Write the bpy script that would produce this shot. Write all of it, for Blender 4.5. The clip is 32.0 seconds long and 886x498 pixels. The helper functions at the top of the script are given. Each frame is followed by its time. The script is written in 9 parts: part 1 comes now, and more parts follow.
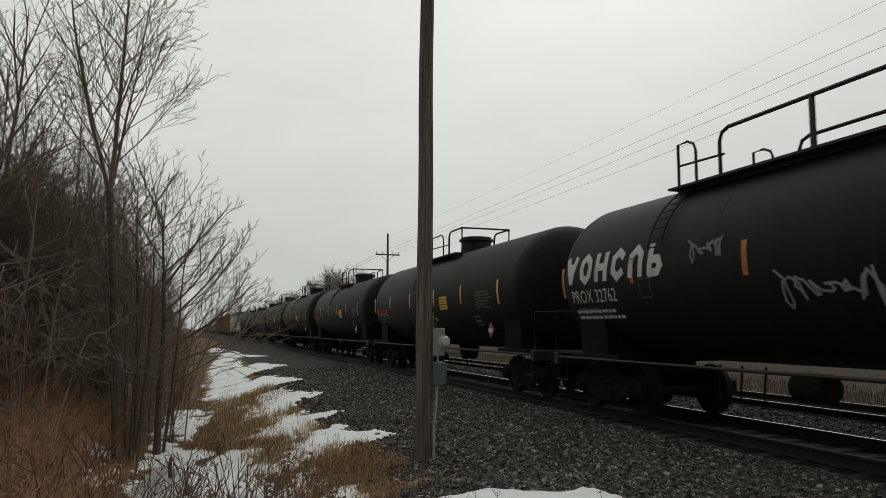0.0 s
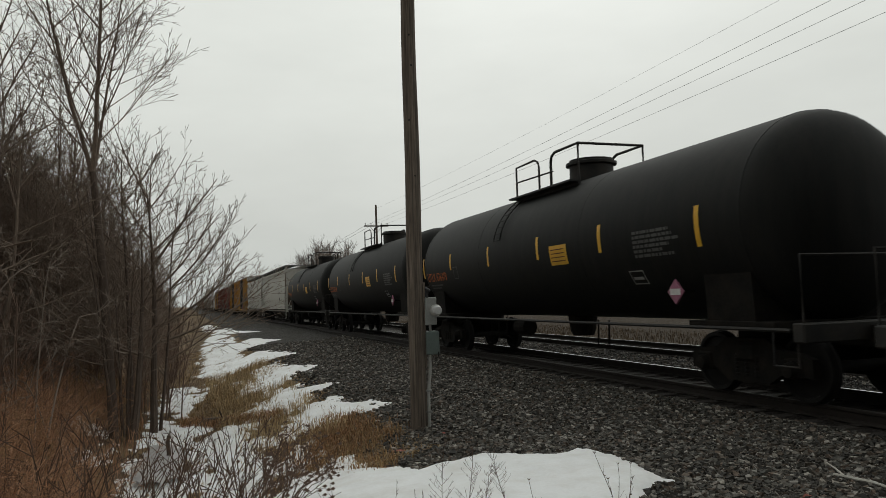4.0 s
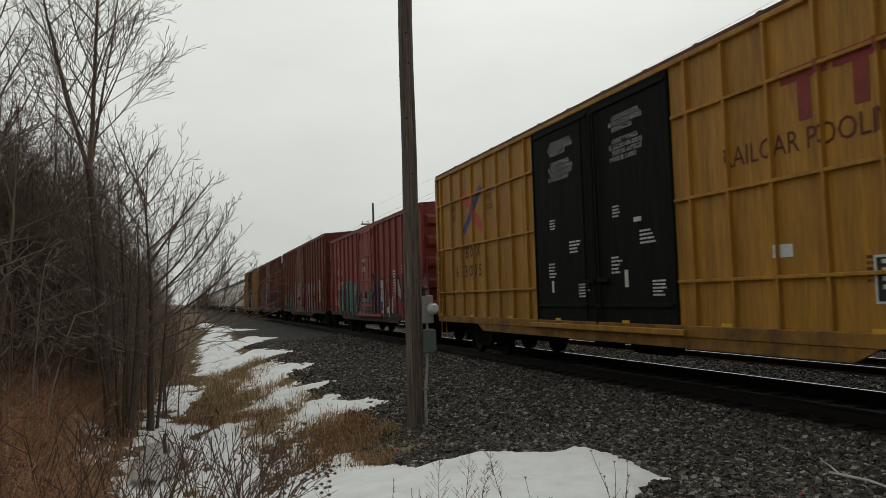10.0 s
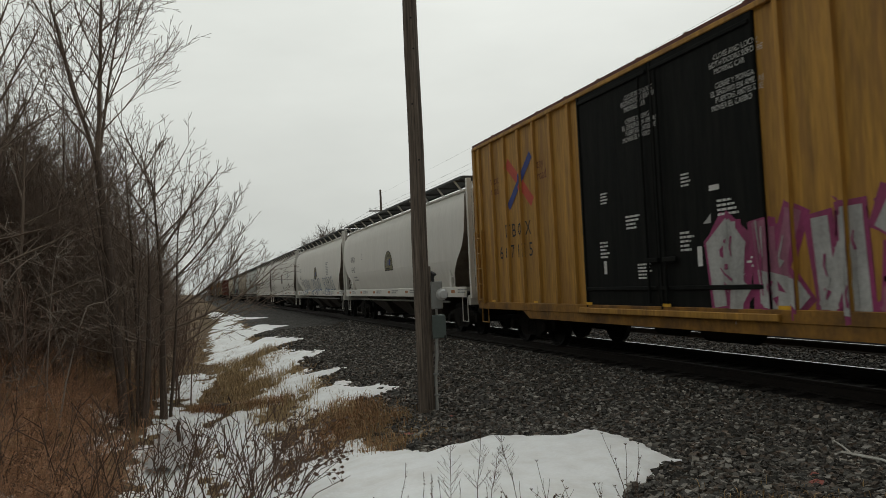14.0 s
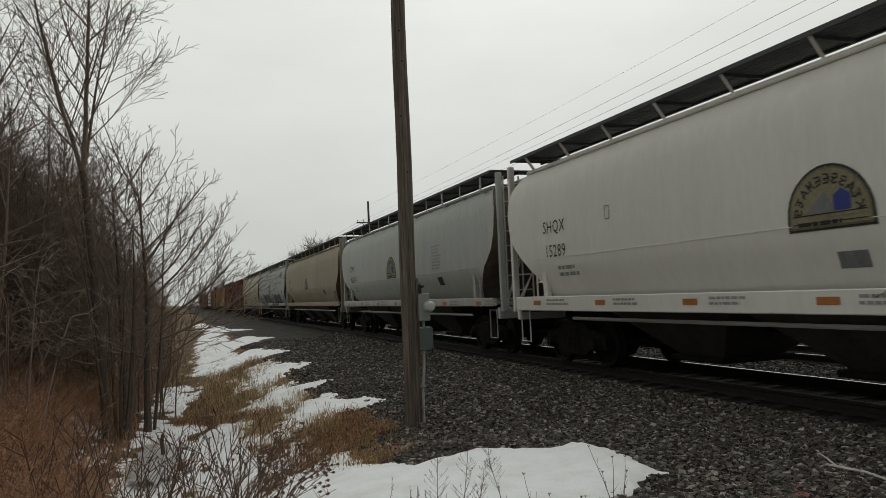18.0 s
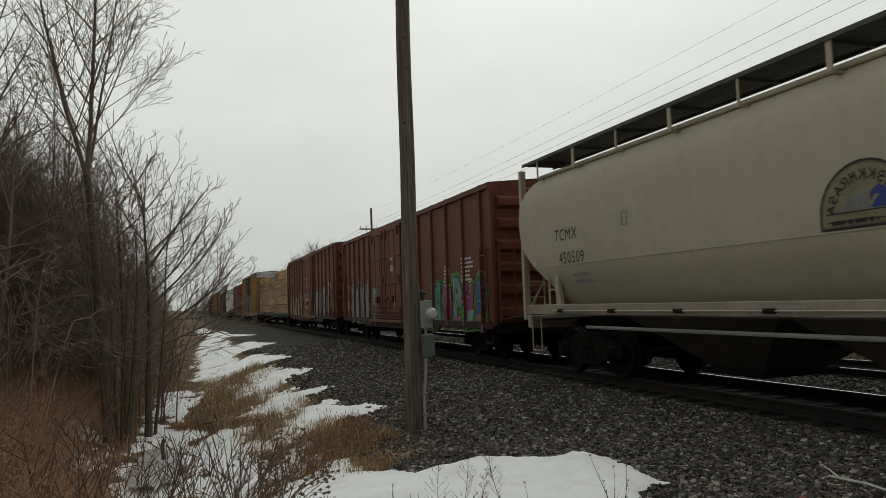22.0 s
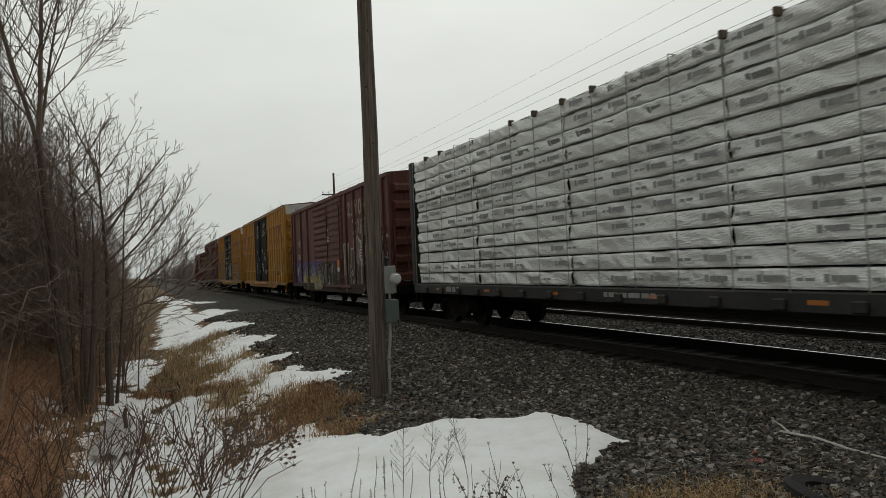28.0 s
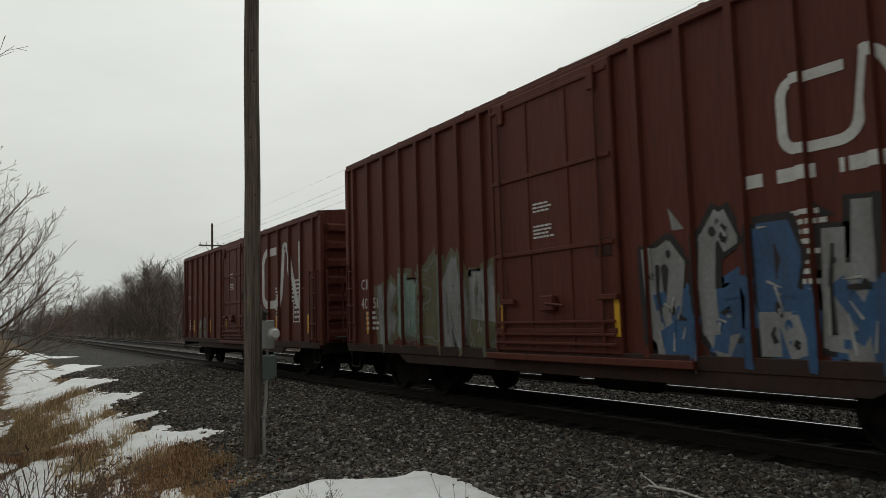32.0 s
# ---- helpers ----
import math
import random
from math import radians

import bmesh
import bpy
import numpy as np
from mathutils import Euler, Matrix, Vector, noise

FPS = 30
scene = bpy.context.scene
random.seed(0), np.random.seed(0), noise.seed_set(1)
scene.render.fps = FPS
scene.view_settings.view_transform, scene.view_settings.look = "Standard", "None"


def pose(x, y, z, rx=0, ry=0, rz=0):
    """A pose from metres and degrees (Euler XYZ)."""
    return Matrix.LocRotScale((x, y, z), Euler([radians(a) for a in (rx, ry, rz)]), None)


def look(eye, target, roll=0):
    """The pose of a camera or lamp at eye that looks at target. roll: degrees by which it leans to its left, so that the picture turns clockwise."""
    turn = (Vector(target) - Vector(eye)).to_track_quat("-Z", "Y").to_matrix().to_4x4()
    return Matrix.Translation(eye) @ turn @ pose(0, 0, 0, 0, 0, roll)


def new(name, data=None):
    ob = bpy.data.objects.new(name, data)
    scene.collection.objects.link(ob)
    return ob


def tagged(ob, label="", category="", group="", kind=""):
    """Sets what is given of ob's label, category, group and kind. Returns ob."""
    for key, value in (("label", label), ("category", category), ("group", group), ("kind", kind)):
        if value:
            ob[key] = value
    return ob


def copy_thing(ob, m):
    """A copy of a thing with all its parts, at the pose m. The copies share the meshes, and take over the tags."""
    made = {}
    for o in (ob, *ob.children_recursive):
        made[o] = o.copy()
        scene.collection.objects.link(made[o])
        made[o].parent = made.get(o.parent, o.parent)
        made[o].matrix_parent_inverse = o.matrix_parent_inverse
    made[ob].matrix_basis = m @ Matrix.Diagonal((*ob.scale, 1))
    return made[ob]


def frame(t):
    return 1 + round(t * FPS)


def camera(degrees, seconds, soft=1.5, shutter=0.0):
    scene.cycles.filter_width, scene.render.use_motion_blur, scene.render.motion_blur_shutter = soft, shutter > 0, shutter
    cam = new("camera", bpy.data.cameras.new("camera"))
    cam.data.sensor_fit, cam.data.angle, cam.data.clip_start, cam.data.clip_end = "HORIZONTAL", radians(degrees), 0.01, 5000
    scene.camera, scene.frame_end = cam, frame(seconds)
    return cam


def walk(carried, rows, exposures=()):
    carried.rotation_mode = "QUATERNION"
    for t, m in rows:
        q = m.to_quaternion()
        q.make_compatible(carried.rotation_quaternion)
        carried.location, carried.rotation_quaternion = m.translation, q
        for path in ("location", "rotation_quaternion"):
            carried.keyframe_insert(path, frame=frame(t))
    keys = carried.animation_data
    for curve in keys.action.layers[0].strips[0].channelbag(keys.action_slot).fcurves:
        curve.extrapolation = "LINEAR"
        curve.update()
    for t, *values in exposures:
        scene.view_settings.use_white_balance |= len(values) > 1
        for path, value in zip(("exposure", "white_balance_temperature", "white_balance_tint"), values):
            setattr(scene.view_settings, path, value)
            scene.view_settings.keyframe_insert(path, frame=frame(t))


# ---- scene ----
EYE_Z = 1.58           # eye height above the rail heads
TRACK_X = 8.82         # centre line of the near track
TRACK_2 = 13.10        # centre line of the second track

# seconds, yaw, pitch, roll of the hand-held camera
PATH = [
    (0, -18.42, 6.25, -0.24),
    (0.5, -18.50, 5.26, -0.32),
    (1, -17.95, 5.39, 0.26),
    (1.5, -18.67, 4.74, 0.51),
    (2, -18.93, 4.60, 1.09),
    (2.5, -19.27, 4.40, 1.33),
    (3, -18.83, 3.82, 1.84),
    (3.5, -19.22, 3.88, 1.84),
    (5.5, -18.29, 3.72, 1.69),
    (6, -18.45, 4.10, 1.48),
    (6.5, -17.67, 4.09, 1.95),
    (7, -17.81, 3.93, 2.26),
    (7.5, -18.06, 3.96, 2.11),
    (8, -17.81, 3.90, 2.24),
    (8.5, -18.21, 3.93, 2.18),
    (9, -18.88, 4.11, 1.94),
    (9.5, -19.49, 4.17, 1.23),
    (10, -19.32, 3.71, 1.75),
    (10.5, -19.72, 3.74, 1.59),
    (11, -19.49, 3.66, 1.59),
    (11.5, -19.08, 3.81, 2.21),
    (12, -18.60, 3.77, 1.63),
    (12.5, -18.43, 3.82, 1.82),
    (13, -18.09, 2.99, 1.72),
    (13.5, -18.46, 2.59, 2.80),
    (15.5, -19.05, 3.17, 1.14),
    (16, -17.63, 3.64, 1.23),
    (16.5, -18.10, 2.85, 1.63),
    (17, -18.94, 2.98, 2.32),
    (17.5, -20.05, 3.45, 1.81),
    (18, -19.61, 3.51, 2.45),
    (18.5, -18.86, 4.19, 1.67),
    (19, -19.01, 4.44, 1.74),
    (19.5, -19.48, 4.36, 1.92),
    (20, -19.45, 4.60, 2.25),
    (20.5, -19.76, 4.20, 1.91),
    (21, -19.46, 4.51, 2.31),
    (21.5, -19.81, 4.07, 2.08),
    (22, -19.44, 4.07, 1.94),
    (22.5, -20.79, 2.32, 2.22),
    (23, -19.58, 1.97, 3.23),
    (23.5, -21.18, 1.62, 1.98),
    (24, -21.83, 1.11, 1.13),
    (24.5, -23.54, 1.16, 1.27),
    (25, -24.11, -0.94, 4.09),
    (25.5, -23.87, -0.55, 3.71),
    (27.5, -22.92, 0.76, 4.37),
    (28, -22.25, 1.26, 2.44),
    (28.5, -21.63, 1.00, 3.45),
    (29, -21.53, 1.03, 3.68),
    (29.5, -22.46, 1.11, 3.50),
    (30, -24.69, 2.07, 2.81),
    (30.5, -25.20, 3.01, 1.62),
    (31, -26.02, 3.50, 1.74),
    (31.5, -31.16, 3.84, 1.11),
    (32, -31.39, 5.27, 1.63),
]
cam = camera(62.0, 32.0, soft=0.8, shutter=0.06)
walk(cam, [(t, pose(0, 0, EYE_Z, 90 + pitch, roll, yaw)) for t, yaw, pitch, roll in PATH],
     exposures=[(0.0, -0.06), (2.0, 0.0), (32.0, 0.0)])

# ---- world and sun ----
world = bpy.data.worlds.new("overcast_sky")
scene.world = world
world.use_nodes = True
wn, wl = world.node_tree.nodes, world.node_tree.links
wn.clear()
w_out = wn.new("ShaderNodeOutputWorld")
w_bg = wn.new("ShaderNodeBackground")
w_sky = wn.new("ShaderNodeTexSky")
w_sky.sky_type = "NISHITA"
w_sky.sun_disc = False
w_sky.sun_elevation, w_sky.sun_rotation = radians(38), radians(32)
w_sky.air_density, w_sky.dust_density = 2.0, 6.0
w_grey = wn.new("ShaderNodeHueSaturation")
w_grey.inputs["Saturation"].default_value = 0.05
w_grey.inputs["Value"].default_value = 0.004
w_co = wn.new("ShaderNodeTexCoord")
w_sep = wn.new("ShaderNodeSeparateXYZ")
w_ramp = wn.new("ShaderNodeValToRGB")       # overcast sky: the zenith is far brighter than the horizon
w_map = wn.new("ShaderNodeMapping")
w_map.inputs["Scale"].default_value = (1.6, 1.6, 4.5)
w_noise = wn.new("ShaderNodeTexNoise")
w_noise.inputs["Scale"].default_value = 1.5
w_noise.inputs["Detail"].default_value = 5.0
w_noise.inputs["Roughness"].default_value = 0.55
w_nr = wn.new("ShaderNodeMapRange")
w_nr.inputs["From Min"].default_value, w_nr.inputs["From Max"].default_value = 0.3, 0.7
w_nr.inputs["To Min"].default_value, w_nr.inputs["To Max"].default_value = 0.93, 1.07
w_mul = wn.new("ShaderNodeVectorMath")
w_mul.operation = "SCALE"
w_add = wn.new("ShaderNodeVectorMath")
w_add.operation = "ADD"
cr = w_ramp.color_ramp
cr.elements[0].position, cr.elements[0].color = 0.0, (0.53, 0.555, 0.525, 1)
cr.elements[1].position, cr.elements[1].color = 1.0, (0.845, 0.875, 0.825, 1)
for p, v in ((0.12, 0.60), (0.28, 0.67), (0.42, 0.74), (0.6, 0.8)):
    e = cr.elements.new(p)
    e.color = (v * 0.975, v * 1.01, v * 0.95, 1)
wl.new(w_co.outputs["Generated"], w_sep.inputs[0])
wl.new(w_sep.outputs["Z"], w_ramp.inputs[0])
wl.new(w_co.outputs["Generated"], w_map.inputs[0])
wl.new(w_map.outputs[0], w_noise.inputs["Vector"])
wl.new(w_noise.outputs[0], w_nr.inputs["Value"])
wl.new(w_ramp.outputs[0], w_mul.inputs[0])
wl.new(w_nr.outputs[0], w_mul.inputs["Scale"])
wl.new(w_sky.outputs[0], w_grey.inputs["Color"])
w_dot = wn.new("ShaderNodeVectorMath")       # the veiled sun stands beyond the train: the sky behind the camera is dimmer
w_dot.operation = "DOT_PRODUCT"
w_dot.inputs[1].default_value = (math.sin(radians(32)), math.cos(radians(32)), 0.25)
w_dir = wn.new("ShaderNodeMapRange")
w_dir.interpolation_type = "SMOOTHSTEP"
w_dir.inputs["From Min"].default_value, w_dir.inputs["From Max"].default_value = -0.9, 0.75
w_dir.inputs["To Min"].default_value, w_dir.inputs["To Max"].default_value = 0.31, 1.0
w_mul2 = wn.new("ShaderNodeVectorMath")
w_mul2.operation = "SCALE"
wl.new(w_co.outputs["Generated"], w_dot.inputs[0])
wl.new(w_dot.outputs["Value"], w_dir.inputs["Value"])
wl.new(w_mul.outputs[0], w_mul2.inputs[0])
wl.new(w_dir.outputs[0], w_mul2.inputs["Scale"])
wl.new(w_mul2.outputs[0], w_add.inputs[0])
wl.new(w_grey.outputs[0], w_add.inputs[1])
wl.new(w_add.outputs[0], w_bg.inputs["Color"])
wl.new(w_bg.outputs[0], w_out.inputs[0])
w_bg.inputs["Strength"].default_value = 1.0
sun_data = bpy.data.lights.new("sun", "SUN")
sun_data.energy, sun_data.angle, sun_data.color = 0.15, radians(40), (1.0, 0.98, 0.95)
sun = new("sun", sun_data)
sun.matrix_world = look((25, 45, 40), (5, 12, 0))

# ---- materials ----
def material(name, base, rough=0.7, metal=0.0, var=0.25, scale=3.0, fine=40.0, stretch=(1, 1, 1), dirt=None, dirt_amount=0.0,
             dirt_scale=1.2, dirt_stretch=(1, 1, 1), bump=0.15, bump_scale=60.0, per_piece=0.0, island=0.0, spec=0.4):
    """Painted or raw surface: base colour with variation at two scales, dirt or rust in patches, fine relief."""
    m = bpy.data.materials.new(name)
    m.use_nodes = True
    n, l = m.node_tree.nodes, m.node_tree.links
    b = n["Principled BSDF"]
    b.inputs["Roughness"].default_value, b.inputs["Metallic"].default_value = rough, metal
    b.inputs["Specular IOR Level"].default_value = spec
    co = n.new("ShaderNodeTexCoord")
    mp = n.new("ShaderNodeMapping")
    mp.inputs["Scale"].default_value = stretch
    l.new(co.outputs["Object"], mp.inputs[0])
    big, small = n.new("ShaderNodeTexNoise"), n.new("ShaderNodeTexNoise")
    big.inputs["Scale"].default_value, small.inputs["Scale"].default_value = scale, fine
    big.inputs["Detail"].default_value, small.inputs["Detail"].default_value = 4, 3
    l.new(mp.outputs[0], big.inputs["Vector"])
    l.new(mp.outputs[0], small.inputs["Vector"])
    add = n.new("ShaderNodeMath")
    add.operation = "ADD"
    l.new(big.outputs[0], add.inputs[0])
    l.new(small.outputs[0], add.inputs[1])
    rng = n.new("ShaderNodeMapRange")
    rng.inputs["From Min"].default_value, rng.inputs["From Max"].default_value = 0.65, 1.35
    rng.inputs["To Min"].default_value, rng.inputs["To Max"].default_value = 1 - var, 1 + var
    l.new(add.outputs[0], rng.inputs["Value"])
    value = rng.outputs[0]
    if per_piece or island:
        src = n.new("ShaderNodeObjectInfo").outputs["Random"] if per_piece else n.new("ShaderNodeNewGeometry").outputs["Random Per Island"]
        k = per_piece or island
        r2 = n.new("ShaderNodeMapRange")
        r2.inputs["To Min"].default_value, r2.inputs["To Max"].default_value = 1 - k, 1 + k
        l.new(src, r2.inputs["Value"])
        mu = n.new("ShaderNodeMath")
        mu.operation = "MULTIPLY"
        l.new(value, mu.inputs[0])
        l.new(r2.outputs[0], mu.inputs[1])
        value = mu.outputs[0]
    sc = n.new("ShaderNodeVectorMath")
    sc.operation = "SCALE"
    sc.inputs[0].default_value = base
    l.new(value, sc.inputs["Scale"])
    colour = sc.outputs[0]
    if dirt:
        md = n.new("ShaderNodeMapping")
        md.inputs["Scale"].default_value = dirt_stretch
        l.new(co.outputs["Object"], md.inputs[0])
        dn = n.new("ShaderNodeTexNoise")
        dn.inputs["Scale"].default_value, dn.inputs["Detail"].default_value, dn.inputs["Roughness"].default_value = dirt_scale, 7, 0.65
        l.new(md.outputs[0], dn.inputs["Vector"])
        dr = n.new("ShaderNodeMapRange")
        dr.inputs["From Min"].default_value, dr.inputs["From Max"].default_value = 0.42, 0.72
        dr.inputs["To Max"].default_value = dirt_amount
        l.new(dn.outputs[0], dr.inputs["Value"])
        mx = n.new("ShaderNodeMix")
        mx.data_type = "RGBA"
        l.new(dr.outputs[0], mx.inputs[0])
        l.new(colour, mx.inputs[6])
        mx.inputs[7].default_value = (*dirt, 1)
        colour = mx.outputs[2]
    l.new(colour, b.inputs["Base Color"])
    if bump:
        bn = n.new("ShaderNodeTexNoise")
        bn.inputs["Scale"].default_value, bn.inputs["Detail"].default_value = bump_scale, 4
        l.new(mp.outputs[0], bn.inputs["Vector"])
        bp = n.new("ShaderNodeBump")
        bp.inputs["Strength"].default_value, bp.inputs["Distance"].default_value = bump, 0.02
        l.new(bn.outputs[0], bp.inputs["Height"])
        l.new(bp.outputs[0], b.inputs["Normal"])
    return m


STREAK = (5, 5, 0.45)
tank_black = material("tank_black_paint", (0.0074, 0.008, 0.0077), 0.62, spec=0.18, var=0.35, scale=0.8, fine=9, stretch=STREAK, dirt=(0.019, 0.017, 0.014), dirt_amount=0.5, dirt_scale=0.9, dirt_stretch=STREAK, bump=0.04, bump_scale=4)
black_steel = material("black_steel", (0.013, 0.013, 0.0125), 0.65, var=0.4, scale=3, fine=30, dirt=(0.05, 0.035, 0.025), dirt_amount=0.5, dirt_scale=3)
under_steel = material("grimy_underframe_steel", (0.0115, 0.0108, 0.01), 0.92, spec=0.12, var=0.4, scale=3, fine=25, dirt=(0.028, 0.022, 0.017), dirt_amount=0.6, dirt_scale=4)
wheel_steel = material("wheel_steel", (0.008, 0.0074, 0.007), 0.85, 0.1, var=0.3, scale=6, fine=40)
ttx_yellow = material("weathered_yellow_paint", (0.41, 0.2, 0.02), 0.6, var=0.42, scale=0.7, fine=5, stretch=STREAK, dirt=(0.27, 0.115, 0.025), dirt_amount=0.65, dirt_scale=0.8, dirt_stretch=STREAK, bump=0.12, bump_scale=5)
ttx_old = material("faded_yellow_paint", (0.43, 0.225, 0.036), 0.65, var=0.42, scale=0.7, fine=5, stretch=STREAK, dirt=(0.2, 0.09, 0.03), dirt_amount=0.75, dirt_scale=0.8, dirt_stretch=STREAK, bump=0.12, bump_scale=5)
door_black = material("black_door_paint", (0.0085, 0.0095, 0.009), 0.8, spec=0.1, var=0.3, scale=2, fine=12, stretch=STREAK, dirt=(0.03, 0.028, 0.024), dirt_amount=0.35, dirt_scale=1.4, dirt_stretch=STREAK)
oxide_a = material("oxide_brown_paint", (0.158, 0.034, 0.018), 0.7, var=0.42, scale=0.8, fine=5, stretch=STREAK, dirt=(0.085, 0.023, 0.016), dirt_amount=0.75, dirt_scale=0.8, dirt_stretch=STREAK, bump=0.12, bump_scale=5)
oxide_b = material("faded_maroon_paint", (0.26, 0.054, 0.042), 0.72, var=0.42, scale=0.8, fine=5, stretch=STREAK, dirt=(0.16, 0.04, 0.034), dirt_amount=0.75, dirt_scale=0.8, dirt_stretch=STREAK, bump=0.12, bump_scale=5)
oxide_c = material("boxcar_red_brown_paint", (0.17, 0.043, 0.022), 0.7, var=0.42, scale=0.8, fine=5, stretch=STREAK, dirt=(0.08, 0.025, 0.016), dirt_amount=0.75, dirt_scale=0.8, dirt_stretch=STREAK, bump=0.12, bump_scale=5)
oxide_e = material("deep_red_brown_paint", (0.122, 0.026, 0.0145), 0.7, var=0.42, scale=0.8, fine=5, stretch=STREAK, dirt=(0.065, 0.017, 0.011), dirt_amount=0.7, dirt_scale=0.8, dirt_stretch=STREAK, bump=0.05, bump_scale=6)
sill_dark = material("dark_brown_sill_steel", (0.045, 0.02, 0.015), 0.85, var=0.35, scale=1.5, fine=10, dirt=(0.03, 0.026, 0.023), dirt_amount=0.8, dirt_scale=1.2, bump=0.2, bump_scale=12)
sill_rusty = material("grimy_yellow_sill", (0.3, 0.145, 0.022), 0.75, var=0.35, scale=1.0, fine=9, stretch=(3, 3, 1), dirt=(0.05, 0.03, 0.02), dirt_amount=0.95, dirt_scale=1.3, bump=0.15, bump_scale=8)
oxide_d = material("dark_weathered_brown_paint", (0.105, 0.036, 0.028), 0.75, var=0.42, scale=0.8, fine=5, stretch=STREAK, dirt=(0.17, 0.06, 0.035), dirt_amount=0.75, dirt_scale=0.8, dirt_stretch=STREAK, bump=0.12, bump_scale=5)
hop_grey = material("light_grey_hopper_paint", (0.48, 0.472, 0.432), 0.6, var=0.06, scale=0.5, fine=6, stretch=(1, 1, 1), dirt=(0.42, 0.395, 0.35), dirt_amount=0.18, dirt_scale=0.7, dirt_stretch=STREAK, bump=0.03, bump_scale=4)
hop_eave = material("pale_eave_paint", (0.56, 0.555, 0.52), 0.6, var=0.08, scale=1.0, fine=8, dirt=(0.4, 0.36, 0.3), dirt_amount=0.25, dirt_scale=0.9)
chute_steel = material("dusty_chute_steel", (0.05, 0.042, 0.035), 0.85, var=0.3, scale=1.5, fine=12, dirt=(0.11, 0.095, 0.08), dirt_amount=0.6, dirt_scale=1.3)
hop_pale = material("pale_warm_grey_hopper_paint", (0.74, 0.72, 0.67), 0.6, var=0.05, scale=0.6, fine=6, stretch=(1.6, 1.6, 0.6), dirt=(0.48, 0.43, 0.36), dirt_amount=0.14, dirt_scale=0.7, dirt_stretch=STREAK, bump=0.03, bump_scale=4)
hop_cool = material("cool_grey_hopper_paint", (0.43, 0.445, 0.42), 0.6, var=0.1, scale=0.6, fine=6, stretch=(1.6, 1.6, 0.6), dirt=(0.33, 0.31, 0.27), dirt_amount=0.3, dirt_scale=0.7, dirt_stretch=STREAK, bump=0.03, bump_scale=4)
hop_tan = material("dusty_tan_hopper_paint", (0.3312, 0.2844, 0.2088), 0.7, var=0.14, scale=0.6, fine=6, stretch=(1.6, 1.6, 0.6), dirt=(0.2, 0.14, 0.09), dirt_amount=0.3, dirt_scale=0.7, dirt_stretch=STREAK, bump=0.03, bump_scale=4)
hop_sand = material("greenish_tan_hopper_paint", (0.45, 0.405, 0.3), 0.65, var=0.08, scale=0.5, fine=6, dirt=(0.36, 0.31, 0.23), dirt_amount=0.22, dirt_scale=0.6, dirt_stretch=STREAK, bump=0.03, bump_scale=4)
sill_sand = material("dirty_tan_sill_paint", (0.33, 0.285, 0.22), 0.75, var=0.15, scale=1.0, fine=9, dirt=(0.16, 0.12, 0.09), dirt_amount=0.45, dirt_scale=0.9)
hop_blue = material("pale_blue_grey_hopper_paint", (0.35, 0.38, 0.365), 0.65, var=0.12, scale=0.6, fine=6, stretch=(1.6, 1.6, 0.6), dirt=(0.2, 0.19, 0.15), dirt_amount=0.3, dirt_scale=0.7, dirt_stretch=STREAK, bump=0.03, bump_scale=4)
slope_dark = material("dark_slope_sheet_steel", (0.13, 0.1, 0.075), 0.8, var=0.3, scale=1.2, fine=10, dirt=(0.3, 0.27, 0.23), dirt_amount=0.5, dirt_scale=1.5)
slope_rust = material("rust_run", (0.3, 0.18, 0.08), 0.8, var=0.3, scale=4, fine=20)
sill_white = material("off_white_sill_paint", (0.5, 0.49, 0.45), 0.65, var=0.12, scale=1.5, fine=14, dirt=(0.3, 0.24, 0.18), dirt_amount=0.6, dirt_scale=1.2, dirt_stretch=STREAK)
walk_grate = material("running_board_grating", (0.085, 0.088, 0.086), 0.7, 0.4, var=0.3, scale=4, fine=40)
white_paint = material("white_stencil_paint", (0.68, 0.68, 0.66), 0.7, var=0.15, scale=3, fine=20, dirt=(0.3, 0.27, 0.24), dirt_amount=0.4)
wrap_ink = material("faded_wrap_print", (0.3, 0.305, 0.305), 0.7, var=0.3, scale=3, fine=20)
dull_paint = material("dull_grey_stencil_paint", (0.09, 0.09, 0.087), 0.7, var=0.2, scale=3, fine=20)
grey_paint = material("grey_stencil_paint", (0.3, 0.3, 0.29), 0.7, var=0.2, scale=3, fine=20)
black_paint = material("black_stencil_paint", (0.02, 0.02, 0.02), 0.7, var=0.3, scale=3, fine=20)
brown_paint = material("maroon_stencil_paint", (0.11, 0.026, 0.014), 0.7, var=0.2, scale=3, fine=20)
orange_paint = material("orange_stencil_paint", (0.62, 0.16, 0.03), 0.7, var=0.2, scale=3, fine=20)
reflect_yellow = material("yellow_reflector", (0.75, 0.42, 0.03), 0.4, var=0.12, scale=3, fine=20)
reflect_orange = material("orange_reflector", (0.42, 0.15, 0.035), 0.45, var=0.2, scale=3, fine=20)
blue_paint = material("blue_logo_paint", (0.03, 0.05, 0.22), 0.65, var=0.15, scale=3, fine=20)
red_paint = material("red_logo_paint", (0.5, 0.07, 0.04), 0.65, var=0.15, scale=3, fine=20)
emblem_cream = material("aged_emblem_cream", (0.24, 0.215, 0.13), 0.7, var=0.25, scale=3, fine=20)
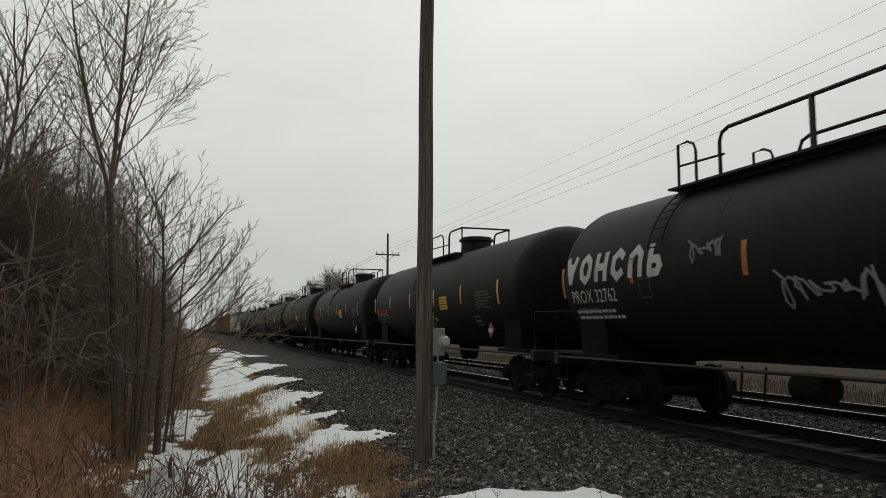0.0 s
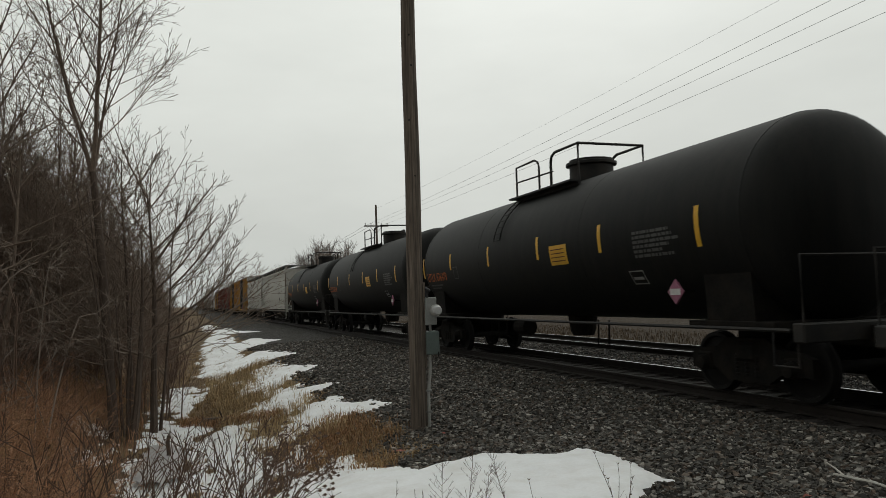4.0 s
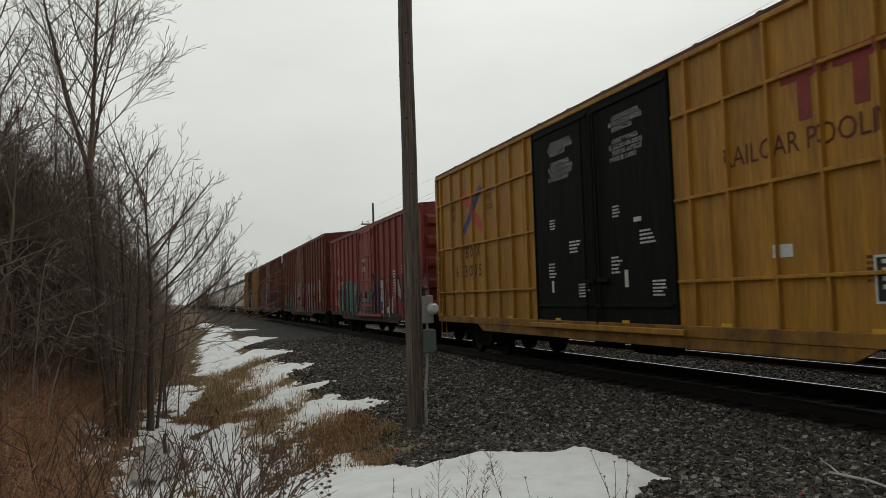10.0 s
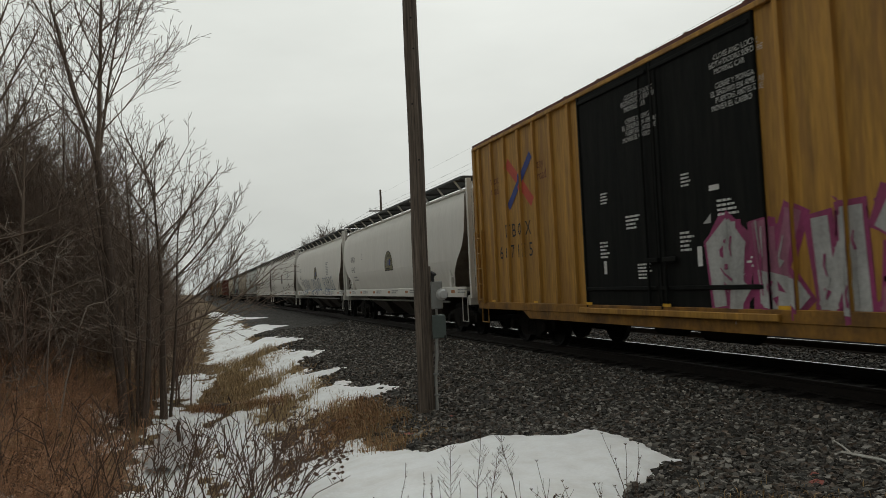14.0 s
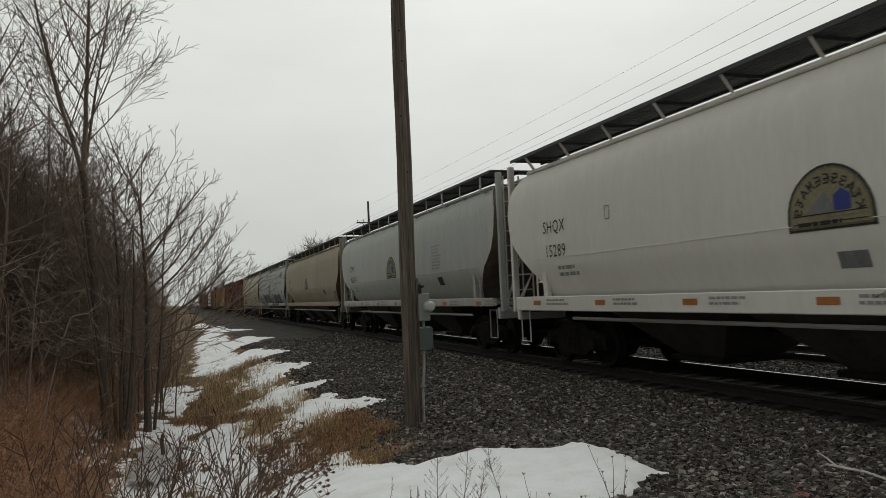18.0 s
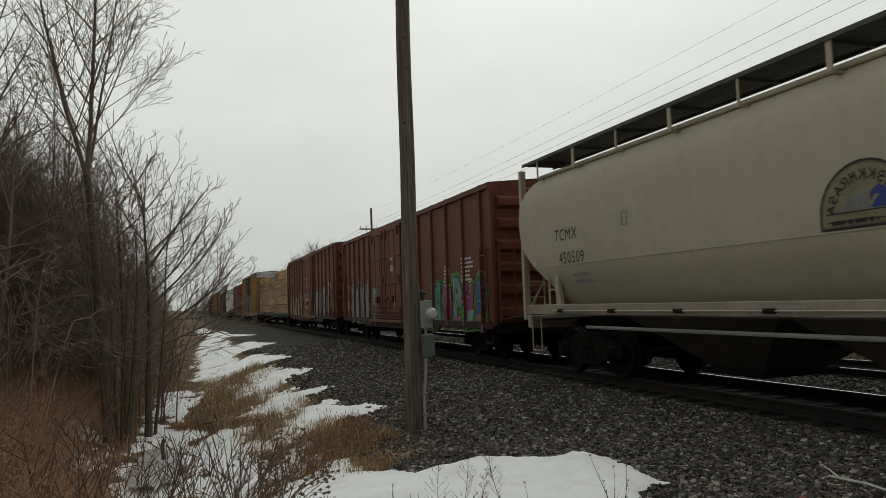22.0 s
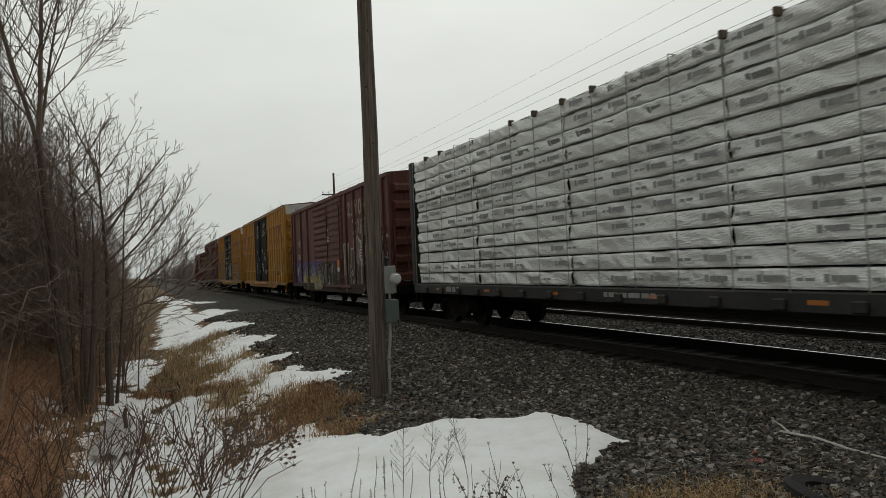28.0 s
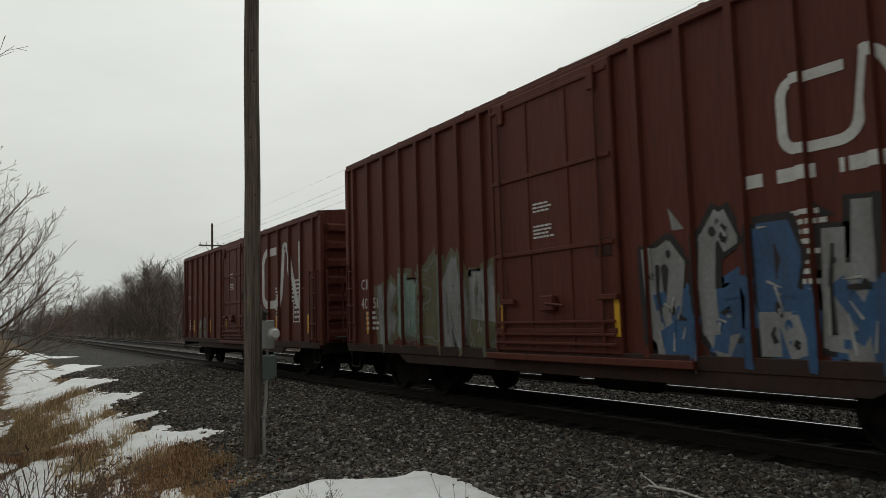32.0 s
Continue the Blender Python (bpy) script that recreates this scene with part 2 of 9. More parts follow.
GRAFFITI = {k: material("spray_paint_" + k, c, 0.7, var=0.2, scale=2.2, fine=18, dirt=(0.07, 0.05, 0.042), dirt_amount=0.55, dirt_scale=0.9, dirt_stretch=(3, 3, 0.7)) for k, c in dict(
    white=(0.465, 0.465, 0.451), silver=(0.3, 0.307, 0.307), black=(0.018, 0.018, 0.02), teal=(0.086, 0.279, 0.279), blue=(0.046, 0.122, 0.26), mint=(0.228, 0.337, 0.297), pink=(0.361, 0.133, 0.207), magenta=(0.325, 0.049, 0.152),
    yellow=(0.423, 0.337, 0.115), orange=(0.386, 0.152, 0.044), green=(0.095, 0.302, 0.053), umber=(0.05, 0.028, 0.024), maroon=(0.13, 0.022, 0.03), red=(0.28, 0.042, 0.036), purple=(0.12, 0.044, 0.182), cream=(0.306, 0.277, 0.18), grey=(0.2, 0.21, 0.21), darkgreen=(0.03, 0.09, 0.06), stone=(0.2, 0.165, 0.11), ivory=(0.46, 0.42, 0.33), tan=(0.34, 0.28, 0.2), olive=(0.148, 0.141, 0.079), hopper=(0.8, 0.78, 0.73)).items()}
beam_green = material("green_centerbeam_paint", (0.012, 0.06, 0.028), 0.6, var=0.25, scale=1.5, fine=12, dirt=(0.05, 0.045, 0.035), dirt_amount=0.6)
# centerbeam green with the shade on sill, posts and chord painted in, plus grime
beam_shaded = material("shaded_grimy_green_paint", (0.008, 0.024, 0.014), 0.8, var=0.3, scale=2, fine=14, dirt=(0.03, 0.026, 0.02), dirt_amount=0.6)
beam_dark = material("dark_centerbeam_paint", (0.022, 0.024, 0.024), 0.65, var=0.3, scale=1.5, fine=12, dirt=(0.06, 0.045, 0.035), dirt_amount=0.5)
lumber = material("fresh_sawn_lumber", (0.57, 0.36, 0.18), 0.75, var=0.32, scale=1.4, fine=20, stretch=(6, 0.35, 22), per_piece=0.12, bump=0.25, bump_scale=8)
strap_grey = material("grey_strapping", (0.3, 0.3, 0.29), 0.5, var=0.2)
bearer_gap = material("shaded_board_edge", (0.36, 0.22, 0.105), 0.85, var=0.25, fine=20)
strap_dark = material("dark_strapping", (0.1, 0.07, 0.045), 0.6, var=0.2)
sticker_wood = material("dark_bearer_wood", (0.09, 0.05, 0.025), 0.8, var=0.25, fine=20)
rail_side = material("rusty_rail_steel", (0.017, 0.0125, 0.01), 0.85, 0.1, var=0.3, scale=6, fine=50)
rail_top = material("polished_rail_head", (0.5, 0.5, 0.5), 0.22, 1.0, var=0.1, scale=8, fine=60, bump=0.02)
# rail head whose missing sky reflection is put into a dark, rough colour
rail_no_glint = material("rail_head_without_glint", (0.035, 0.03, 0.027), 0.7, 0.3, var=0.25, scale=8, fine=60, bump=0.1)
tie_wood = material("creosoted_tie_wood", (0.026, 0.021, 0.018), 0.9, var=0.35, scale=3, fine=40, stretch=(0.6, 6, 6), per_piece=0.25, bump=0.4)
pole_wood = material("weathered_pole_wood", (0.185, 0.15, 0.122), 0.9, var=0.55, scale=2.5, fine=9, stretch=(6, 6, 0.12), dirt=(0.04, 0.03, 0.024), dirt_amount=0.95, dirt_scale=5, dirt_stretch=(5, 5, 0.3), bump=1.0, bump_scale=14)
box_grey = material("weathered_grey_enamel", (0.3, 0.31, 0.3), 0.5, 0.1, var=0.12, scale=8, fine=60, dirt=(0.16, 0.13, 0.1), dirt_amount=0.4, dirt_scale=5)
box_green = material("dull_green_grey_enamel", (0.12, 0.15, 0.14), 0.5, 0.1, var=0.14, scale=8, fine=60)
conduit_grey = material("grey_plastic_conduit", (0.42, 0.42, 0.4), 0.5, var=0.12, scale=8, fine=60)
glass_dull = material("cloudy_meter_glass", (0.55, 0.56, 0.56), 0.2, var=0.1, scale=10, fine=40, spec=0.6, bump=0.0)
bark_dark = material("dark_trunk_bark", (0.11, 0.082, 0.065), 0.95, var=0.4, scale=6, fine=50, stretch=(3, 3, 0.6), bump=0.7, bump_scale=30)
bark = material("grey_brown_bark", (0.19, 0.145, 0.113), 0.95, var=0.35, scale=6, fine=50, stretch=(3, 3, 0.6), bump=0.6, bump_scale=30)
bark_red = material("reddish_brown_bark", (0.19, 0.13, 0.1), 0.95, var=0.35, scale=6, fine=50, stretch=(3, 3, 0.6), bump=0.5, bump_scale=30)
cane_pale = material("pale_bleached_canes", (0.21, 0.17, 0.14), 0.95, var=0.3, scale=6, fine=50, stretch=(3, 3, 0.6), bump=0.4, bump_scale=30)
twig_far = material("distant_twigs", (0.2, 0.165, 0.145), 1.0, var=0.25, scale=0.2, fine=2, island=0.25, bump=0)
straw = material("dry_straw_grass", (0.33, 0.22, 0.108), 0.9, var=0.2, scale=1.5, fine=12, island=0.35, bump=0)
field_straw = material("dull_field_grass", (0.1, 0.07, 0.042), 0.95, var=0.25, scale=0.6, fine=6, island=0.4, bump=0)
rust_grass = material("rusty_dry_grass", (0.3, 0.165, 0.08), 0.9, var=0.2, scale=1.5, fine=12, island=0.4, bump=0)
straw_pale = material("bleached_grass", (0.46, 0.34, 0.19), 0.9, var=0.2, scale=1.5, fine=12, island=0.4, bump=0)
rust_weed = material("rusty_brown_weeds", (0.37, 0.205, 0.12), 0.95, var=0.25, scale=1.0, fine=12, island=0.4, bump=0)
stalk = material("dead_weed_stalk", (0.105, 0.066, 0.047), 0.9, var=0.25, scale=4, fine=30)
snow_mat = material("old_crusted_snow", (0.84, 0.85, 0.86), 0.6, var=0.05, scale=2.5, fine=30, dirt=(0.5, 0.45, 0.38), dirt_amount=0.35, dirt_scale=2.2, bump=0.5, bump_scale=14)
stone_red = material("red_granite_stone", (0.3, 0.1, 0.08), 0.85, var=0.2, scale=8, fine=50)
rubber = material("old_black_rubber", (0.014, 0.014, 0.014), 0.8, var=0.3, scale=6, fine=40)
cable_mat = material("black_cable", (0.03, 0.03, 0.032), 0.6, var=0.2)
ice_mat = material("grey_ditch_ice", (0.42, 0.41, 0.41), 0.3, var=0.15, scale=1.5, fine=12, dirt=(0.2, 0.17, 0.13), dirt_amount=0.5, bump=0.2, bump_scale=10)


def wrap_material():
    """White plastic lumber wrap: wrinkled, half glossy."""
    m = material("white_plastic_lumber_wrap", (0.82, 0.835, 0.825), 0.32, var=0.1, scale=1.6, fine=9, stretch=(1, 1, 2), per_piece=0.06, dirt=(0.72, 0.72, 0.7), dirt_amount=0.25, dirt_scale=1.3, bump=0.0)
    n, l = m.node_tree.nodes, m.node_tree.links
    co, mp = n.new("ShaderNodeTexCoord"), n.new("ShaderNodeMapping")
    mp.inputs["Rotation"].default_value = (radians(35), 0, 0)
    mp.inputs["Scale"].default_value = (1, 0.8, 3.5)
    wv = n.new("ShaderNodeTexNoise")
    wv.inputs["Scale"].default_value, wv.inputs["Detail"].default_value, wv.inputs["Distortion"].default_value = 2.6, 6, 2.2
    bp = n.new("ShaderNodeBump")
    bp.inputs["Strength"].default_value, bp.inputs["Distance"].default_value = 0.8, 0.035
    l.new(co.outputs["Object"], mp.inputs[0])
    l.new(mp.outputs[0], wv.inputs["Vector"])
    l.new(wv.outputs[0], bp.inputs["Height"])
    l.new(bp.outputs[0], n["Principled BSDF"].inputs["Normal"])
    return m


wrap_white = wrap_material()


def stone_material(name, bright):
    """Crushed stone: most pieces dark grey, some brownish, a few pale."""
    m = material(name, (0.1, 0.1, 0.1), 0.85, var=0.3, scale=9, fine=50, bump=0.4, bump_scale=60)
    n, l = m.node_tree.nodes, m.node_tree.links
    geo = n.new("ShaderNodeNewGeometry")
    cr_ = n.new("ShaderNodeValToRGB")
    el = cr_.color_ramp.elements
    el[0].position, el[0].color = 0.0, (0.028, 0.027, 0.026, 1)
    el[1].position, el[1].color = 1.0, (0.36, 0.34, 0.31, 1)
    for p, c in ((0.3, (0.06, 0.056, 0.052)), (0.42, (0.085, 0.065, 0.05)), (0.5, (0.075, 0.077, 0.075)), (0.72, (0.125, 0.12, 0.11)), (0.8, (0.14, 0.105, 0.085)), (0.86, (0.2, 0.195, 0.185)), (0.95, (0.33, 0.325, 0.315))):
        e = el.new(p)
        e.color = (*c, 1)
    l.new(geo.outputs["Random Per Island"], cr_.inputs[0])
    sc = [x for x in n if x.type == "VECT_MATH"][0]
    mul = n.new("ShaderNodeVectorMath")
    mul.operation = "SCALE"
    mul.inputs["Scale"].default_value = bright
    l.new(cr_.outputs[0], mul.inputs[0])
    mu2 = n.new("ShaderNodeVectorMath")
    mu2.operation = "MULTIPLY"
    l.new(mul.outputs[0], mu2.inputs[0])
    l.new(sc.outputs[0], mu2.inputs[1])
    warm = n.new("ShaderNodeVectorMath")
    warm.operation = "MULTIPLY"
    warm.inputs[1].default_value = (0.88, 0.84, 0.785)
    l.new(mu2.outputs[0], warm.inputs[0])
    l.new(warm.outputs[0], n["Principled BSDF"].inputs["Base Color"])
    return m


stone_mat = stone_material("crushed_stone_ballast", 10.0)
stone_dark = stone_material("darker_track_ballast", 6.5)


def ground_material():
    """Ground by zone: stone ballast along the tracks, dead grass and soil beside them."""
    m = bpy.data.materials.new("ground_ballast_and_dead_grass")
    m.use_nodes = True
    n, l = m.node_tree.nodes, m.node_tree.links
    b = n["Principled BSDF"]
    b.inputs["Roughness"].default_value = 0.95
    b.inputs["Specular IOR Level"].default_value = 0.2
    geo = n.new("ShaderNodeNewGeometry")
    sep = n.new("ShaderNodeSeparateXYZ")
    l.new(geo.outputs["Position"], sep.inputs[0])

    def noise_at(scale, detail=5):
        t = n.new("ShaderNodeTexNoise")
        t.inputs["Scale"].default_value, t.inputs["Detail"].default_value = scale, detail
        l.new(geo.outputs["Position"], t.inputs["Vector"])
        return t.outputs[0]

    def ramp(src, a, b_, lo, hi):
        r = n.new("ShaderNodeMapRange")
        r.inputs["From Min"].default_value, r.inputs["From Max"].default_value = a, b_
        r.inputs["To Min"].default_value, r.inputs["To Max"].default_value = lo, hi
        l.new(src, r.inputs["Value"])
        return r.outputs[0]

    def mixed(f, a, c):
        x = n.new("ShaderNodeMix")
        x.data_type = "RGBA"
        l.new(f, x.inputs[0])
        for k, v in ((6, a), (7, c)):
            if isinstance(v, tuple):
                x.inputs[k].default_value = (*v, 1)
            else:
                l.new(v, x.inputs[k])
        return x.outputs[2]

    def maths(op, a, c):
        x = n.new("ShaderNodeMath")
        x.operation = op
        for k, v in ((0, a), (1, c)):
            if isinstance(v, (int, float)):
                x.inputs[k].default_value = v
            else:
                l.new(v, x.inputs[k])
        return x.outputs[0]
    vor = n.new("ShaderNodeTexVoronoi")
    vor.inputs["Scale"].default_value = 17
    l.new(geo.outputs["Position"], vor.inputs["Vector"])
    sepc = n.new("ShaderNodeSeparateColor")
    l.new(vor.outputs["Color"], sepc.inputs[0])
    stones = mixed(ramp(sepc.outputs[0], 0, 1, 0, 1), (0.02, 0.019, 0.018), (0.12, 0.114, 0.105))
    stones = mixed(ramp(noise_at(0.7), 0.4, 0.7, 0, 0.6), stones, (0.04, 0.033, 0.027))
    grass = mixed(ramp(noise_at(1.3), 0.35, 0.65, 0, 1), (0.1, 0.07, 0.045), (0.27, 0.19, 0.11))
    grass = mixed(ramp(noise_at(14, 6), 0.4, 0.7, 0, 0.7), grass, (0.1, 0.066, 0.042))
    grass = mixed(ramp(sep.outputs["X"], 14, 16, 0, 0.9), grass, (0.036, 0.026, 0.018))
    # the left edge of the stone runs along the track, nearer to the camera it swings out
    edge = maths("ADD", maths("MULTIPLY", noise_at(0.9), 1.6), ramp(sep.outputs["Y"], 5, 12, 0.6, 2.3))
    left = maths("GREATER_THAN", sep.outputs["X"], edge)
    right = maths("LESS_THAN", sep.outputs["X"], maths("ADD", maths("MULTIPLY", noise_at(0.6), 1.6), 15.2))
    zone = maths("MULTIPLY", left, right)
    # oil between and beside the rails, with the shade under the train painted in
    near_c = maths("ABSOLUTE", maths("SUBTRACT", sep.outputs["X"], TRACK_X), 0)
    far_c = maths("ABSOLUTE", maths("SUBTRACT", sep.outputs["X"], TRACK_2), 0)
    grime_and_shade = maths("ADD", ramp(near_c, 1.1, 2.0, 0.8, 0.0), ramp(far_c, 0.9, 1.6, 0.6, 0.0))
    stones = mixed(grime_and_shade, stones, (0.014, 0.011, 0.0095))
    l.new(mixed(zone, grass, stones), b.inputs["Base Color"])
    bp = n.new("ShaderNodeBump")
    bp.inputs["Strength"].default_value, bp.inputs["Distance"].default_value = 0.9, 0.05
    l.new(maths("ADD", maths("MULTIPLY", vor.outputs["Distance"], -0.8), noise_at(30)), bp.inputs["Height"])
    l.new(bp.outputs[0], b.inputs["Normal"])
    return m


ground_mat = ground_material()

# ---- building helpers ----
class Geo:
    """Vertices and faces gathered for one mesh."""

    def __init__(self):
        self.v, self.f, self.mi = [], [], []

    def add(self, verts, faces, mi=0):
        o = len(self.v)
        self.v += [tuple(p) for p in verts]
        self.f += [tuple(i + o for i in fc) for fc in faces]
        self.mi += [mi] * len(faces)
        return self

    def box(self, x0, x1, y0, y1, z0, z1, c=0.0, mi=0):
        """Axis-aligned box; c: chamfer of its edges."""
        if c <= 0:
            return self.add([(x, y, z) for z in (z0, z1) for y in (y0, y1) for x in (x0, x1)],
                            [(0, 2, 3, 1), (4, 5, 7, 6), (0, 1, 5, 4), (2, 6, 7, 3), (0, 4, 6, 2), (1, 3, 7, 5)], mi)
        lo, hi = Vector((x0, y0, z0)), Vector((x1, y1, z1))
        vs, idx = [], {}
        for sx in (0, 1):
            for sy in (0, 1):
                for sz in (0, 1):
                    s = (sx, sy, sz)
                    for ax in range(3):
                        p = [0, 0, 0]
                        for k in range(3):
                            p[k] = (hi[k] if s[k] else lo[k])
                            if k != ax:
                                p[k] += (-c if s[k] else c)
                        idx[(s, ax)] = len(vs)
                        vs.append(p)
        fs = []
        for ax in range(3):
            a, b = [k for k in range(3) if k != ax]
            for side in (0, 1):
                ring = []
                for da, db in ((0, 0), (1, 0), (1, 1), (0, 1)):
                    s = [0, 0, 0]
                    s[ax], s[a], s[b] = side, da, db
                    ring.append(idx[(tuple(s), ax)])
                fs.append(ring)
            for da in (0, 1):
                for db in (0, 1):
                    s0, s1 = [0, 0, 0], [0, 0, 0]
                    s0[ax], s1[ax] = 0, 1
                    for s in (s0, s1):
                        s[a], s[b] = da, db
                    fs.append([idx[(tuple(s0), a)], idx[(tuple(s1), a)], idx[(tuple(s1), b)], idx[(tuple(s0), b)]])
        for key in {k[0] for k in idx}:
            fs.append([idx[(key, 0)], idx[(key, 1)], idx[(key, 2)]])
        mid = (lo + hi) / 2
        good = []
        for fc in fs:
            p = [Vector(vs[i]) for i in fc]
            nrm = (p[1] - p[0]).cross(p[2] - p[0])
            good.append(tuple(fc) if nrm.dot(sum(p, Vector()) / len(p) - mid) > 0 else tuple(reversed(fc)))
        return self.add(vs, good, mi)

    def tube(self, pts, r, n=6, r1=None, cap=True, mi=0):
        """Round bar along a line of points, from radius r to r1."""
        pts = [Vector(p) for p in pts]
        r1 = r if r1 is None else r1
        vs, fs = [], []
        up = Vector((0, 0, 1))
        for i, p in enumerate(pts):
            d = (pts[min(i + 1, len(pts) - 1)] - pts[max(i - 1, 0)]).normalized()
            ref = up if abs(d.z) < 0.92 else Vector((1, 0, 0))
            a = d.cross(ref).normalized()
            b = d.cross(a)
            rr = r + (r1 - r) * i / max(1, len(pts) - 1)
            for k in range(n):
                t = 2 * math.pi * k / n
                vs.append(p + (a * math.cos(t) + b * math.sin(t)) * rr)
        for i in range(len(pts) - 1):
            for k in range(n):
                a0, a1 = i * n + k, i * n + (k + 1) % n
                fs.append((a0, a1, a1 + n, a0 + n))
        if cap:
            fs.append(tuple(range(n)))
            fs.append(tuple(range((len(pts) - 1) * n, len(pts) * n))[::-1])
        return self.add(vs, fs, mi)

    def prism(self, profile, y0, y1, mi=0):
        """A closed (x, z) outline drawn along y."""
        k = len(profile)
        vs = [(x, y0, z) for x, z in profile] + [(x, y1, z) for x, z in profile]
        fs = [(i, (i + 1) % k, (i + 1) % k + k, i + k) for i in range(k)]
        return self.add(vs, fs + [tuple(range(k))[::-1], tuple(range(k, 2 * k))], mi)

    def lathe(self, profile, axis="z", n=20, at=(0, 0, 0), mi=0):
        """Outline of (radius, height) turned about an axis."""
        vs, fs = [], []
        for r, h in profile:
            for k in range(n):
                t = 2 * math.pi * k / n
                c, s = r * math.cos(t), r * math.sin(t)
                p = {"z": (c, s, h), "y": (c, h, s), "x": (h, c, s)}[axis]
                vs.append((p[0] + at[0], p[1] + at[1], p[2] + at[2]))
        for i in range(len(profile) - 1):
            for k in range(n):
                a0, a1 = i * n + k, i * n + (k + 1) % n
                fs.append((a0, a1, a1 + n, a0 + n))
        fs.append(tuple(range(n)))
        fs.append(tuple(range((len(profile) - 1) * n, len(profile) * n))[::-1])
        return self.add(vs, fs, mi)

    def mesh(self, name, mats, smooth=False):
        me = bpy.data.meshes.new(name)
        me.from_pydata(self.v, [], self.f)
        for m in (mats if isinstance(mats, (list, tuple)) else [mats]):
            me.materials.append(m)
        if any(self.mi):
            me.polygons.foreach_set("material_index", self.mi)
        if smooth:
            me.polygons.foreach_set("use_smooth", [True] * len(me.polygons))
            me.set_sharp_from_angle(angle=radians(38))
        me.update()
        return me


def part(name, geo, mats, parent, label="", smooth=False, at=None):
    """One mesh object under a thing or a part."""
    me = geo if isinstance(geo, bpy.types.Mesh) else geo.mesh(name, mats, smooth)
    ob = new(name, me)
    ob.parent = parent
    if at is not None:
        ob.location = at
    if label:
        tagged(ob, label)
    return ob


def thing(name, label, category, group="", kind="", at=(0, 0, 0), rz=0.0):
    ob = new(name)
    ob.location, ob.rotation_euler = at, (0, 0, rz)
    return tagged(ob, label, category, group, kind)


def solid(name, geo, mats, label, category="", group="", kind="", smooth=False, at=None):
    ob = new(name, geo.mesh(name, mats, smooth) if isinstance(geo, Geo) else geo)
    if at is not None:
        ob.location = at
    return tagged(ob, label, category, group, kind)


def lerp_table(table, v):
    for (a, fa), (b, fb) in zip(table, table[1:]):
        if v <= b:
            k = (v - a) / (b - a)
            return fa + (fb - fa) * max(0.0, k)
    return table[-1][1]


def smooth01(a, b, v):
    k = min(1.0, max(0.0, (v - a) / (b - a)))
    return k * k * (3 - 2 * k)

# ---- ground and tracks ----
NEAR_PROFILE = [(-400, 0.9), (-30, 0.5), (-9, 0.3), (-4, -0.1), (-2.7, -0.55), (-1.8, -0.95), (-0.6, -1.16), (0.4, -1.12), (1.5, -0.85), (2.6, -0.56), (3.3, -0.45),
                (4.6, -0.41), (6.2, -0.33), (7.0, -0.24), (7.35, -0.192), (14.6, -0.192), (15.1, -0.23), (17.6, -0.85), (20, -0.8), (60, -0.6), (400, 0.2)]


def ground_z(x, y):
    """Height of the ground: track bed, stone shoulder, ditch with snow, wooded bank; a low rise where the camera stands."""
    near = smooth01(10.5, 6.5, y)
    z = lerp_table(NEAR_PROFILE, x)
    z2 = lerp_table([(-400, 0.6), (-30, 0.1), (-6, -0.5), (-2.5, -0.75), (-1.0, -0.72), (0.3, -0.45), (1.2, -0.3), (3.0, -0.24), (6.5, -0.24), (7.35, -0.192), (14.6, -0.192),
                     (15.1, -0.25), (17.6, -0.85), (20, -0.8), (60, -0.6), (400, 0.2)], x)
    z = z + (z2 - z) * near
    z += (0.0 - z) * smooth01(3.6, 1.6, math.hypot(x, y)) if x < 6 else 0.0
    rough = 0.0 if 7.2 < x < 14.8 else (0.02 if x > 3.4 else 0.09)
    if rough and abs(x) < 60 and -30 < y < 160:
        z += rough * noise.noise((x * 0.7, y * 0.5, 3.0)) + rough * 0.4 * noise.noise((x * 2.4, y * 2.1, 7.0))
    return z


def graded(lo, hi, dense_lo, dense_hi, step, grow=1.28):
    out = list(np.arange(dense_lo, dense_hi + 1e-6, step))
    d, v = step, dense_hi
    while v < hi:
        d *= grow
        v += d
        out.append(v)
    d, v = step, dense_lo
    while v > lo:
        d *= grow
        v -= d
        out.insert(0, v)
    return out


def build_ground():
    xs, ys = graded(-700, 900, -7, 16, 0.3), graded(-300, 2600, 3, 42, 0.4)
    g = Geo()
    g.v = [(x, y, ground_z(x, y)) for y in ys for x in xs]
    w = len(xs)
    g.f = [(j * w + i, j * w + i + 1, (j + 1) * w + i + 1, (j + 1) * w + i) for j in range(len(ys) - 1) for i in range(w - 1)]
    g.mi = [0] * len(g.f)
    return solid("ground", g, ground_mat, "flat ground of grey stone ballast, dead brown grass and a shallow ditch", "ground", kind="structure", smooth=True)


build_ground()
Y_NEAR, Y_FAR = -60.0, 900.0


def rail_profile(x):
    """Head, web and foot of a rail whose head stands at z = 0."""
    return [(x - 0.075, -0.17), (x + 0.075, -0.17), (x + 0.07, -0.155), (x + 0.012, -0.135), (x + 0.01, -0.045), (x + 0.036, -0.035), (x + 0.036, -0.006),
            (x + 0.028, 0.0), (x - 0.028, 0.0), (x - 0.036, -0.006), (x - 0.036, -0.035), (x - 0.01, -0.045), (x - 0.012, -0.135), (x - 0.07, -0.155)]


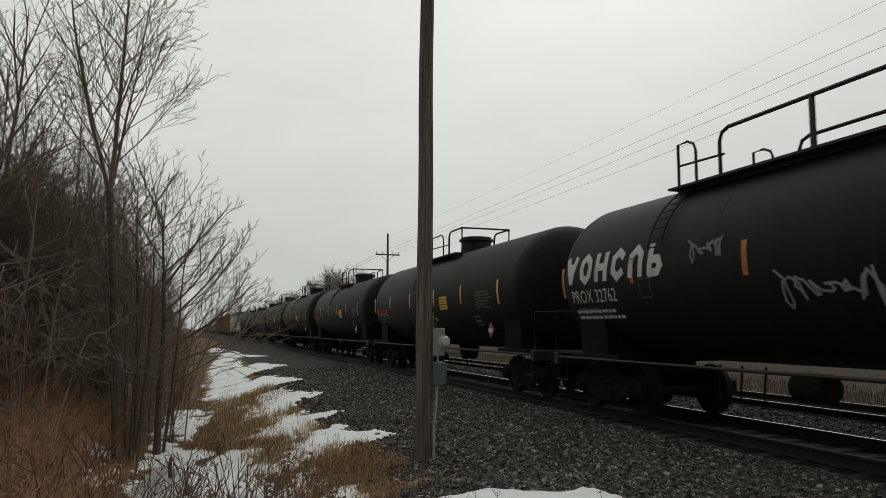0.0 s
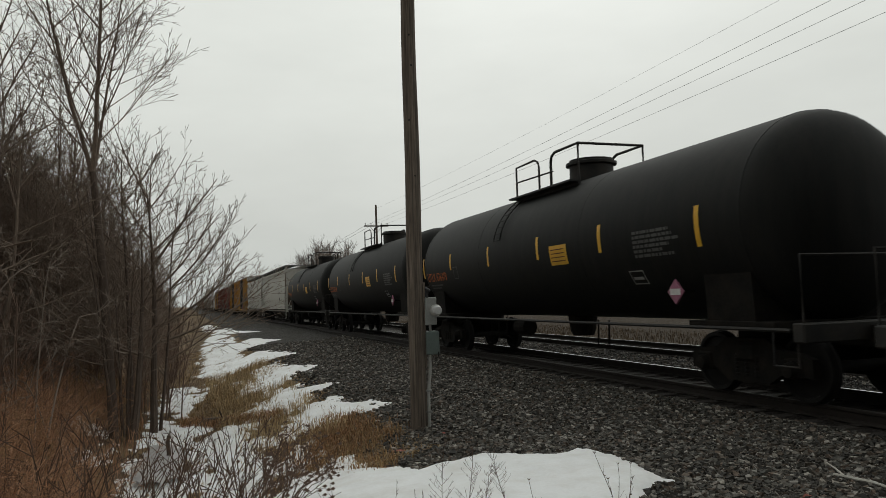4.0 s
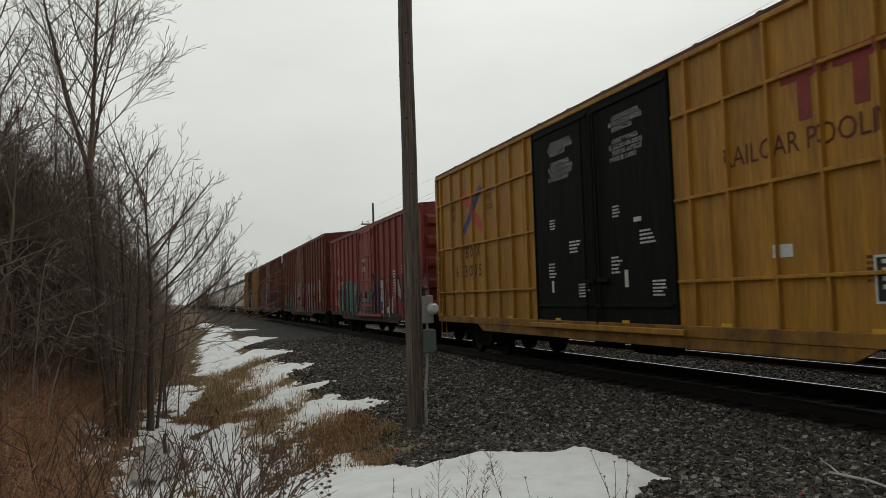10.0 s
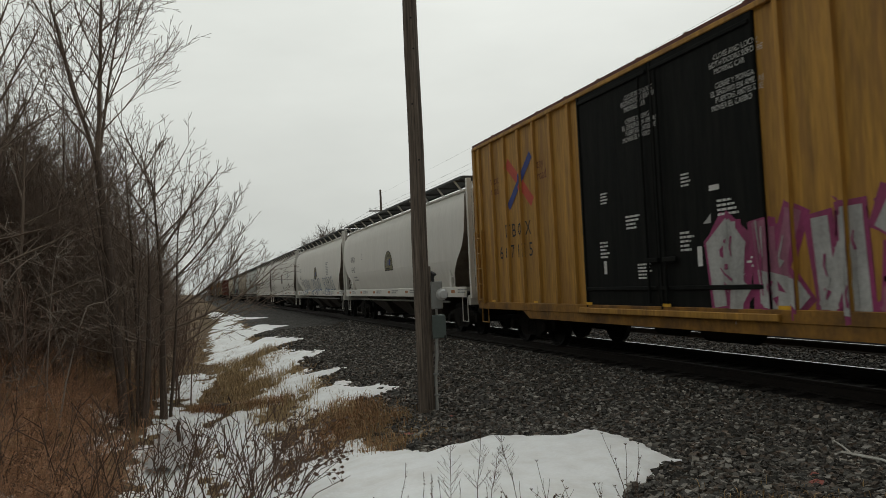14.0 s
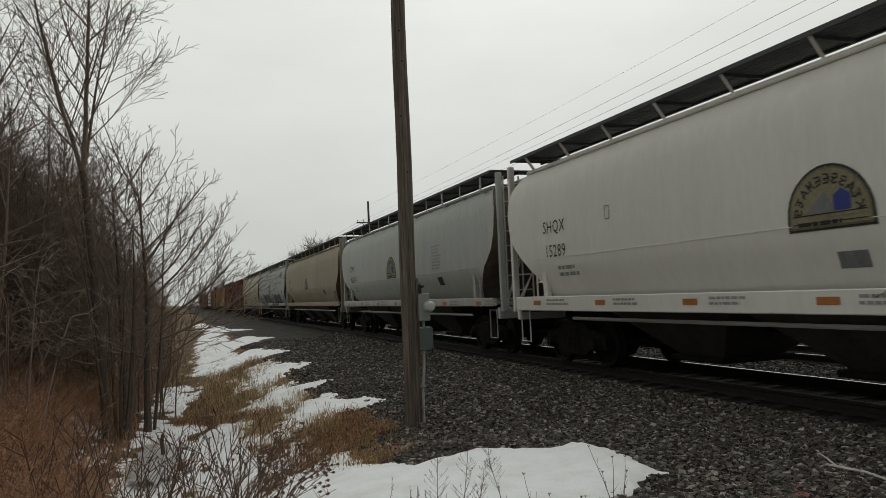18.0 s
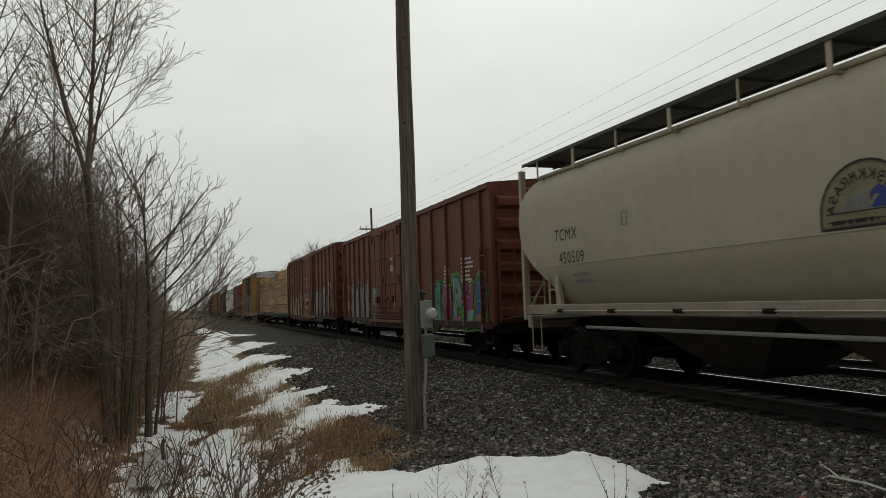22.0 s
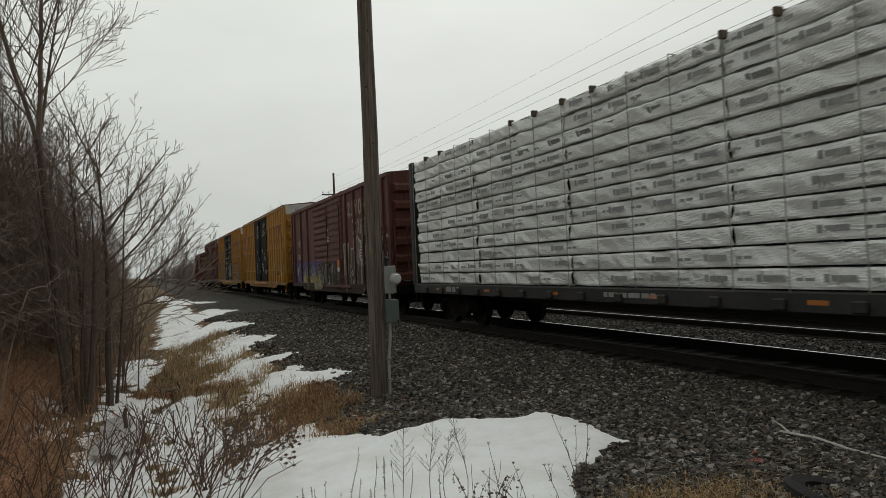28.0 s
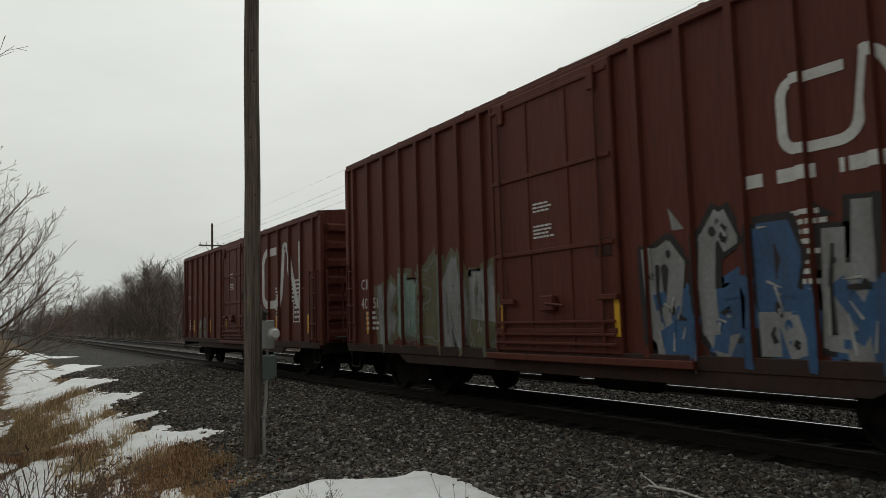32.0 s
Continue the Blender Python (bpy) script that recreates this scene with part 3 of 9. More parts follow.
def build_track(xc, number):
    t = thing("railway_track", "steel rails on dark timber ties in grey stone ballast", "railway track", kind="structure")
    for s in (-1, 1):
        x = xc + s * 0.7535
        rail = part("rail", Geo().prism(rail_profile(x), Y_NEAR, Y_FAR), rail_side, t, "rust-brown steel rail")
        # the near rail mirrors the train's dark side: painted dark instead of polished
        part("rail_head", Geo().box(x - 0.026, x + 0.026, Y_NEAR, Y_FAR, 0.0005, 0.004), rail_no_glint if number == 1 and s < 0 else rail_top, rail, "worn running surface")
    tie = Geo().box(-1.29, 1.29, -0.11, 0.11, -0.36, -0.172, 0.012).mesh("tie", tie_wood)
    plate = Geo().box(-0.17, 0.17, -0.09, 0.09, -0.172, -0.158).mesh("tie_plate", rail_side)
    y = 2.0
    k = 0
    rnd = random.Random(number)
    while y < 62 and k < 115:
        ob = part("tie", tie, None, t, at=(xc + rnd.uniform(-0.03, 0.03), y, rnd.uniform(-0.012, 0.004)))
        ob.rotation_euler = (0, 0, rnd.uniform(-0.012, 0.012))
        if y < 26:
            for s in (-1, 1):
                pl = part("tie_plate", plate, None, ob)
                pl.location = (s * 0.7535, 0, 0)
        y += 0.52
        k += 1
    g = Geo()
    for i in range(560):
        yy = y + i * 0.52
        g.box(xc - 1.29, xc + 1.29, yy - 0.11, yy + 0.11, -0.36, -0.172)
    for i in range(40):
        yy = 1.5 - i * 0.52
        g.box(xc - 1.29, xc + 1.29, yy - 0.11, yy + 0.11, -0.36, -0.172)
    tagged(part("distant_ties", g, tie_wood, t), "timber ties running on along the track", kind="stuff")


build_track(TRACK_X, 1)
build_track(TRACK_2, 2)

# ---- the train ----
# Local space of a wagon: y along the track with +y its rear end, near side at -x, z = 0 on the rail heads.
SPEED_A, SPEED_B = 616.33 / 32, 3.617 / 32 ** 2


def travelled(t):
    return SPEED_A * t + SPEED_B * t * t


class Side:
    """The near side of a wagon, on which paint and plates lie: x by height, with upright posts standing proud."""

    def __init__(self, table, ribs=()):
        self.table, self.ribs = table, sorted(ribs)
        self.curved = len(table) > 4

    def x(self, z):
        return -lerp_table(self.table, z)

    def split(self, poly):
        """Cut a convex (y, z) polygon at the edges of the posts: pieces with the depth on which each lies."""
        cuts, lo, hi = [], min(p[0] for p in poly), max(p[0] for p in poly)
        at = -1e9
        for a, b, d in self.ribs:
            cuts += [(at, a, 0.0), (a, b, d)]
            at = b
        cuts.append((at, 1e9, 0.0))
        for a, b, d in cuts:
            if b <= lo or a >= hi:
                continue
            p = clip(clip(poly, a, 1), b, -1)
            if len(p) > 2:
                yield p, d

    def pieces(self, poly):
        """The same, and on a curved side cut into low strips that follow the curve."""
        lo, hi = min(p[1] for p in poly), max(p[1] for p in poly)
        n = max(1, int((hi - lo) / 0.1)) if self.curved else 1
        for k in range(n):
            q = poly
            if n > 1:
                q = [(b, a) for a, b in poly]
                q = clip(clip(q, lo + (hi - lo) * k / n, 1), lo + (hi - lo) * (k + 1) / n, -1)
                q = [(b, a) for a, b in q]
            if len(q) > 2:
                yield from self.split(q)

    def lay(self, geo, polys, off, mi=0, stagger=1):
        for i, poly in enumerate(polys):
            o = off + (i % 4) * 0.0011 * stagger
            for p, d in self.pieces(poly):
                geo.add([(self.x(z) - d - o, y, z) for y, z in p], [tuple(range(len(p)))], mi)


def clip(poly, y, sign):
    out = []
    for a, b in zip(poly, poly[1:] + poly[:1]):
        da, db = (a[0] - y) * sign, (b[0] - y) * sign
        if da >= 0:
            out.append(a)
        if da * db < 0:
            k = da / (da - db)
            out.append((a[0] + (b[0] - a[0]) * k, a[1] + (b[1] - a[1]) * k))
    return out


FONT_CACHE = {}


def text_polys(text, size, y_left, z_base, squeeze=1.0, space=1.0):
    """Triangles of a line of built-in lettering, as (y, z) polygons; it reads from +y to -y."""
    key = (text, space)
    if key not in FONT_CACHE:
        cu = bpy.data.curves.new("text", "FONT")
        cu.body, cu.size, cu.resolution_u, cu.space_character = text, 1.0, 2, space
        ob = bpy.data.objects.new("text", cu)
        me = bpy.data.meshes.new_from_object(ob)
        FONT_CACHE[key] = [[tuple(me.vertices[i].co[:2]) for i in p.vertices] for p in me.polygons]
        bpy.data.objects.remove(ob)
        bpy.data.meshes.remove(me)
        bpy.data.curves.remove(cu)
    return [[(y_left - x * size * squeeze, z_base + z * size) for x, z in p] for p in FONT_CACHE[key]]


def bar(y_left, z, w, h):
    return [(y_left, z), (y_left - w, z), (y_left - w, z + h), (y_left, z + h)]


def bars(y_left, z_top, w, rows, h, seed=1, gap=1.9, chars=0.0):
    """Rows of plain bars in place of small unreadable stencils."""
    rnd = random.Random(seed)
    out = []
    for r in range(rows):
        y, end, z = y_left, y_left - w * rnd.uniform(0.6, 1.0), z_top - r * h * gap - h
        while y > end:
            k = h * rnd.uniform(1.2, 4.0)
            out.append(bar(y, z, min(k, y - end), h))
            y -= k + h * 0.5
    return out


def stroke(pts, w, w1=None):
    """A brush line as convex quads."""
    out = []
    w1 = w if w1 is None else w1
    n = len(pts) - 1
    for i, (a, b) in enumerate(zip(pts, pts[1:])):
        d = Vector((b[0] - a[0], b[1] - a[1]))
        if d.length < 1e-5:
            continue
        d.normalize()
        wa, wb = w + (w1 - w) * i / n, w + (w1 - w) * (i + 1) / n
        ea, eb = d * wa * 0.3, d * wb * 0.3
        px, pz = -d.y, d.x
        out.append([(a[0] - ea.x + px * wa / 2, a[1] - ea.y + pz * wa / 2), (b[0] + eb.x + px * wb / 2, b[1] + eb.y + pz * wb / 2),
                    (b[0] + eb.x - px * wb / 2, b[1] + eb.y - pz * wb / 2), (a[0] - ea.x - px * wa / 2, a[1] - ea.y - pz * wa / 2)])
    return out


def decal(side, parent, name, polys, mat, off=0.006, label=""):
    g = Geo()
    side.lay(g, polys, off, 0, 0 if "mark" in name or "slogan" in name or "number" in name else 1)
    ob = part(name, g, mat, parent, label)
    return tagged(ob, kind="stuff") if any(k in name for k in ("stencil", "lines", "print", "ring", "company_name", "letter", "slogan")) else ob


GLYPHS = {
    "S": [[(0.92, 0.84), (0.62, 1.0), (0.22, 0.95), (0.06, 0.74), (0.3, 0.55), (0.7, 0.44), (0.94, 0.24), (0.75, 0.04), (0.35, 0.0), (0.04, 0.16)]],
    "T": [[(0.0, 0.95), (1.0, 0.95)], [(0.5, 0.95), (0.48, 0.0)]],
    "O": [[(0.5, 1.0), (0.15, 0.85), (0.05, 0.5), (0.15, 0.15), (0.5, 0.0), (0.85, 0.15), (0.95, 0.5), (0.85, 0.85), (0.5, 1.0)]],
    "N": [[(0.08, 0.0), (0.08, 1.0)], [(0.08, 1.0), (0.92, 0.0)], [(0.92, 0.0), (0.92, 1.0)]],
    "E": [[(0.95, 0.98), (0.1, 1.0), (0.1, 0.0), (0.95, 0.04)], [(0.1, 0.5), (0.75, 0.54)]],
    "C": [[(0.95, 0.82), (0.6, 1.0), (0.15, 0.85), (0.05, 0.5), (0.15, 0.15), (0.55, 0.0), (0.95, 0.18)]],
    "R": [[(0.1, 0.0), (0.1, 1.0), (0.7, 1.0), (0.95, 0.78), (0.7, 0.5), (0.12, 0.48)], [(0.5, 0.48), (0.95, 0.0)]],
}
# free letter-like forms that spell nothing
FORMS = [
    [[(0.1, 0.0), (0.2, 1.0), (0.55, 0.35), (0.9, 1.0)], [(0.9, 1.0), (0.8, 0.0)]],
    [[(0.9, 0.9), (0.3, 1.0), (0.1, 0.6), (0.6, 0.5), (0.9, 0.2), (0.5, 0.0), (0.1, 0.12)], [(0.5, 0.5), (1.0, 0.62)]],
    [[(0.0, 0.1), (0.45, 1.0), (0.95, 0.0)], [(0.2, 0.36), (1.0, 0.42)]],
    [[(0.1, 1.0), (0.05, 0.3), (0.35, 0.0), (0.8, 0.1), (0.95, 0.55), (0.8, 1.0)], [(0.45, 0.0), (0.5, 0.6)]],
    [[(0.05, 0.0), (0.1, 0.95), (0.6, 1.0), (0.9, 0.7), (0.4, 0.5), (1.0, 0.05)]],
    [[(0.0, 0.85), (1.0, 1.0)], [(0.45, 0.9), (0.35, 0.3), (0.6, 0.0), (1.0, 0.2)], [(0.3, 0.5), (0.85, 0.55)]],
    [[(0.9, 1.0), (0.2, 0.9), (0.05, 0.45), (0.25, 0.05), (0.95, 0.0)], [(0.15, 0.45), (0.8, 0.5), (0.75, 0.3)]],
    [[(0.1, 0.0), (0.15, 1.0)], [(0.95, 1.0), (0.2, 0.45), (0.55, 0.4), (0.95, 0.0)]],
]


def graffiti(side, parent, seed, y_left, z0, w, h, fills, outline="black", halo=None, letters=5, thick=0.3, label="", word=""):
    """A sprayed piece: fat overlapping letter forms with a cloud, an outline, two-tone fill, inner lines, highlights and drips."""
    rnd = random.Random(seed)
    names, g = [], Geo()

    def lay(polys, off, col):
        if col not in names:
            names.append(col)
        side.lay(g, [[(y, max(0.74, z)) for y, z in p] for p in polys], off, names.index(col), 1)

    def low_part(polys, level, tilt, yc):
        out = []
        for p in polys:
            q = clip([(z - tilt * (y - yc), y) for y, z in p], level, -1)
            if len(q) > 2:
                out.append([(y, zz + tilt * (y - yc)) for zz, y in q])
        return out
    n = len(word) or letters
    lw = w / n
    empty = fills[0] == "hopper"
    th = min(lw * 0.42, h * 0.34) * (0.45 + 0.85 * thick)
    line = 0.035 if empty else 0.1 if outline == "ivory" else 0.085 if word else 0.05
    order = []
    for i in range(n):
        form = GLYPHS.get(word[i]) if word else None
        form = form or FORMS[rnd.randrange(len(FORMS))]
        yl, gw = y_left - lw * i - th * 0.5, max(lw * 0.35, lw * 0.99 - th - 1.6 * line)
        zb, gh = z0 + th * 0.5 + rnd.uniform(-0.05, 0.05) * h, h - th + rnd.uniform(-0.06, 0.1) * h
        plain = bool(word) and word[i] in GLYPHS
        slant, jit = rnd.uniform(-0.06, 0.1), 0.0 if plain else 0.13
        if not plain:
            fx, fz = rnd.random() < 0.5, rnd.random() < 0.5
            form = [[(1 - x if fx else x, 1 - z if fz else z) for x, z in st] for st in form + [rnd.choice(rnd.choice(FORMS))[:3]]]
        strokes = [[(yl - gw * (x + slant * (z - 0.5) + rnd.uniform(-jit, jit)), zb + gh * (z + rnd.uniform(-jit, jit))) for x, z in st] for st in form]
        order.append((i, yl - gw / 2, zb + gh / 2, gw, gh, strokes))
    if not halo and not empty and not word:
        halo = outline
    if halo:
        for i, yc, zc, gw, gh, strokes in order:
            for st in strokes:
                lay(stroke([(y + rnd.uniform(-0.06, 0.06), z + rnd.uniform(-0.05, 0.05)) for y, z in st], th + (0.34 if halo != outline else 0.2)), 0.004, halo)
    rnd.shuffle(order)
    for k, (i, yc, zc, gw, gh, strokes) in enumerate(order):
        lift = 0.0004 * k
        for st in strokes:
            lay(stroke(st, th + 2 * line), 0.0085 + lift, outline)
    for k, (i, yc, zc, gw, gh, strokes) in enumerate(order):
        lift = 0.0004 * k
        f1, f2 = fills[i % len(fills)], fills[(i + 1 + rnd.randrange(len(fills))) % len(fills)]
        level, tilt = zc + gh * rnd.uniform(-0.3, 0.2), rnd.uniform(-0.35, 0.35)
        for st in strokes:
            body = stroke(st, th)
            lay(body, 0.0135 + lift, f1)
            if f2 != f1:
                lay(low_part(body, level, tilt, yc), 0.018 + lift, f2)
        for _ in range(0 if empty else 3):                      # spots and wedges inside the fill
            st = rnd.choice(strokes)
            j = rnd.randrange(len(st) - 1)
            u = rnd.random()
            y, z = st[j][0] + (st[j + 1][0] - st[j][0]) * u, st[j][1] + (st[j + 1][1] - st[j][1]) * u
            r = th * rnd.uniform(0.1, 0.28)
            m = rnd.choice([3, 4, 7])
            ring = [(y + r * math.cos(6.283 * q / m + u), z + r * 1.3 * math.sin(6.283 * q / m + u)) for q in range(m)]
            lay([[(y, z), a_, b_] for a_, b_ in zip(ring, ring[1:] + ring[:1])], 0.0225 + lift, rnd.choice([f2, rnd.choice(fills), outline]))
        for _ in range(2 if empty else 3):                      # inner lines that part the strokes
            st = rnd.choice(strokes)
            a_, b_ = st[0], st[1]
            o = th * rnd.uniform(-0.3, 0.3)
            u0, u1 = sorted((rnd.random(), rnd.random()))
            p0, p1 = [(a_[0] + (b_[0] - a_[0]) * u + o, a_[1] + (b_[1] - a_[1]) * u + o * 0.4) for u in (u0, u1)]
            lay(stroke([p0, ((p0[0] + p1[0]) / 2 + 0.03, (p0[1] + p1[1]) / 2), p1], line * 0.8, line * 0.35), 0.0255 + lift, outline)
        for st in strokes:                                      # highlights along the upper edge
            if rnd.random() < (0.2 if empty else 0.75):
                j = rnd.randrange(len(st) - 1)
                o = th * 0.3
                lay(stroke([(st[j][0] + o * 0.6, st[j][1] + o), (st[j][0] * 0.55 + st[j + 1][0] * 0.45 + o * 0.6, st[j][1] * 0.55 + st[j + 1][1] * 0.45 + o)], 0.032, 0.012), 0.0285 + lift, "white")
    for _ in range(n * 2):                                      # drips and spikes
        y, z = y_left - rnd.random() * w, z0 + rnd.uniform(0.0, 0.35) * h
        lay(stroke([(y, z), (y + rnd.uniform(-0.01, 0.01), z - rnd.uniform(0.05, 0.3) * h)], 0.03, 0.008), 0.007, rnd.choice([outline, fills[0]]))
    for _ in range(0 if empty else n):
        y, z = y_left - rnd.random() * w, z0 + h * rnd.uniform(0.85, 1.0)
        lay([[(y - 0.09, z), (y + 0.09, z), (y + rnd.uniform(-0.25, 0.25), z + h * rnd.uniform(0.08, 0.2))]], 0.006, rnd.choice([outline, fills[0], halo or outline]))
    return tagged(part("graffiti", g, [GRAFFITI[k] for k in names], parent), label or "sprayed graffiti in fat letter forms", kind="stuff")


def tag_scrawl(side, parent, seed, y_left, z0, w, h, col="white", width=0.05, loops=7):
    """A thin sprayed scrawl."""
    rnd = random.Random(seed)
    pts = []
    n = loops * 6
    ph = rnd.uniform(0, 6)
    for i in range(n + 1):
        u = i / n
        a = u * loops * 2 * math.pi + ph
        pts.append((y_left - w * u + 0.5 * w / loops * math.cos(a), z0 + h / 2 + h * (0.28 + 0.2 * math.sin(u * 7 + ph)) * math.sin(a * (1 + 0.15 * rnd.random()))))
    return decal(side, parent, "sprayed_tag", stroke(pts, width), GRAFFITI[col], 0.0085)


def pen_tag(side, parent, seed, y_left, z0, w, h, col, width, n):
    """A quick signature of tall, narrow letter forms."""
    rnd = random.Random(seed)
    polys, lw = [], w / n
    for i in range(n):
        fx, fz = rnd.random() < 0.6, rnd.random() < 0.5
        for st in rnd.choice(FORMS) + [rnd.choice(rnd.choice(FORMS))[:2]]:
            polys += stroke([(y_left - lw * (i + 0.95 * (1 - u if fx else u) + 0.12 * v + rnd.uniform(-0.16, 0.16)), z0 + h * ((1 - v if fz else v) * rnd.uniform(0.8, 1.05) + rnd.uniform(-0.12, 0.12))) for u, v in st], width, width * 0.6)
    return tagged(decal(side, parent, "sprayed_tag", polys, GRAFFITI[col], 0.0085), kind="stuff")


# -- bogies and couplers, shared by all wagons --
def bogie_meshes():
    m = {}
    g = Geo()
    g.lathe([(0.02, -0.07), (0.10, -0.075), (0.12, -0.03), (0.38, -0.015), (0.40, -0.07), (0.455, -0.07), (0.458, 0.035), (0.485, 0.05), (0.485, 0.075), (0.40, 0.075), (0.38, 0.03), (0.12, 0.05), (0.02, 0.06)], "x", 24)
    wheel_r = g
    g = Geo()
    for s in (-1, 1):
        vs = [(s * 0.79 - s * v[0], v[1], v[2]) for v in wheel_r.v]
        g.add(vs, wheel_r.f if s < 0 else [fc[::-1] for fc in wheel_r.f])
    g.lathe([(0.085, -1.05), (0.085, 1.05)], "x", 10)
    m["wheelset"] = g.mesh("wheelset", wheel_steel, True)
    g = Geo()
    outline = [(-1.22, 0.36), (-1.22, 0.62), (-0.98, 0.68), (-0.62, 0.72), (-0.4, 0.86), (0.4, 0.86), (0.62, 0.72), (0.98, 0.68), (1.22, 0.62), (1.22, 0.36), (0.72, 0.40), (0.42, 0.22), (-0.42, 0.22), (-0.72, 0.40)]
    k = len(outline)
    g.add([(-0.06, y, z) for y, z in outline] + [(0.06, y, z) for y, z in outline],
          [tuple(range(k)), tuple(range(k, 2 * k))[::-1]] + [(i + k, (i + 1) % k + k, (i + 1) % k, i) for i in range(k)])
    for yy in (-0.9, 0.9):
        g.box(-0.1, 0.1, yy - 0.16, yy + 0.16, 0.34, 0.62, 0.03)
    m["side_frame"] = g.mesh("side_frame", under_steel)
    g = Geo()
    coil = [(0.06, 0.3)]
    for i in range(6):
        coil += [(0.082, 0.31 + i * 0.055), (0.082, 0.335 + i * 0.055), (0.066, 0.35 + i * 0.055)]
    g.lathe(coil, "z", 8)
    m["coil_spring"] = g.mesh("coil_spring", under_steel)
    m["bolster"] = Geo().box(-1.1, 1.1, -0.2, 0.2, 0.52, 0.8, 0.04).mesh("bolster", under_steel)
    for s in (-1, 1):
        g = Geo().lathe([(0.03, s * 1.03), (0.115, s * 1.03), (0.125, s * 1.1), (0.10, s * 1.19), (0.03, s * 1.2)], "x", 12)
        m["bearing_cap", s] = g.mesh("bearing_cap", under_steel)
    g = Geo().box(-0.1, 0.1, -0.75, 0.35, 0.72, 0.98, 0.02).box(-0.15, 0.15, 0.3, 0.62, 0.68, 1.02, 0.05)
    m["coupler"] = g.mesh("coupler", under_steel)
    return m


BOGIE = bogie_meshes()
WHEELSETS = {-1: [], 1: []}


def add_running_gear(car, length, bogie_at, wheel_r=0.458):
    for e in (-1, 1):
        b = new("bogie")
        b.parent = car
        b.location = (0, e * bogie_at, 0)
        for s in (-1, 1):
            part("side_frame", BOGIE["side_frame"], None, b, at=(s * 1.0, 0, 0))
            for yy in (-0.2, 0.0, 0.2) if s < 0 else ():
                part("coil_spring", BOGIE["coil_spring"], None, b, at=(s * 1.0, yy, 0))
        part("bolster", BOGIE["bolster"], None, b)
        for s in (-1, 1):
            w = part("wheelset", BOGIE["wheelset"], None, b, at=(0, s * 0.89, wheel_r))
            WHEELSETS[s].append(w)
            for k in (-1, 1):
                part("bearing_cap", BOGIE["bearing_cap", k], None, b, at=(0, s * 0.89, wheel_r))
        c = part("coupler", BOGIE["coupler"], None, car, "grimy knuckle coupler", at=(0, e * (length / 2 - 0.55), 0))
        c.rotation_euler = (0, 0, 0 if e > 0 else math.pi)
        g = Geo().tube([(0.35, e * (length / 2 - 0.9), 0.86), (0.36, e * (length / 2 - 0.6), 0.6), (0.33, e * (length / 2 - 0.25), 0.34), (0.2, e * (length / 2 - 0.05), 0.36)], 0.022, 6)
        part("air_hose", g, rubber, car, "black rubber air hose")


def ladder_geo(x, y0, y1, z0, z1, step=0.38, r=0.016, out=0.1, axis="y"):
    """A ladder in the plane of a side (axis y) or of an end (axis x): stiles, rungs and stand-offs."""
    g = Geo()

    def at(u, z, o):
        return (x - o, u, z) if axis == "y" else (u, x - o, z)
    for u in (y0, y1):
        g.tube([at(u, z0, out), at(u, z1, out)], r * 1.3, 6)
        for z in (z0 + 0.05, z1 - 0.05):
            g.tube([at(u, z, 0), at(u, z, out)], r, 5)
    z = z0 + 0.1
    while z < z1:
        g.tube([at(y0, z, out), at(y1, z, out)], r, 6)
        z += step
    return g


def stirrup(x, y, z0=0.55, z1=1.05, w=0.42):
    return Geo().tube([(x, y - w / 2, z1), (x, y - w / 2, z0), (x, y + w / 2, z0), (x, y + w / 2, z1)], 0.018, 6)


CARS = []


def start_car(name, label, category, rear_y, body, coupled, group):
    car = thing(name, label, category, group)
    CARS.append((car, rear_y - body / 2))
    return car


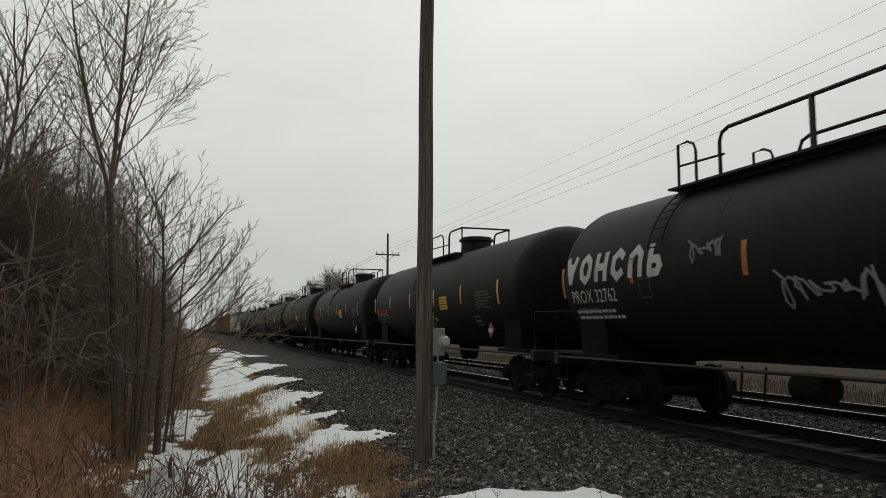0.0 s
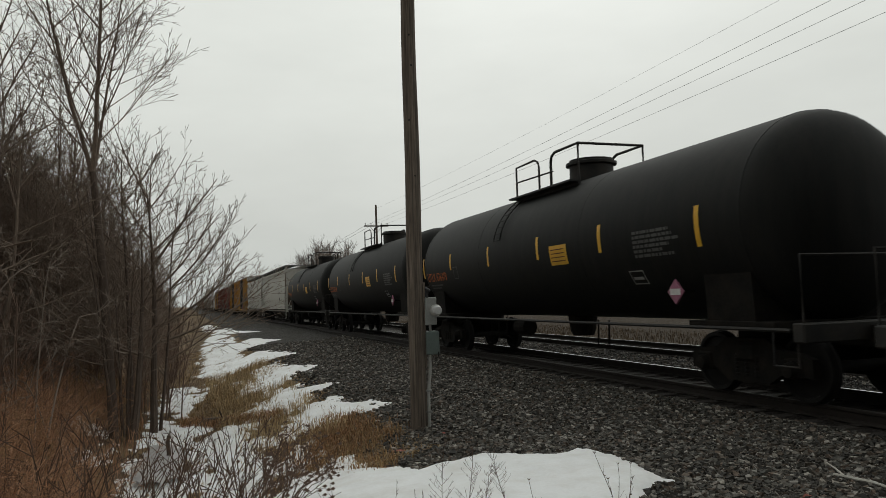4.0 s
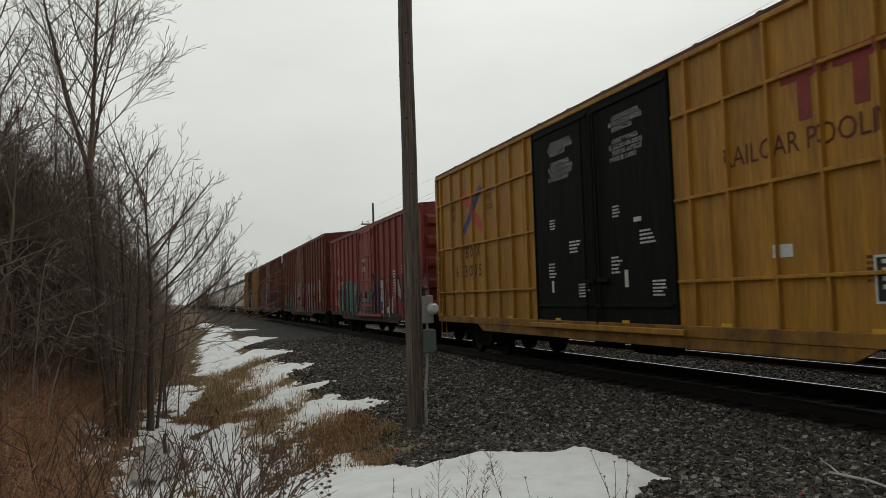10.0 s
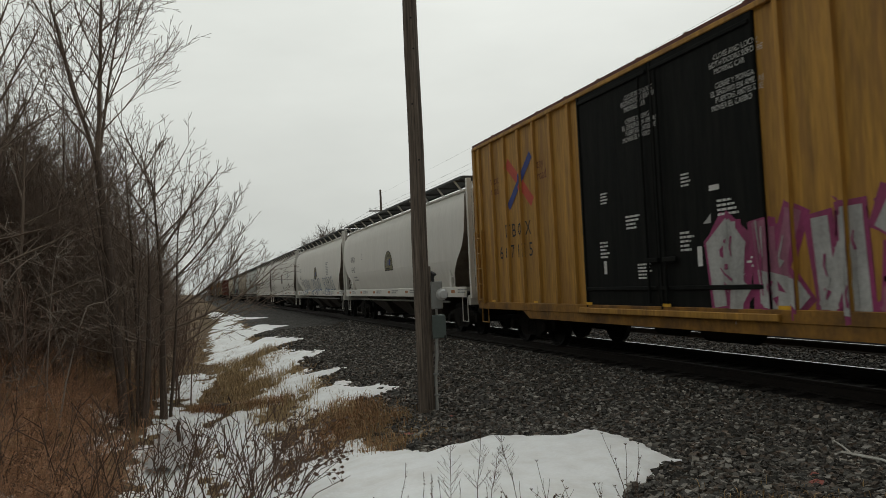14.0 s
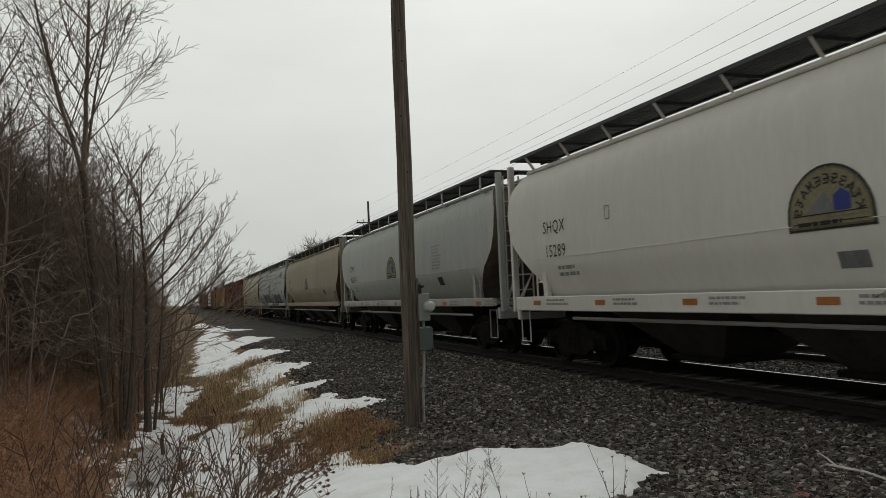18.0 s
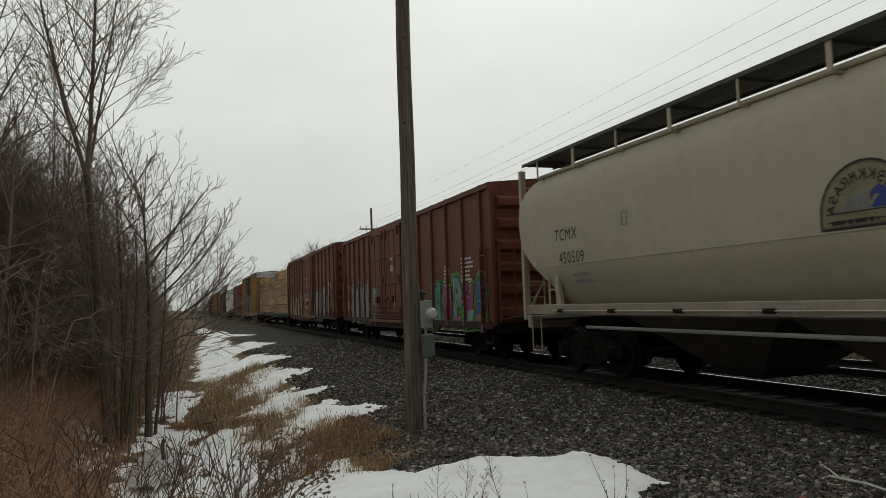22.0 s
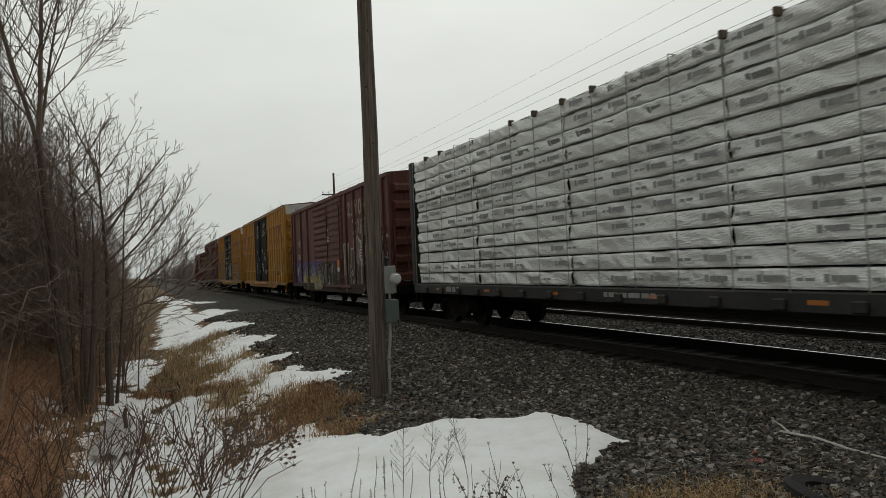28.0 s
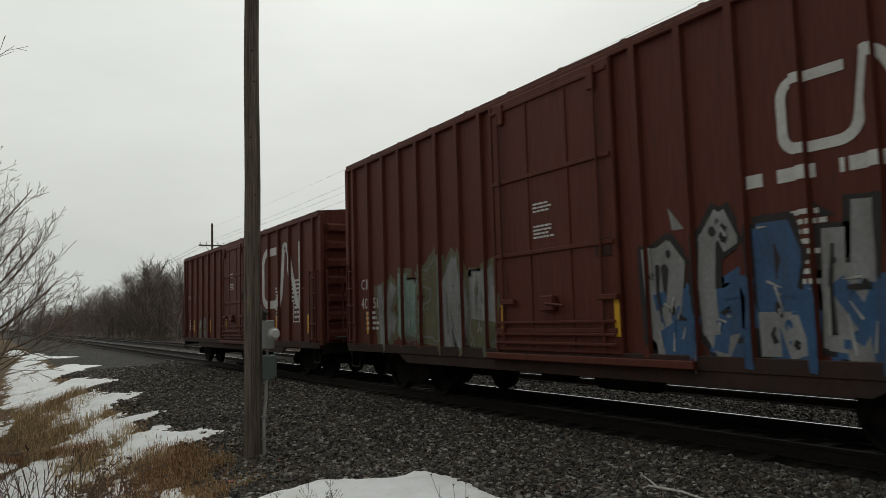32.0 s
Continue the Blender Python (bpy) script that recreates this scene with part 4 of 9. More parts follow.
# -- tank wagons --
def tank_car(rear_y, coupled, spec):
    body = coupled - 1.3
    car = start_car("tank_car", spec["label"], "tank wagon", rear_y, body, coupled, "freight train wagons")
    R, zc, hl = spec.get("radius", 1.56), 2.62 + (0.04 if spec.get("radius") else 0.0), body / 2
    g = Geo()
    prof = []
    head = 0.78
    for i in range(9):
        a = math.pi / 2 * i / 8
        prof.append((max(0.03, R * math.sin(a) ** 0.72), -hl + head * (1 - math.cos(a))))
    full = prof + [(r, -h) for r, h in prof[::-1]]
    g.lathe(full, "y", 48, (0, 0, zc))
    shell = part("tank", g, tank_black, car, "long cylindrical black painted tank with dished ends", True)
    for yy in (-hl + head, -hl / 3, hl / 3, hl - head):
        part("weld_seam", Geo().lathe([(R - 0.01, -0.03), (R + 0.003, -0.02), (R + 0.003, 0.02), (R - 0.01, 0.03)], "y", 48, (0, yy, zc)), tank_black, car, smooth=True)
    # platform, dome, railing; stations are metres from the rear end
    pz = zc + R - 0.13
    st = [hl - k for k in spec.get("stations", (6.3, 7.57, 8.18, 9.27))]
    dome_y = hl - spec.get("dome", 8.6)
    for s in (-1, 1):
        x = s * 0.82
        pl = Geo().box(x - 0.24, x + 0.03, st[3], st[0], pz - 0.04, pz).box(x - 0.02, x + 0.035, st[3], st[0], pz - 0.1, pz + 0.02)
        plat = part("top_platform", pl, black_steel, car, "dark steel grating walkway")
        leg = Geo().box(x - 0.03, x + 0.03, -0.03, 0.03, pz - 0.3, pz - 0.03).mesh("platform_leg", black_steel)
        for k in range(4):
            part("platform_leg", leg, None, plat, at=(0, st[0] + (st[3] - st[0]) * (k + 0.15) / 3.3, 0))
        zt = pz + 0.8
        loop = [(x, st[0], pz - 0.05), (x, st[0], zt), (x, st[1] + 0.22, zt + 0.01), (x, st[1] + 0.06, zt - 0.06), (x, st[1], zt - 0.2), (x, st[1], pz)]
        part("grab_loop", Geo().tube(loop, 0.026, 6), black_steel, car)
        rail = [(x, st[2], pz), (x, st[2], zt - 0.2), (x, st[2] - 0.06, zt - 0.06), (x, st[2] - 0.22, zt), (x, st[3], zt), (x, st[3], pz)]
        part("guard_rail", Geo().tube(rail, 0.032, 6), black_steel, car, "black tubular guard rail")
        part("middle_rail", Geo().tube([(x, st[0], pz + 0.42), (x, st[2] - 0.1, pz + 0.38)], 0.02, 6), black_steel, car)
        if spec.get("post"):
            part("rail_post", Geo().box(x - 0.03, x + 0.03, hl - spec["post"] - 0.03, hl - spec["post"] + 0.03, pz, zt), black_steel, car)
        ang = math.asin(0.86 / R)
        curve = [(s * (R + 0.05) * math.sin(k), 0, zc + (R + 0.05) * math.cos(k)) for k in np.linspace(ang, 1.35, 8)]
        lad = Geo()
        for dy in (0.1, 0.48):
            lad.tube([(x_, st[0] - dy, z_) for x_, y_, z_ in curve], 0.016, 5)
        for x_, y_, z_ in curve[1:]:
            lad.tube([(x_, st[0] - 0.1, z_), (x_, st[0] - 0.48, z_)], 0.012, 5)
        part("side_ladder", lad, tank_black, car, "curved black rung ladder")
    part("cross_rail", Geo().tube([(-0.82, st[3], pz + 0.8), (0.82, st[3], pz + 0.8)], 0.03, 6), black_steel, car)
    part("dome", Geo().lathe([(0.5, -0.1), (0.5, 0.4), (0.58, 0.42), (0.58, 0.48), (0.5, 0.5), (0.5, 0.55), (0.1, 0.57)], "z", 22, (0, dome_y, pz + 0.05)), black_steel, car, "round black manway housing with a flat lid", True)
    # frame
    bg = hl - 1.35
    for e in (-1, 1):
        g = Geo().box(-1.35, 1.35, e * bg - 0.9, e * bg + 0.9, 1.0, 1.12, 0.01).box(-0.32, 0.32, e * bg - 1.0, e * (hl + 0.25), 0.78, 1.06) if e > 0 else \
            Geo().box(-1.35, 1.35, e * bg - 0.9, e * bg + 0.9, 1.0, 1.12, 0.01).box(-0.32, 0.32, -hl - 0.25, e * bg + 1.0, 0.78, 1.06)
        for s in (-1, 1):
            g.add([(s * 0.35, e * bg - 0.5, 1.1), (s * 1.3, e * bg - 0.5, 1.1), (s * 1.34, e * bg - 0.5, 1.9), (s * 0.35, e * bg + 0.5, 1.1), (s * 1.3, e * bg + 0.5, 1.1), (s * 1.34, e * bg + 0.5, 1.9)],
                  [(0, 1, 2), (5, 4, 3), (0, 3, 4, 1), (1, 4, 5, 2), (2, 5, 3, 0)])
        part("bolster_saddle", g, under_steel, car)
        part("end_sill", Geo().box(-1.45, 1.45, e * (hl + 0.05) - 0.1, e * (hl + 0.05) + 0.1, 0.86, 1.12, 0.02), black_steel, car)
        part("end_rail", Geo().tube([(-1.4, e * (hl + 0.1), 1.1), (-1.4, e * (hl + 0.1), 2.0), (1.4, e * (hl + 0.1), 2.0), (1.4, e * (hl + 0.1), 1.1)], 0.02, 6), black_steel, car)
        for s in (-1, 1):
            part("stirrup", stirrup(s * 1.42, e * (hl - 0.2)), black_steel, car, "steel foot stirrup")
    for s in (-1, 1):
        part("side_rod", Geo().tube([(s * 1.42, -hl + 0.1, 1.02), (s * 1.42, hl - 0.1, 1.02)], 0.03, 6), black_steel, car)
    part("bottom_outlet", Geo().lathe([(0.25, 0.62), (0.3, 0.75), (0.35, 1.1)], "z", 14), under_steel, car)
    part("brake_cylinder", Geo().lathe([(0.05, 1.4), (0.2, 1.42), (0.2, 2.0), (0.05, 2.05)], "y", 12, (-0.7, 0, 0.8)), under_steel, car)
    for yy in (-2.6, -2.2, 2.4, 2.9, 3.4):
        part("brake_hanger", Geo().tube([(-0.9, yy, 1.05), (-0.85, yy + 0.12, 0.55), (-0.7, yy + 0.2, 0.5)], 0.02, 5), under_steel, car)
    add_running_gear(car, coupled, bg)
    # paint and plates
    side = Side([(zc + R * math.sin(a), R * math.cos(a)) for a in np.linspace(-1.45, 1.45, 24)])
    if spec.get("marks"):
        decal(side, car, "reporting_mark", text_polys(spec["marks"], 0.36, hl - 0.85, 2.12, 0.86), spec["mark_mat"], label="painted reporting marks")
        decal(side, car, "data_stencil", bars(hl - 1.0, 2.02, 1.2, 2, 0.045, spec["seed"]), dull_paint)
        decal(side, car, "data_frame", bar_frame(hl - 3.3, 2.14, 0.34, 0.34, 0.02), dull_paint)
    if spec.get("block_name"):
        decal(side, car, "company_name", block_letters(hl - 0.62, 2.48, 3.5, 0.6, 6, 0.17, 0.12), white_paint, label="chunky white company name shapes")
        decal(side, car, "small_stencil", bars(hl - 0.9, 1.98, 1.7, 2, 0.06, 5), white_paint)
        tag_scrawl(side, car, 3, hl - 6.5, 1.85, 1.9, 0.55, "silver", 0.035, 8)
        tag_scrawl(side, car, 4, hl - 4.7, 2.6, 0.8, 0.4, "grey", 0.04, 4)
    refl = [(hl - 0.5, 0.62), (hl - 3.05, 0.45), (hl - 5.9, 0.5), (hl - 8.72, 0.5), (hl - 11.3, 0.52), (hl - 14.1, 0.62)]
    for yy, hh in refl[:spec.get("refl", 7)]:
        if yy > -hl + 0.4:
            decal(side, car, "reflector", [bar(yy, 2.86 - hh + i * hh / 4, 0.11, hh / 4 + 0.002) for i in range(4)] , reflect_yellow if not spec.get("block_name") else reflect_orange, label="tall thin yellow reflector strip")
    if not spec.get("block_name"):
        yy = hl - 9.35
        decal(side, car, "yellow_placard", [bar(yy, 2.2 + i * 0.1025, 0.74, 0.103) for i in range(4)], reflect_yellow, 0.008, "yellow notice placard")
        decal(side, car, "placard_lines", [bar(yy - 0.06, 2.27 + i * 0.08, 0.58, 0.02) for i in range(4)], brown_paint, 0.011)
        decal(side, car, "spec_stencil", bars(-hl + 3.4, 2.62, 1.3, 6, 0.05, 9, 1.6), dull_paint)
        decal(side, car, "spec_plate", bar_frame(-hl + 3.75, 1.72, 0.42, 0.24, 0.02) + [bar(-hl + 3.7, 1.8, 0.3, 0.05)], grey_paint)
        zd, yd = zc - 1.05, -hl + 2.35
        holder = part("placard_holder", Geo().add([(-1.5, yd + 0.2, zd), (-1.5, yd, zd - 0.2), (-1.5, yd - 0.2, zd), (-1.5, yd, zd + 0.2), (-1.47, yd + 0.2, zd), (-1.47, yd, zd - 0.2), (-1.47, yd - 0.2, zd), (-1.47, yd, zd + 0.2)],
                                                  [(0, 3, 2, 1), (4, 5, 6, 7), (0, 1, 5, 4), (1, 2, 6, 5), (2, 3, 7, 6), (3, 0, 4, 7)]), GRAFFITI["pink"], car, "red and white hazard diamond on a holder")
        part("placard_band", Geo().box(-1.506, -1.501, yd - 0.13, yd + 0.13, zd - 0.05, zd + 0.05), white_paint, holder)
        part("holder_arm", Geo().box(-1.469, -1.0, yd - 0.02, yd + 0.02, zd - 0.02, zd + 0.02), under_steel, holder)
    return car


def bar_frame(y_left, z, w, h, t):
    return [bar(y_left, z, w, t), bar(y_left, z + h - t, w, t), bar(y_left, z, t, h), bar(y_left - w + t, z, t, h)]


def block_letters(y_left, z, w, h, n, t=0.16, slant=0.0):
    """A row of chunky stroke shapes (rings, arches, cups, crosses), as plain shapes in place of a company name."""
    shapes = [
        [[(0.9, 0.85), (0.5, 1.0), (0.1, 0.8), (0.5, 0.5), (0.9, 0.2), (0.5, 0.0), (0.1, 0.15)]],
        [[(0.5, 1.0), (0.12, 0.8), (0.05, 0.5), (0.12, 0.2), (0.5, 0.0), (0.88, 0.2), (0.95, 0.5), (0.88, 0.8), (0.5, 1.0)]],
        [[(0.08, 1.0), (0.1, 0.25), (0.5, 0.0), (0.9, 0.25), (0.92, 1.0)]],
        [[(0.0, 0.95), (1.0, 0.95)], [(0.5, 0.95), (0.5, 0.0)]],
        [[(0.08, 0.0), (0.08, 1.0)], [(0.92, 0.0), (0.92, 1.0)], [(0.08, 0.5), (0.92, 0.5)]],
        [[(0.1, 0.0), (0.1, 1.0), (0.7, 0.97), (0.9, 0.75), (0.7, 0.5), (0.1, 0.48)]],
        [[(0.05, 0.0), (0.5, 1.0), (0.95, 0.0)], [(0.25, 0.35), (0.75, 0.35)]],
        [[(0.92, 0.8), (0.5, 1.0), (0.1, 0.75), (0.1, 0.25), (0.5, 0.0), (0.92, 0.2)]],
    ]
    out, lw, th = [], w / n, t * h * 1.35
    for i in range(n):
        y, k = y_left - i * lw - th / 2, lw * 0.86 - th
        for st in shapes[(i * 3 + n) % len(shapes)]:
            out += stroke([(y - k * a, z + th / 2 + (h - th) * (1 - b)) for a, b in st], th)
    return [[(a - slant * (b - z), b) for a, b in p] for p in out]


# -- box wagons --
def boxcar(rear_y, coupled, spec):
    body = coupled - spec.get("gap", 1.75)
    car = start_car("boxcar", spec["label"], "box wagon", rear_y, body, coupled, "freight train wagons")
    hl, H, hw, zb = body / 2, spec["height"], 1.53, 0.98
    paint = spec["paint"]
    depth = spec.get("rib_depth", 0.05)
    d0, d1 = spec["door"]                                   # door span from the middle, +y towards the rear
    # shell
    g = Geo().prism([(-hw, zb), (hw, zb), (hw, H), (0.0, H + 0.12), (-hw, H)], -hl + 0.06, hl - 0.06)
    part("body", g, paint, car, spec.get("body_label", ""))
    roof = Geo().prism([(-hw - 0.05, H - 0.03), (-hw - 0.05, H + 0.03), (0, H + 0.17), (hw + 0.05, H + 0.03), (hw + 0.05, H - 0.03), (0, H + 0.125)], -hl, hl)
    rf = part("roof", roof, spec.get("roof", oxide_d), car, "shallow pitched sheet roof with a dark eave")
    rm = Geo().prism([(-hw - 0.05, H + 0.03), (0, H + 0.17), (hw + 0.05, H + 0.03), (hw + 0.05, H + 0.048), (0, H + 0.188), (-hw - 0.05, H + 0.048)], -0.04, 0.04).mesh("roof_rib", spec.get("roof", oxide_d))
    for i in range(int(body / 1.3)):
        part("roof_rib", rm, None, rf, at=(0, -hl + 0.65 + i * 1.3, 0))
    # posts
    ribs = []
    n_f = spec.get("ribs", 7)
    for a, b in ((d1, hl), (-hl, d0)):
        for i in range(n_f):
            y = a + (b - a) * (i + 0.5) / n_f if not spec.get("flush") else a + (b - a) * (i + 0.5) / n_f
            ribs.append(y)
    if spec.get("louvre"):
        ribs = [y for y in ribs if not spec["louvre"][0] - 0.1 < y < spec["louvre"][1] + 0.1]
    rw = spec.get("rib_w", 0.05)
    for s in (-1, 1):
        xa, xb = (-hw - depth, -hw) if s < 0 else (hw, hw + depth)
        c = 0.018
        xo, xi = (xa, xb) if s < 0 else (xb, xa)
        prof = [(xi, -rw - c), (xo, -rw), (xo, rw), (xi, rw + c)]
        gp = Geo()
        gp.add([(x, y, zb) for x, y in prof] + [(x, y, H - 0.04) for x, y in prof], [(0, 1, 5, 4), (1, 2, 6, 5), (2, 3, 7, 6), (0, 3, 2, 1), (4, 5, 6, 7)])
        me = gp.mesh("side_post", paint)
        for y in ribs:
            part("side_post", me, None, car, at=(0, y, 0))
    for s in (-1, 1):
        for e in (-1, 1):
            part("corner_post", Geo().box(s * hw - 0.05, s * hw + 0.05, e * hl - 0.09, e * hl + 0.09, zb - 0.05, H - 0.03, 0.02), paint, car)
        xo = s * (hw + 0.02)
        gs = Geo().box(xo - 0.045, xo + 0.045, -hl, hl, zb - 0.13, zb + 0.05, 0.01)
        deep = spec.get("deep", hl * 0.62)
        gs.add([(xo - 0.03, -deep - 0.4, zb - 0.1), (xo - 0.03, -deep, zb - 0.3), (xo - 0.03, deep, zb - 0.3), (xo - 0.03, deep + 0.4, zb - 0.1),
                (xo + 0.03, -deep - 0.4, zb - 0.1), (xo + 0.03, -deep, zb - 0.3), (xo + 0.03, deep, zb - 0.3), (xo + 0.03, deep + 0.4, zb - 0.1)],
               [(3, 2, 1, 0), (4, 5, 6, 7), (0, 1, 5, 4), (1, 2, 6, 5), (2, 3, 7, 6)])
        part("side_sill", gs, sill_rusty if paint in (ttx_yellow, ttx_old) else sill_dark, car)
        part("eave_rail", Geo().box(xo - 0.05, xo + 0.05, -hl, hl, H - 0.12, H - 0.034, 0.012), paint, car)
        for z in spec.get("belts", ()):
            for a, b in ((d1 + 0.03, hl - 0.1), (-hl + 0.1, d0 - 0.03)):
                part("belt_rail", Geo().box(s * (hw + 0.03) - 0.03, s * (hw + 0.03) + 0.03, a, b, z - 0.025, z + 0.025, 0.008), paint, car)
    if spec.get("louvre"):                                  # horizontally corrugated panels
        a, b = spec["louvre"]
        me = Geo().add([(-hw - 0.001, a, -0.09), (-hw - 0.06, a, -0.05), (-hw - 0.06, a, 0.05), (-hw - 0.001, a, 0.09), (-hw - 0.001, b, -0.09), (-hw - 0.06, b, -0.05), (-hw - 0.06, b, 0.05), (-hw - 0.001, b, 0.09)],
                       [(4, 5, 1, 0), (5, 6, 2, 1), (6, 7, 3, 2), (0, 1, 2, 3), (7, 6, 5, 4)]).mesh("corrugation", paint)
        z = zb + 0.2
        while z < H - 0.2:
            part("corrugation", me, None, car, at=(0, 0, z))
            z += 0.26
    # doors
    leaves = spec.get("leaves", 1)
    dm = spec.get("door_paint", paint)
    dw = (d1 - d0) / leaves
    dep = spec.get("door_depth", 0.06)
    for s in (-1, 1):
        for i in range(leaves):
            a, b = d0 + i * dw + 0.02, d0 + (i + 1) * dw - 0.02
            x0, x1 = (-hw - dep, -hw + 0.02) if s < 0 else (hw - 0.02, hw + dep)
            door = part("door", Geo().box(x0, x1, a, b, zb + 0.02, H - 0.1, 0.02), dm, car, spec.get("door_label", ""))
            xf = -hw - dep if s < 0 else hw + dep
            nb = spec.get("door_ribs", 4)
            for k in range(nb):
                z = zb + 0.35 + k * (H - zb - 0.6) / max(1, nb - 1)
                part("door_rib", Geo().box(xf - 0.03, xf + 0.03, a + 0.05, b - 0.05, z - 0.035, z + 0.035, 0.012), dm, door)
            for yy in ((a + 0.28, b - 0.28) if leaves == 1 else ((b - 0.22,) if i == 0 else (a + 0.22,))):
                rod = Geo().tube([(xf + s * 0.05, yy, zb + 0.1), (xf + s * 0.05, yy, H - 0.3)], 0.022, 6)
                part("locking_bar", rod, dm, door)
                part("locking_handle", Geo().box(xf + s * 0.05 - 0.03, xf + s * 0.05 + 0.03, yy - 0.3, yy + 0.06, 1.75, 1.83, 0.01), dm, door)
            if dm is paint and not spec.get("louvre"):          # latch gear of the plug door
                for u in (0.33, 0.66):
                    part("door_stile", Geo().box(xf - 0.02, xf + 0.02, a + (b - a) * u - 0.025, a + (b - a) * u + 0.025, zb + 0.1, H - 0.25, 0.008), dm, door)
                for z in (zb + 0.16, zb + 0.3, zb + 0.48):
                    part("operating_rail", Geo().box(xf + s * 0.045 - 0.018, xf + s * 0.045 + 0.018, a + 0.06, b - 0.06, z - 0.02, z + 0.02, 0.006), dm, door)
                for u in (0.12, 0.88):
                    part("roller_hanger", Geo().box(xf + s * 0.03 - 0.03, xf + s * 0.03 + 0.03, a + (b - a) * u - 0.07, a + (b - a) * u + 0.07, H - 0.5, H - 0.16, 0.012), dm, door)
                part("crank_box", Geo().box(xf + s * 0.06 - 0.05, xf + s * 0.06 + 0.05, (a + b) / 2 - 0.16, (a + b) / 2 + 0.16, 1.62, 1.86, 0.02), dm, door, "gearbox of the door latch")
                part("crank_handle", Geo().tube([(xf + s * 0.12, (a + b) / 2, 1.74), (xf + s * 0.13, (a + b) / 2 - 0.42, 1.7)], 0.02, 6), dm, door)
                part("keeper_plate", Geo().box(xf - 0.015, xf + 0.015, a + 0.1, a + 0.42, 2.35, 2.6, 0.006), sill_dark, door)
            part("door_frame_edge", Geo().box(xf - 0.02, xf + 0.02, b - 0.05, b + 0.01, zb, H - 0.12, 0.008), dm, door)
        xo = s * (hw + dep + 0.04)
        part("door_track", Geo().box(xo - 0.04, xo + 0.04, d0 - (1.2 if leaves == 1 else 0.2), d1 + 0.2, zb - 0.11, zb - 0.01, 0.01), paint, car)
    # ends
    for e in (-1, 1):
        y0, y1 = (hl - 0.06, hl) if e > 0 else (-hl, -hl + 0.06)
        gw = Geo().prism([(-hw, zb), (hw, zb), (hw, H), (0.0, H + 0.11), (-hw, H)], y0, y1)
        end = part("end_wall", gw, paint, car, "corrugated steel end")
        if spec.get("white_top"):
            yy = hl + 0.012 if e > 0 else -hl - 0.012
            part("white_end_panel", Geo().prism([(-hw + 0.02, H - 0.48), (hw - 0.02, H - 0.48), (hw - 0.02, H), (0, H + 0.1), (-hw + 0.02, H)], min(yy, e * hl), max(yy, e * hl)), white_paint, end, "white height warning panel")
            if e < 0:
                gt = Geo()
                for p in text_polys("EXCESS HEIGHT CAR", 0.17, 0, H - 0.32, 0.85):
                    gt.add([(-0.95 - y_, yy - 0.004, z_) for y_, z_ in p], [tuple(range(len(p)))])
                part("end_lettering", gt, black_paint, end)
        top = H - (0.62 if spec.get("white_top") else 0.2)
        nr = spec.get("end_ribs", 5)
        me = Geo()
        yo = e * (hl + 0.11)
        yi = e * hl
        half = (top - zb) / nr * 0.3
        vs = [(-hw + 0.12, yi, -half), (hw - 0.12, yi, -half), (-hw + 0.2, yo, -half * 0.5), (hw - 0.2, yo, -half * 0.5), (-hw + 0.2, yo, half * 0.5), (hw - 0.2, yo, half * 0.5), (-hw + 0.12, yi, half), (hw - 0.12, yi, half)]
        fs = [(0, 1, 3, 2), (2, 3, 5, 4), (4, 5, 7, 6), (0, 2, 4, 6), (1, 7, 5, 3)]
        me.add(vs, fs if e < 0 else [f[::-1] for f in fs])
        mesh = me.mesh("end_rib", paint)
        for k in range(nr):
            part("end_rib", mesh, None, end, at=(0, 0, zb + (k + 0.5) * (top - zb) / nr))
        # ladders, grab irons, steps, end platform
        lx = -hw - 0.02
        part("side_ladder", ladder_geo(lx, e * (hl - 0.12), e * (hl - 0.55), 1.0, spec.get("ladder_top", 2.9), 0.4), paint, car, "bolted rung ladder")
        part("end_ladder", ladder_geo(0, -hw + 0.08, -hw + 0.5, 1.0, spec.get("ladder_top", 2.9), 0.4, out=0.1, axis="x") if e < 0 else ladder_geo(0, -hw + 0.08, -hw + 0.5, 1.0, 2.9, 0.4, out=-0.1, axis="x"), paint, car, at=(0, e * (hl + 0.11), 0))
        for s in (-1, 1):
            part("stirrup", stirrup(s * (hw + 0.02), e * (hl - 0.33), 0.5, 0.9), black_steel if paint not in (ttx_yellow, ttx_old) else paint, car, "steel foot stirrup")
        part("crossover_step", Geo().box(-1.2, 1.2, e * (hl + 0.1) - 0.16, e * (hl + 0.1) + 0.16, 1.12, 1.16, 0.01), walk_grate, car)
        part("end_sill", Geo().box(-1.5, 1.5, e * hl - 0.08, e * hl + 0.08, 0.72, 1.0, 0.02), under_steel, car)
        if e < 0:
            part("brake_wheel", Geo().lathe([(0.22, -0.02), (0.28, -0.02), (0.28, 0.02), (0.22, 0.02)], "y", 18, (0.75, -hl - 0.16, 2.3)).tube([(0.5, -hl - 0.16, 2.3), (1.0, -hl - 0.16, 2.3)], 0.018).tube([(0.75, -hl - 0.16, 2.05), (0.75, -hl - 0.16, 2.55)], 0.018).tube([(0.75, -hl, 2.3), (0.75, -hl - 0.16, 2.3)], 0.03), under_steel, car, "round hand brake wheel")
    # underframe
    ug = Geo().box(-0.3, 0.3, -hl - 0.3, hl + 0.3, 0.7, 0.98)
    for i in range(int(body / 2)):
        ug.box(-1.4, 1.4, -hl + 1 + i * 2 - 0.06, -hl + 1 + i * 2 + 0.06, 0.86, 0.98)
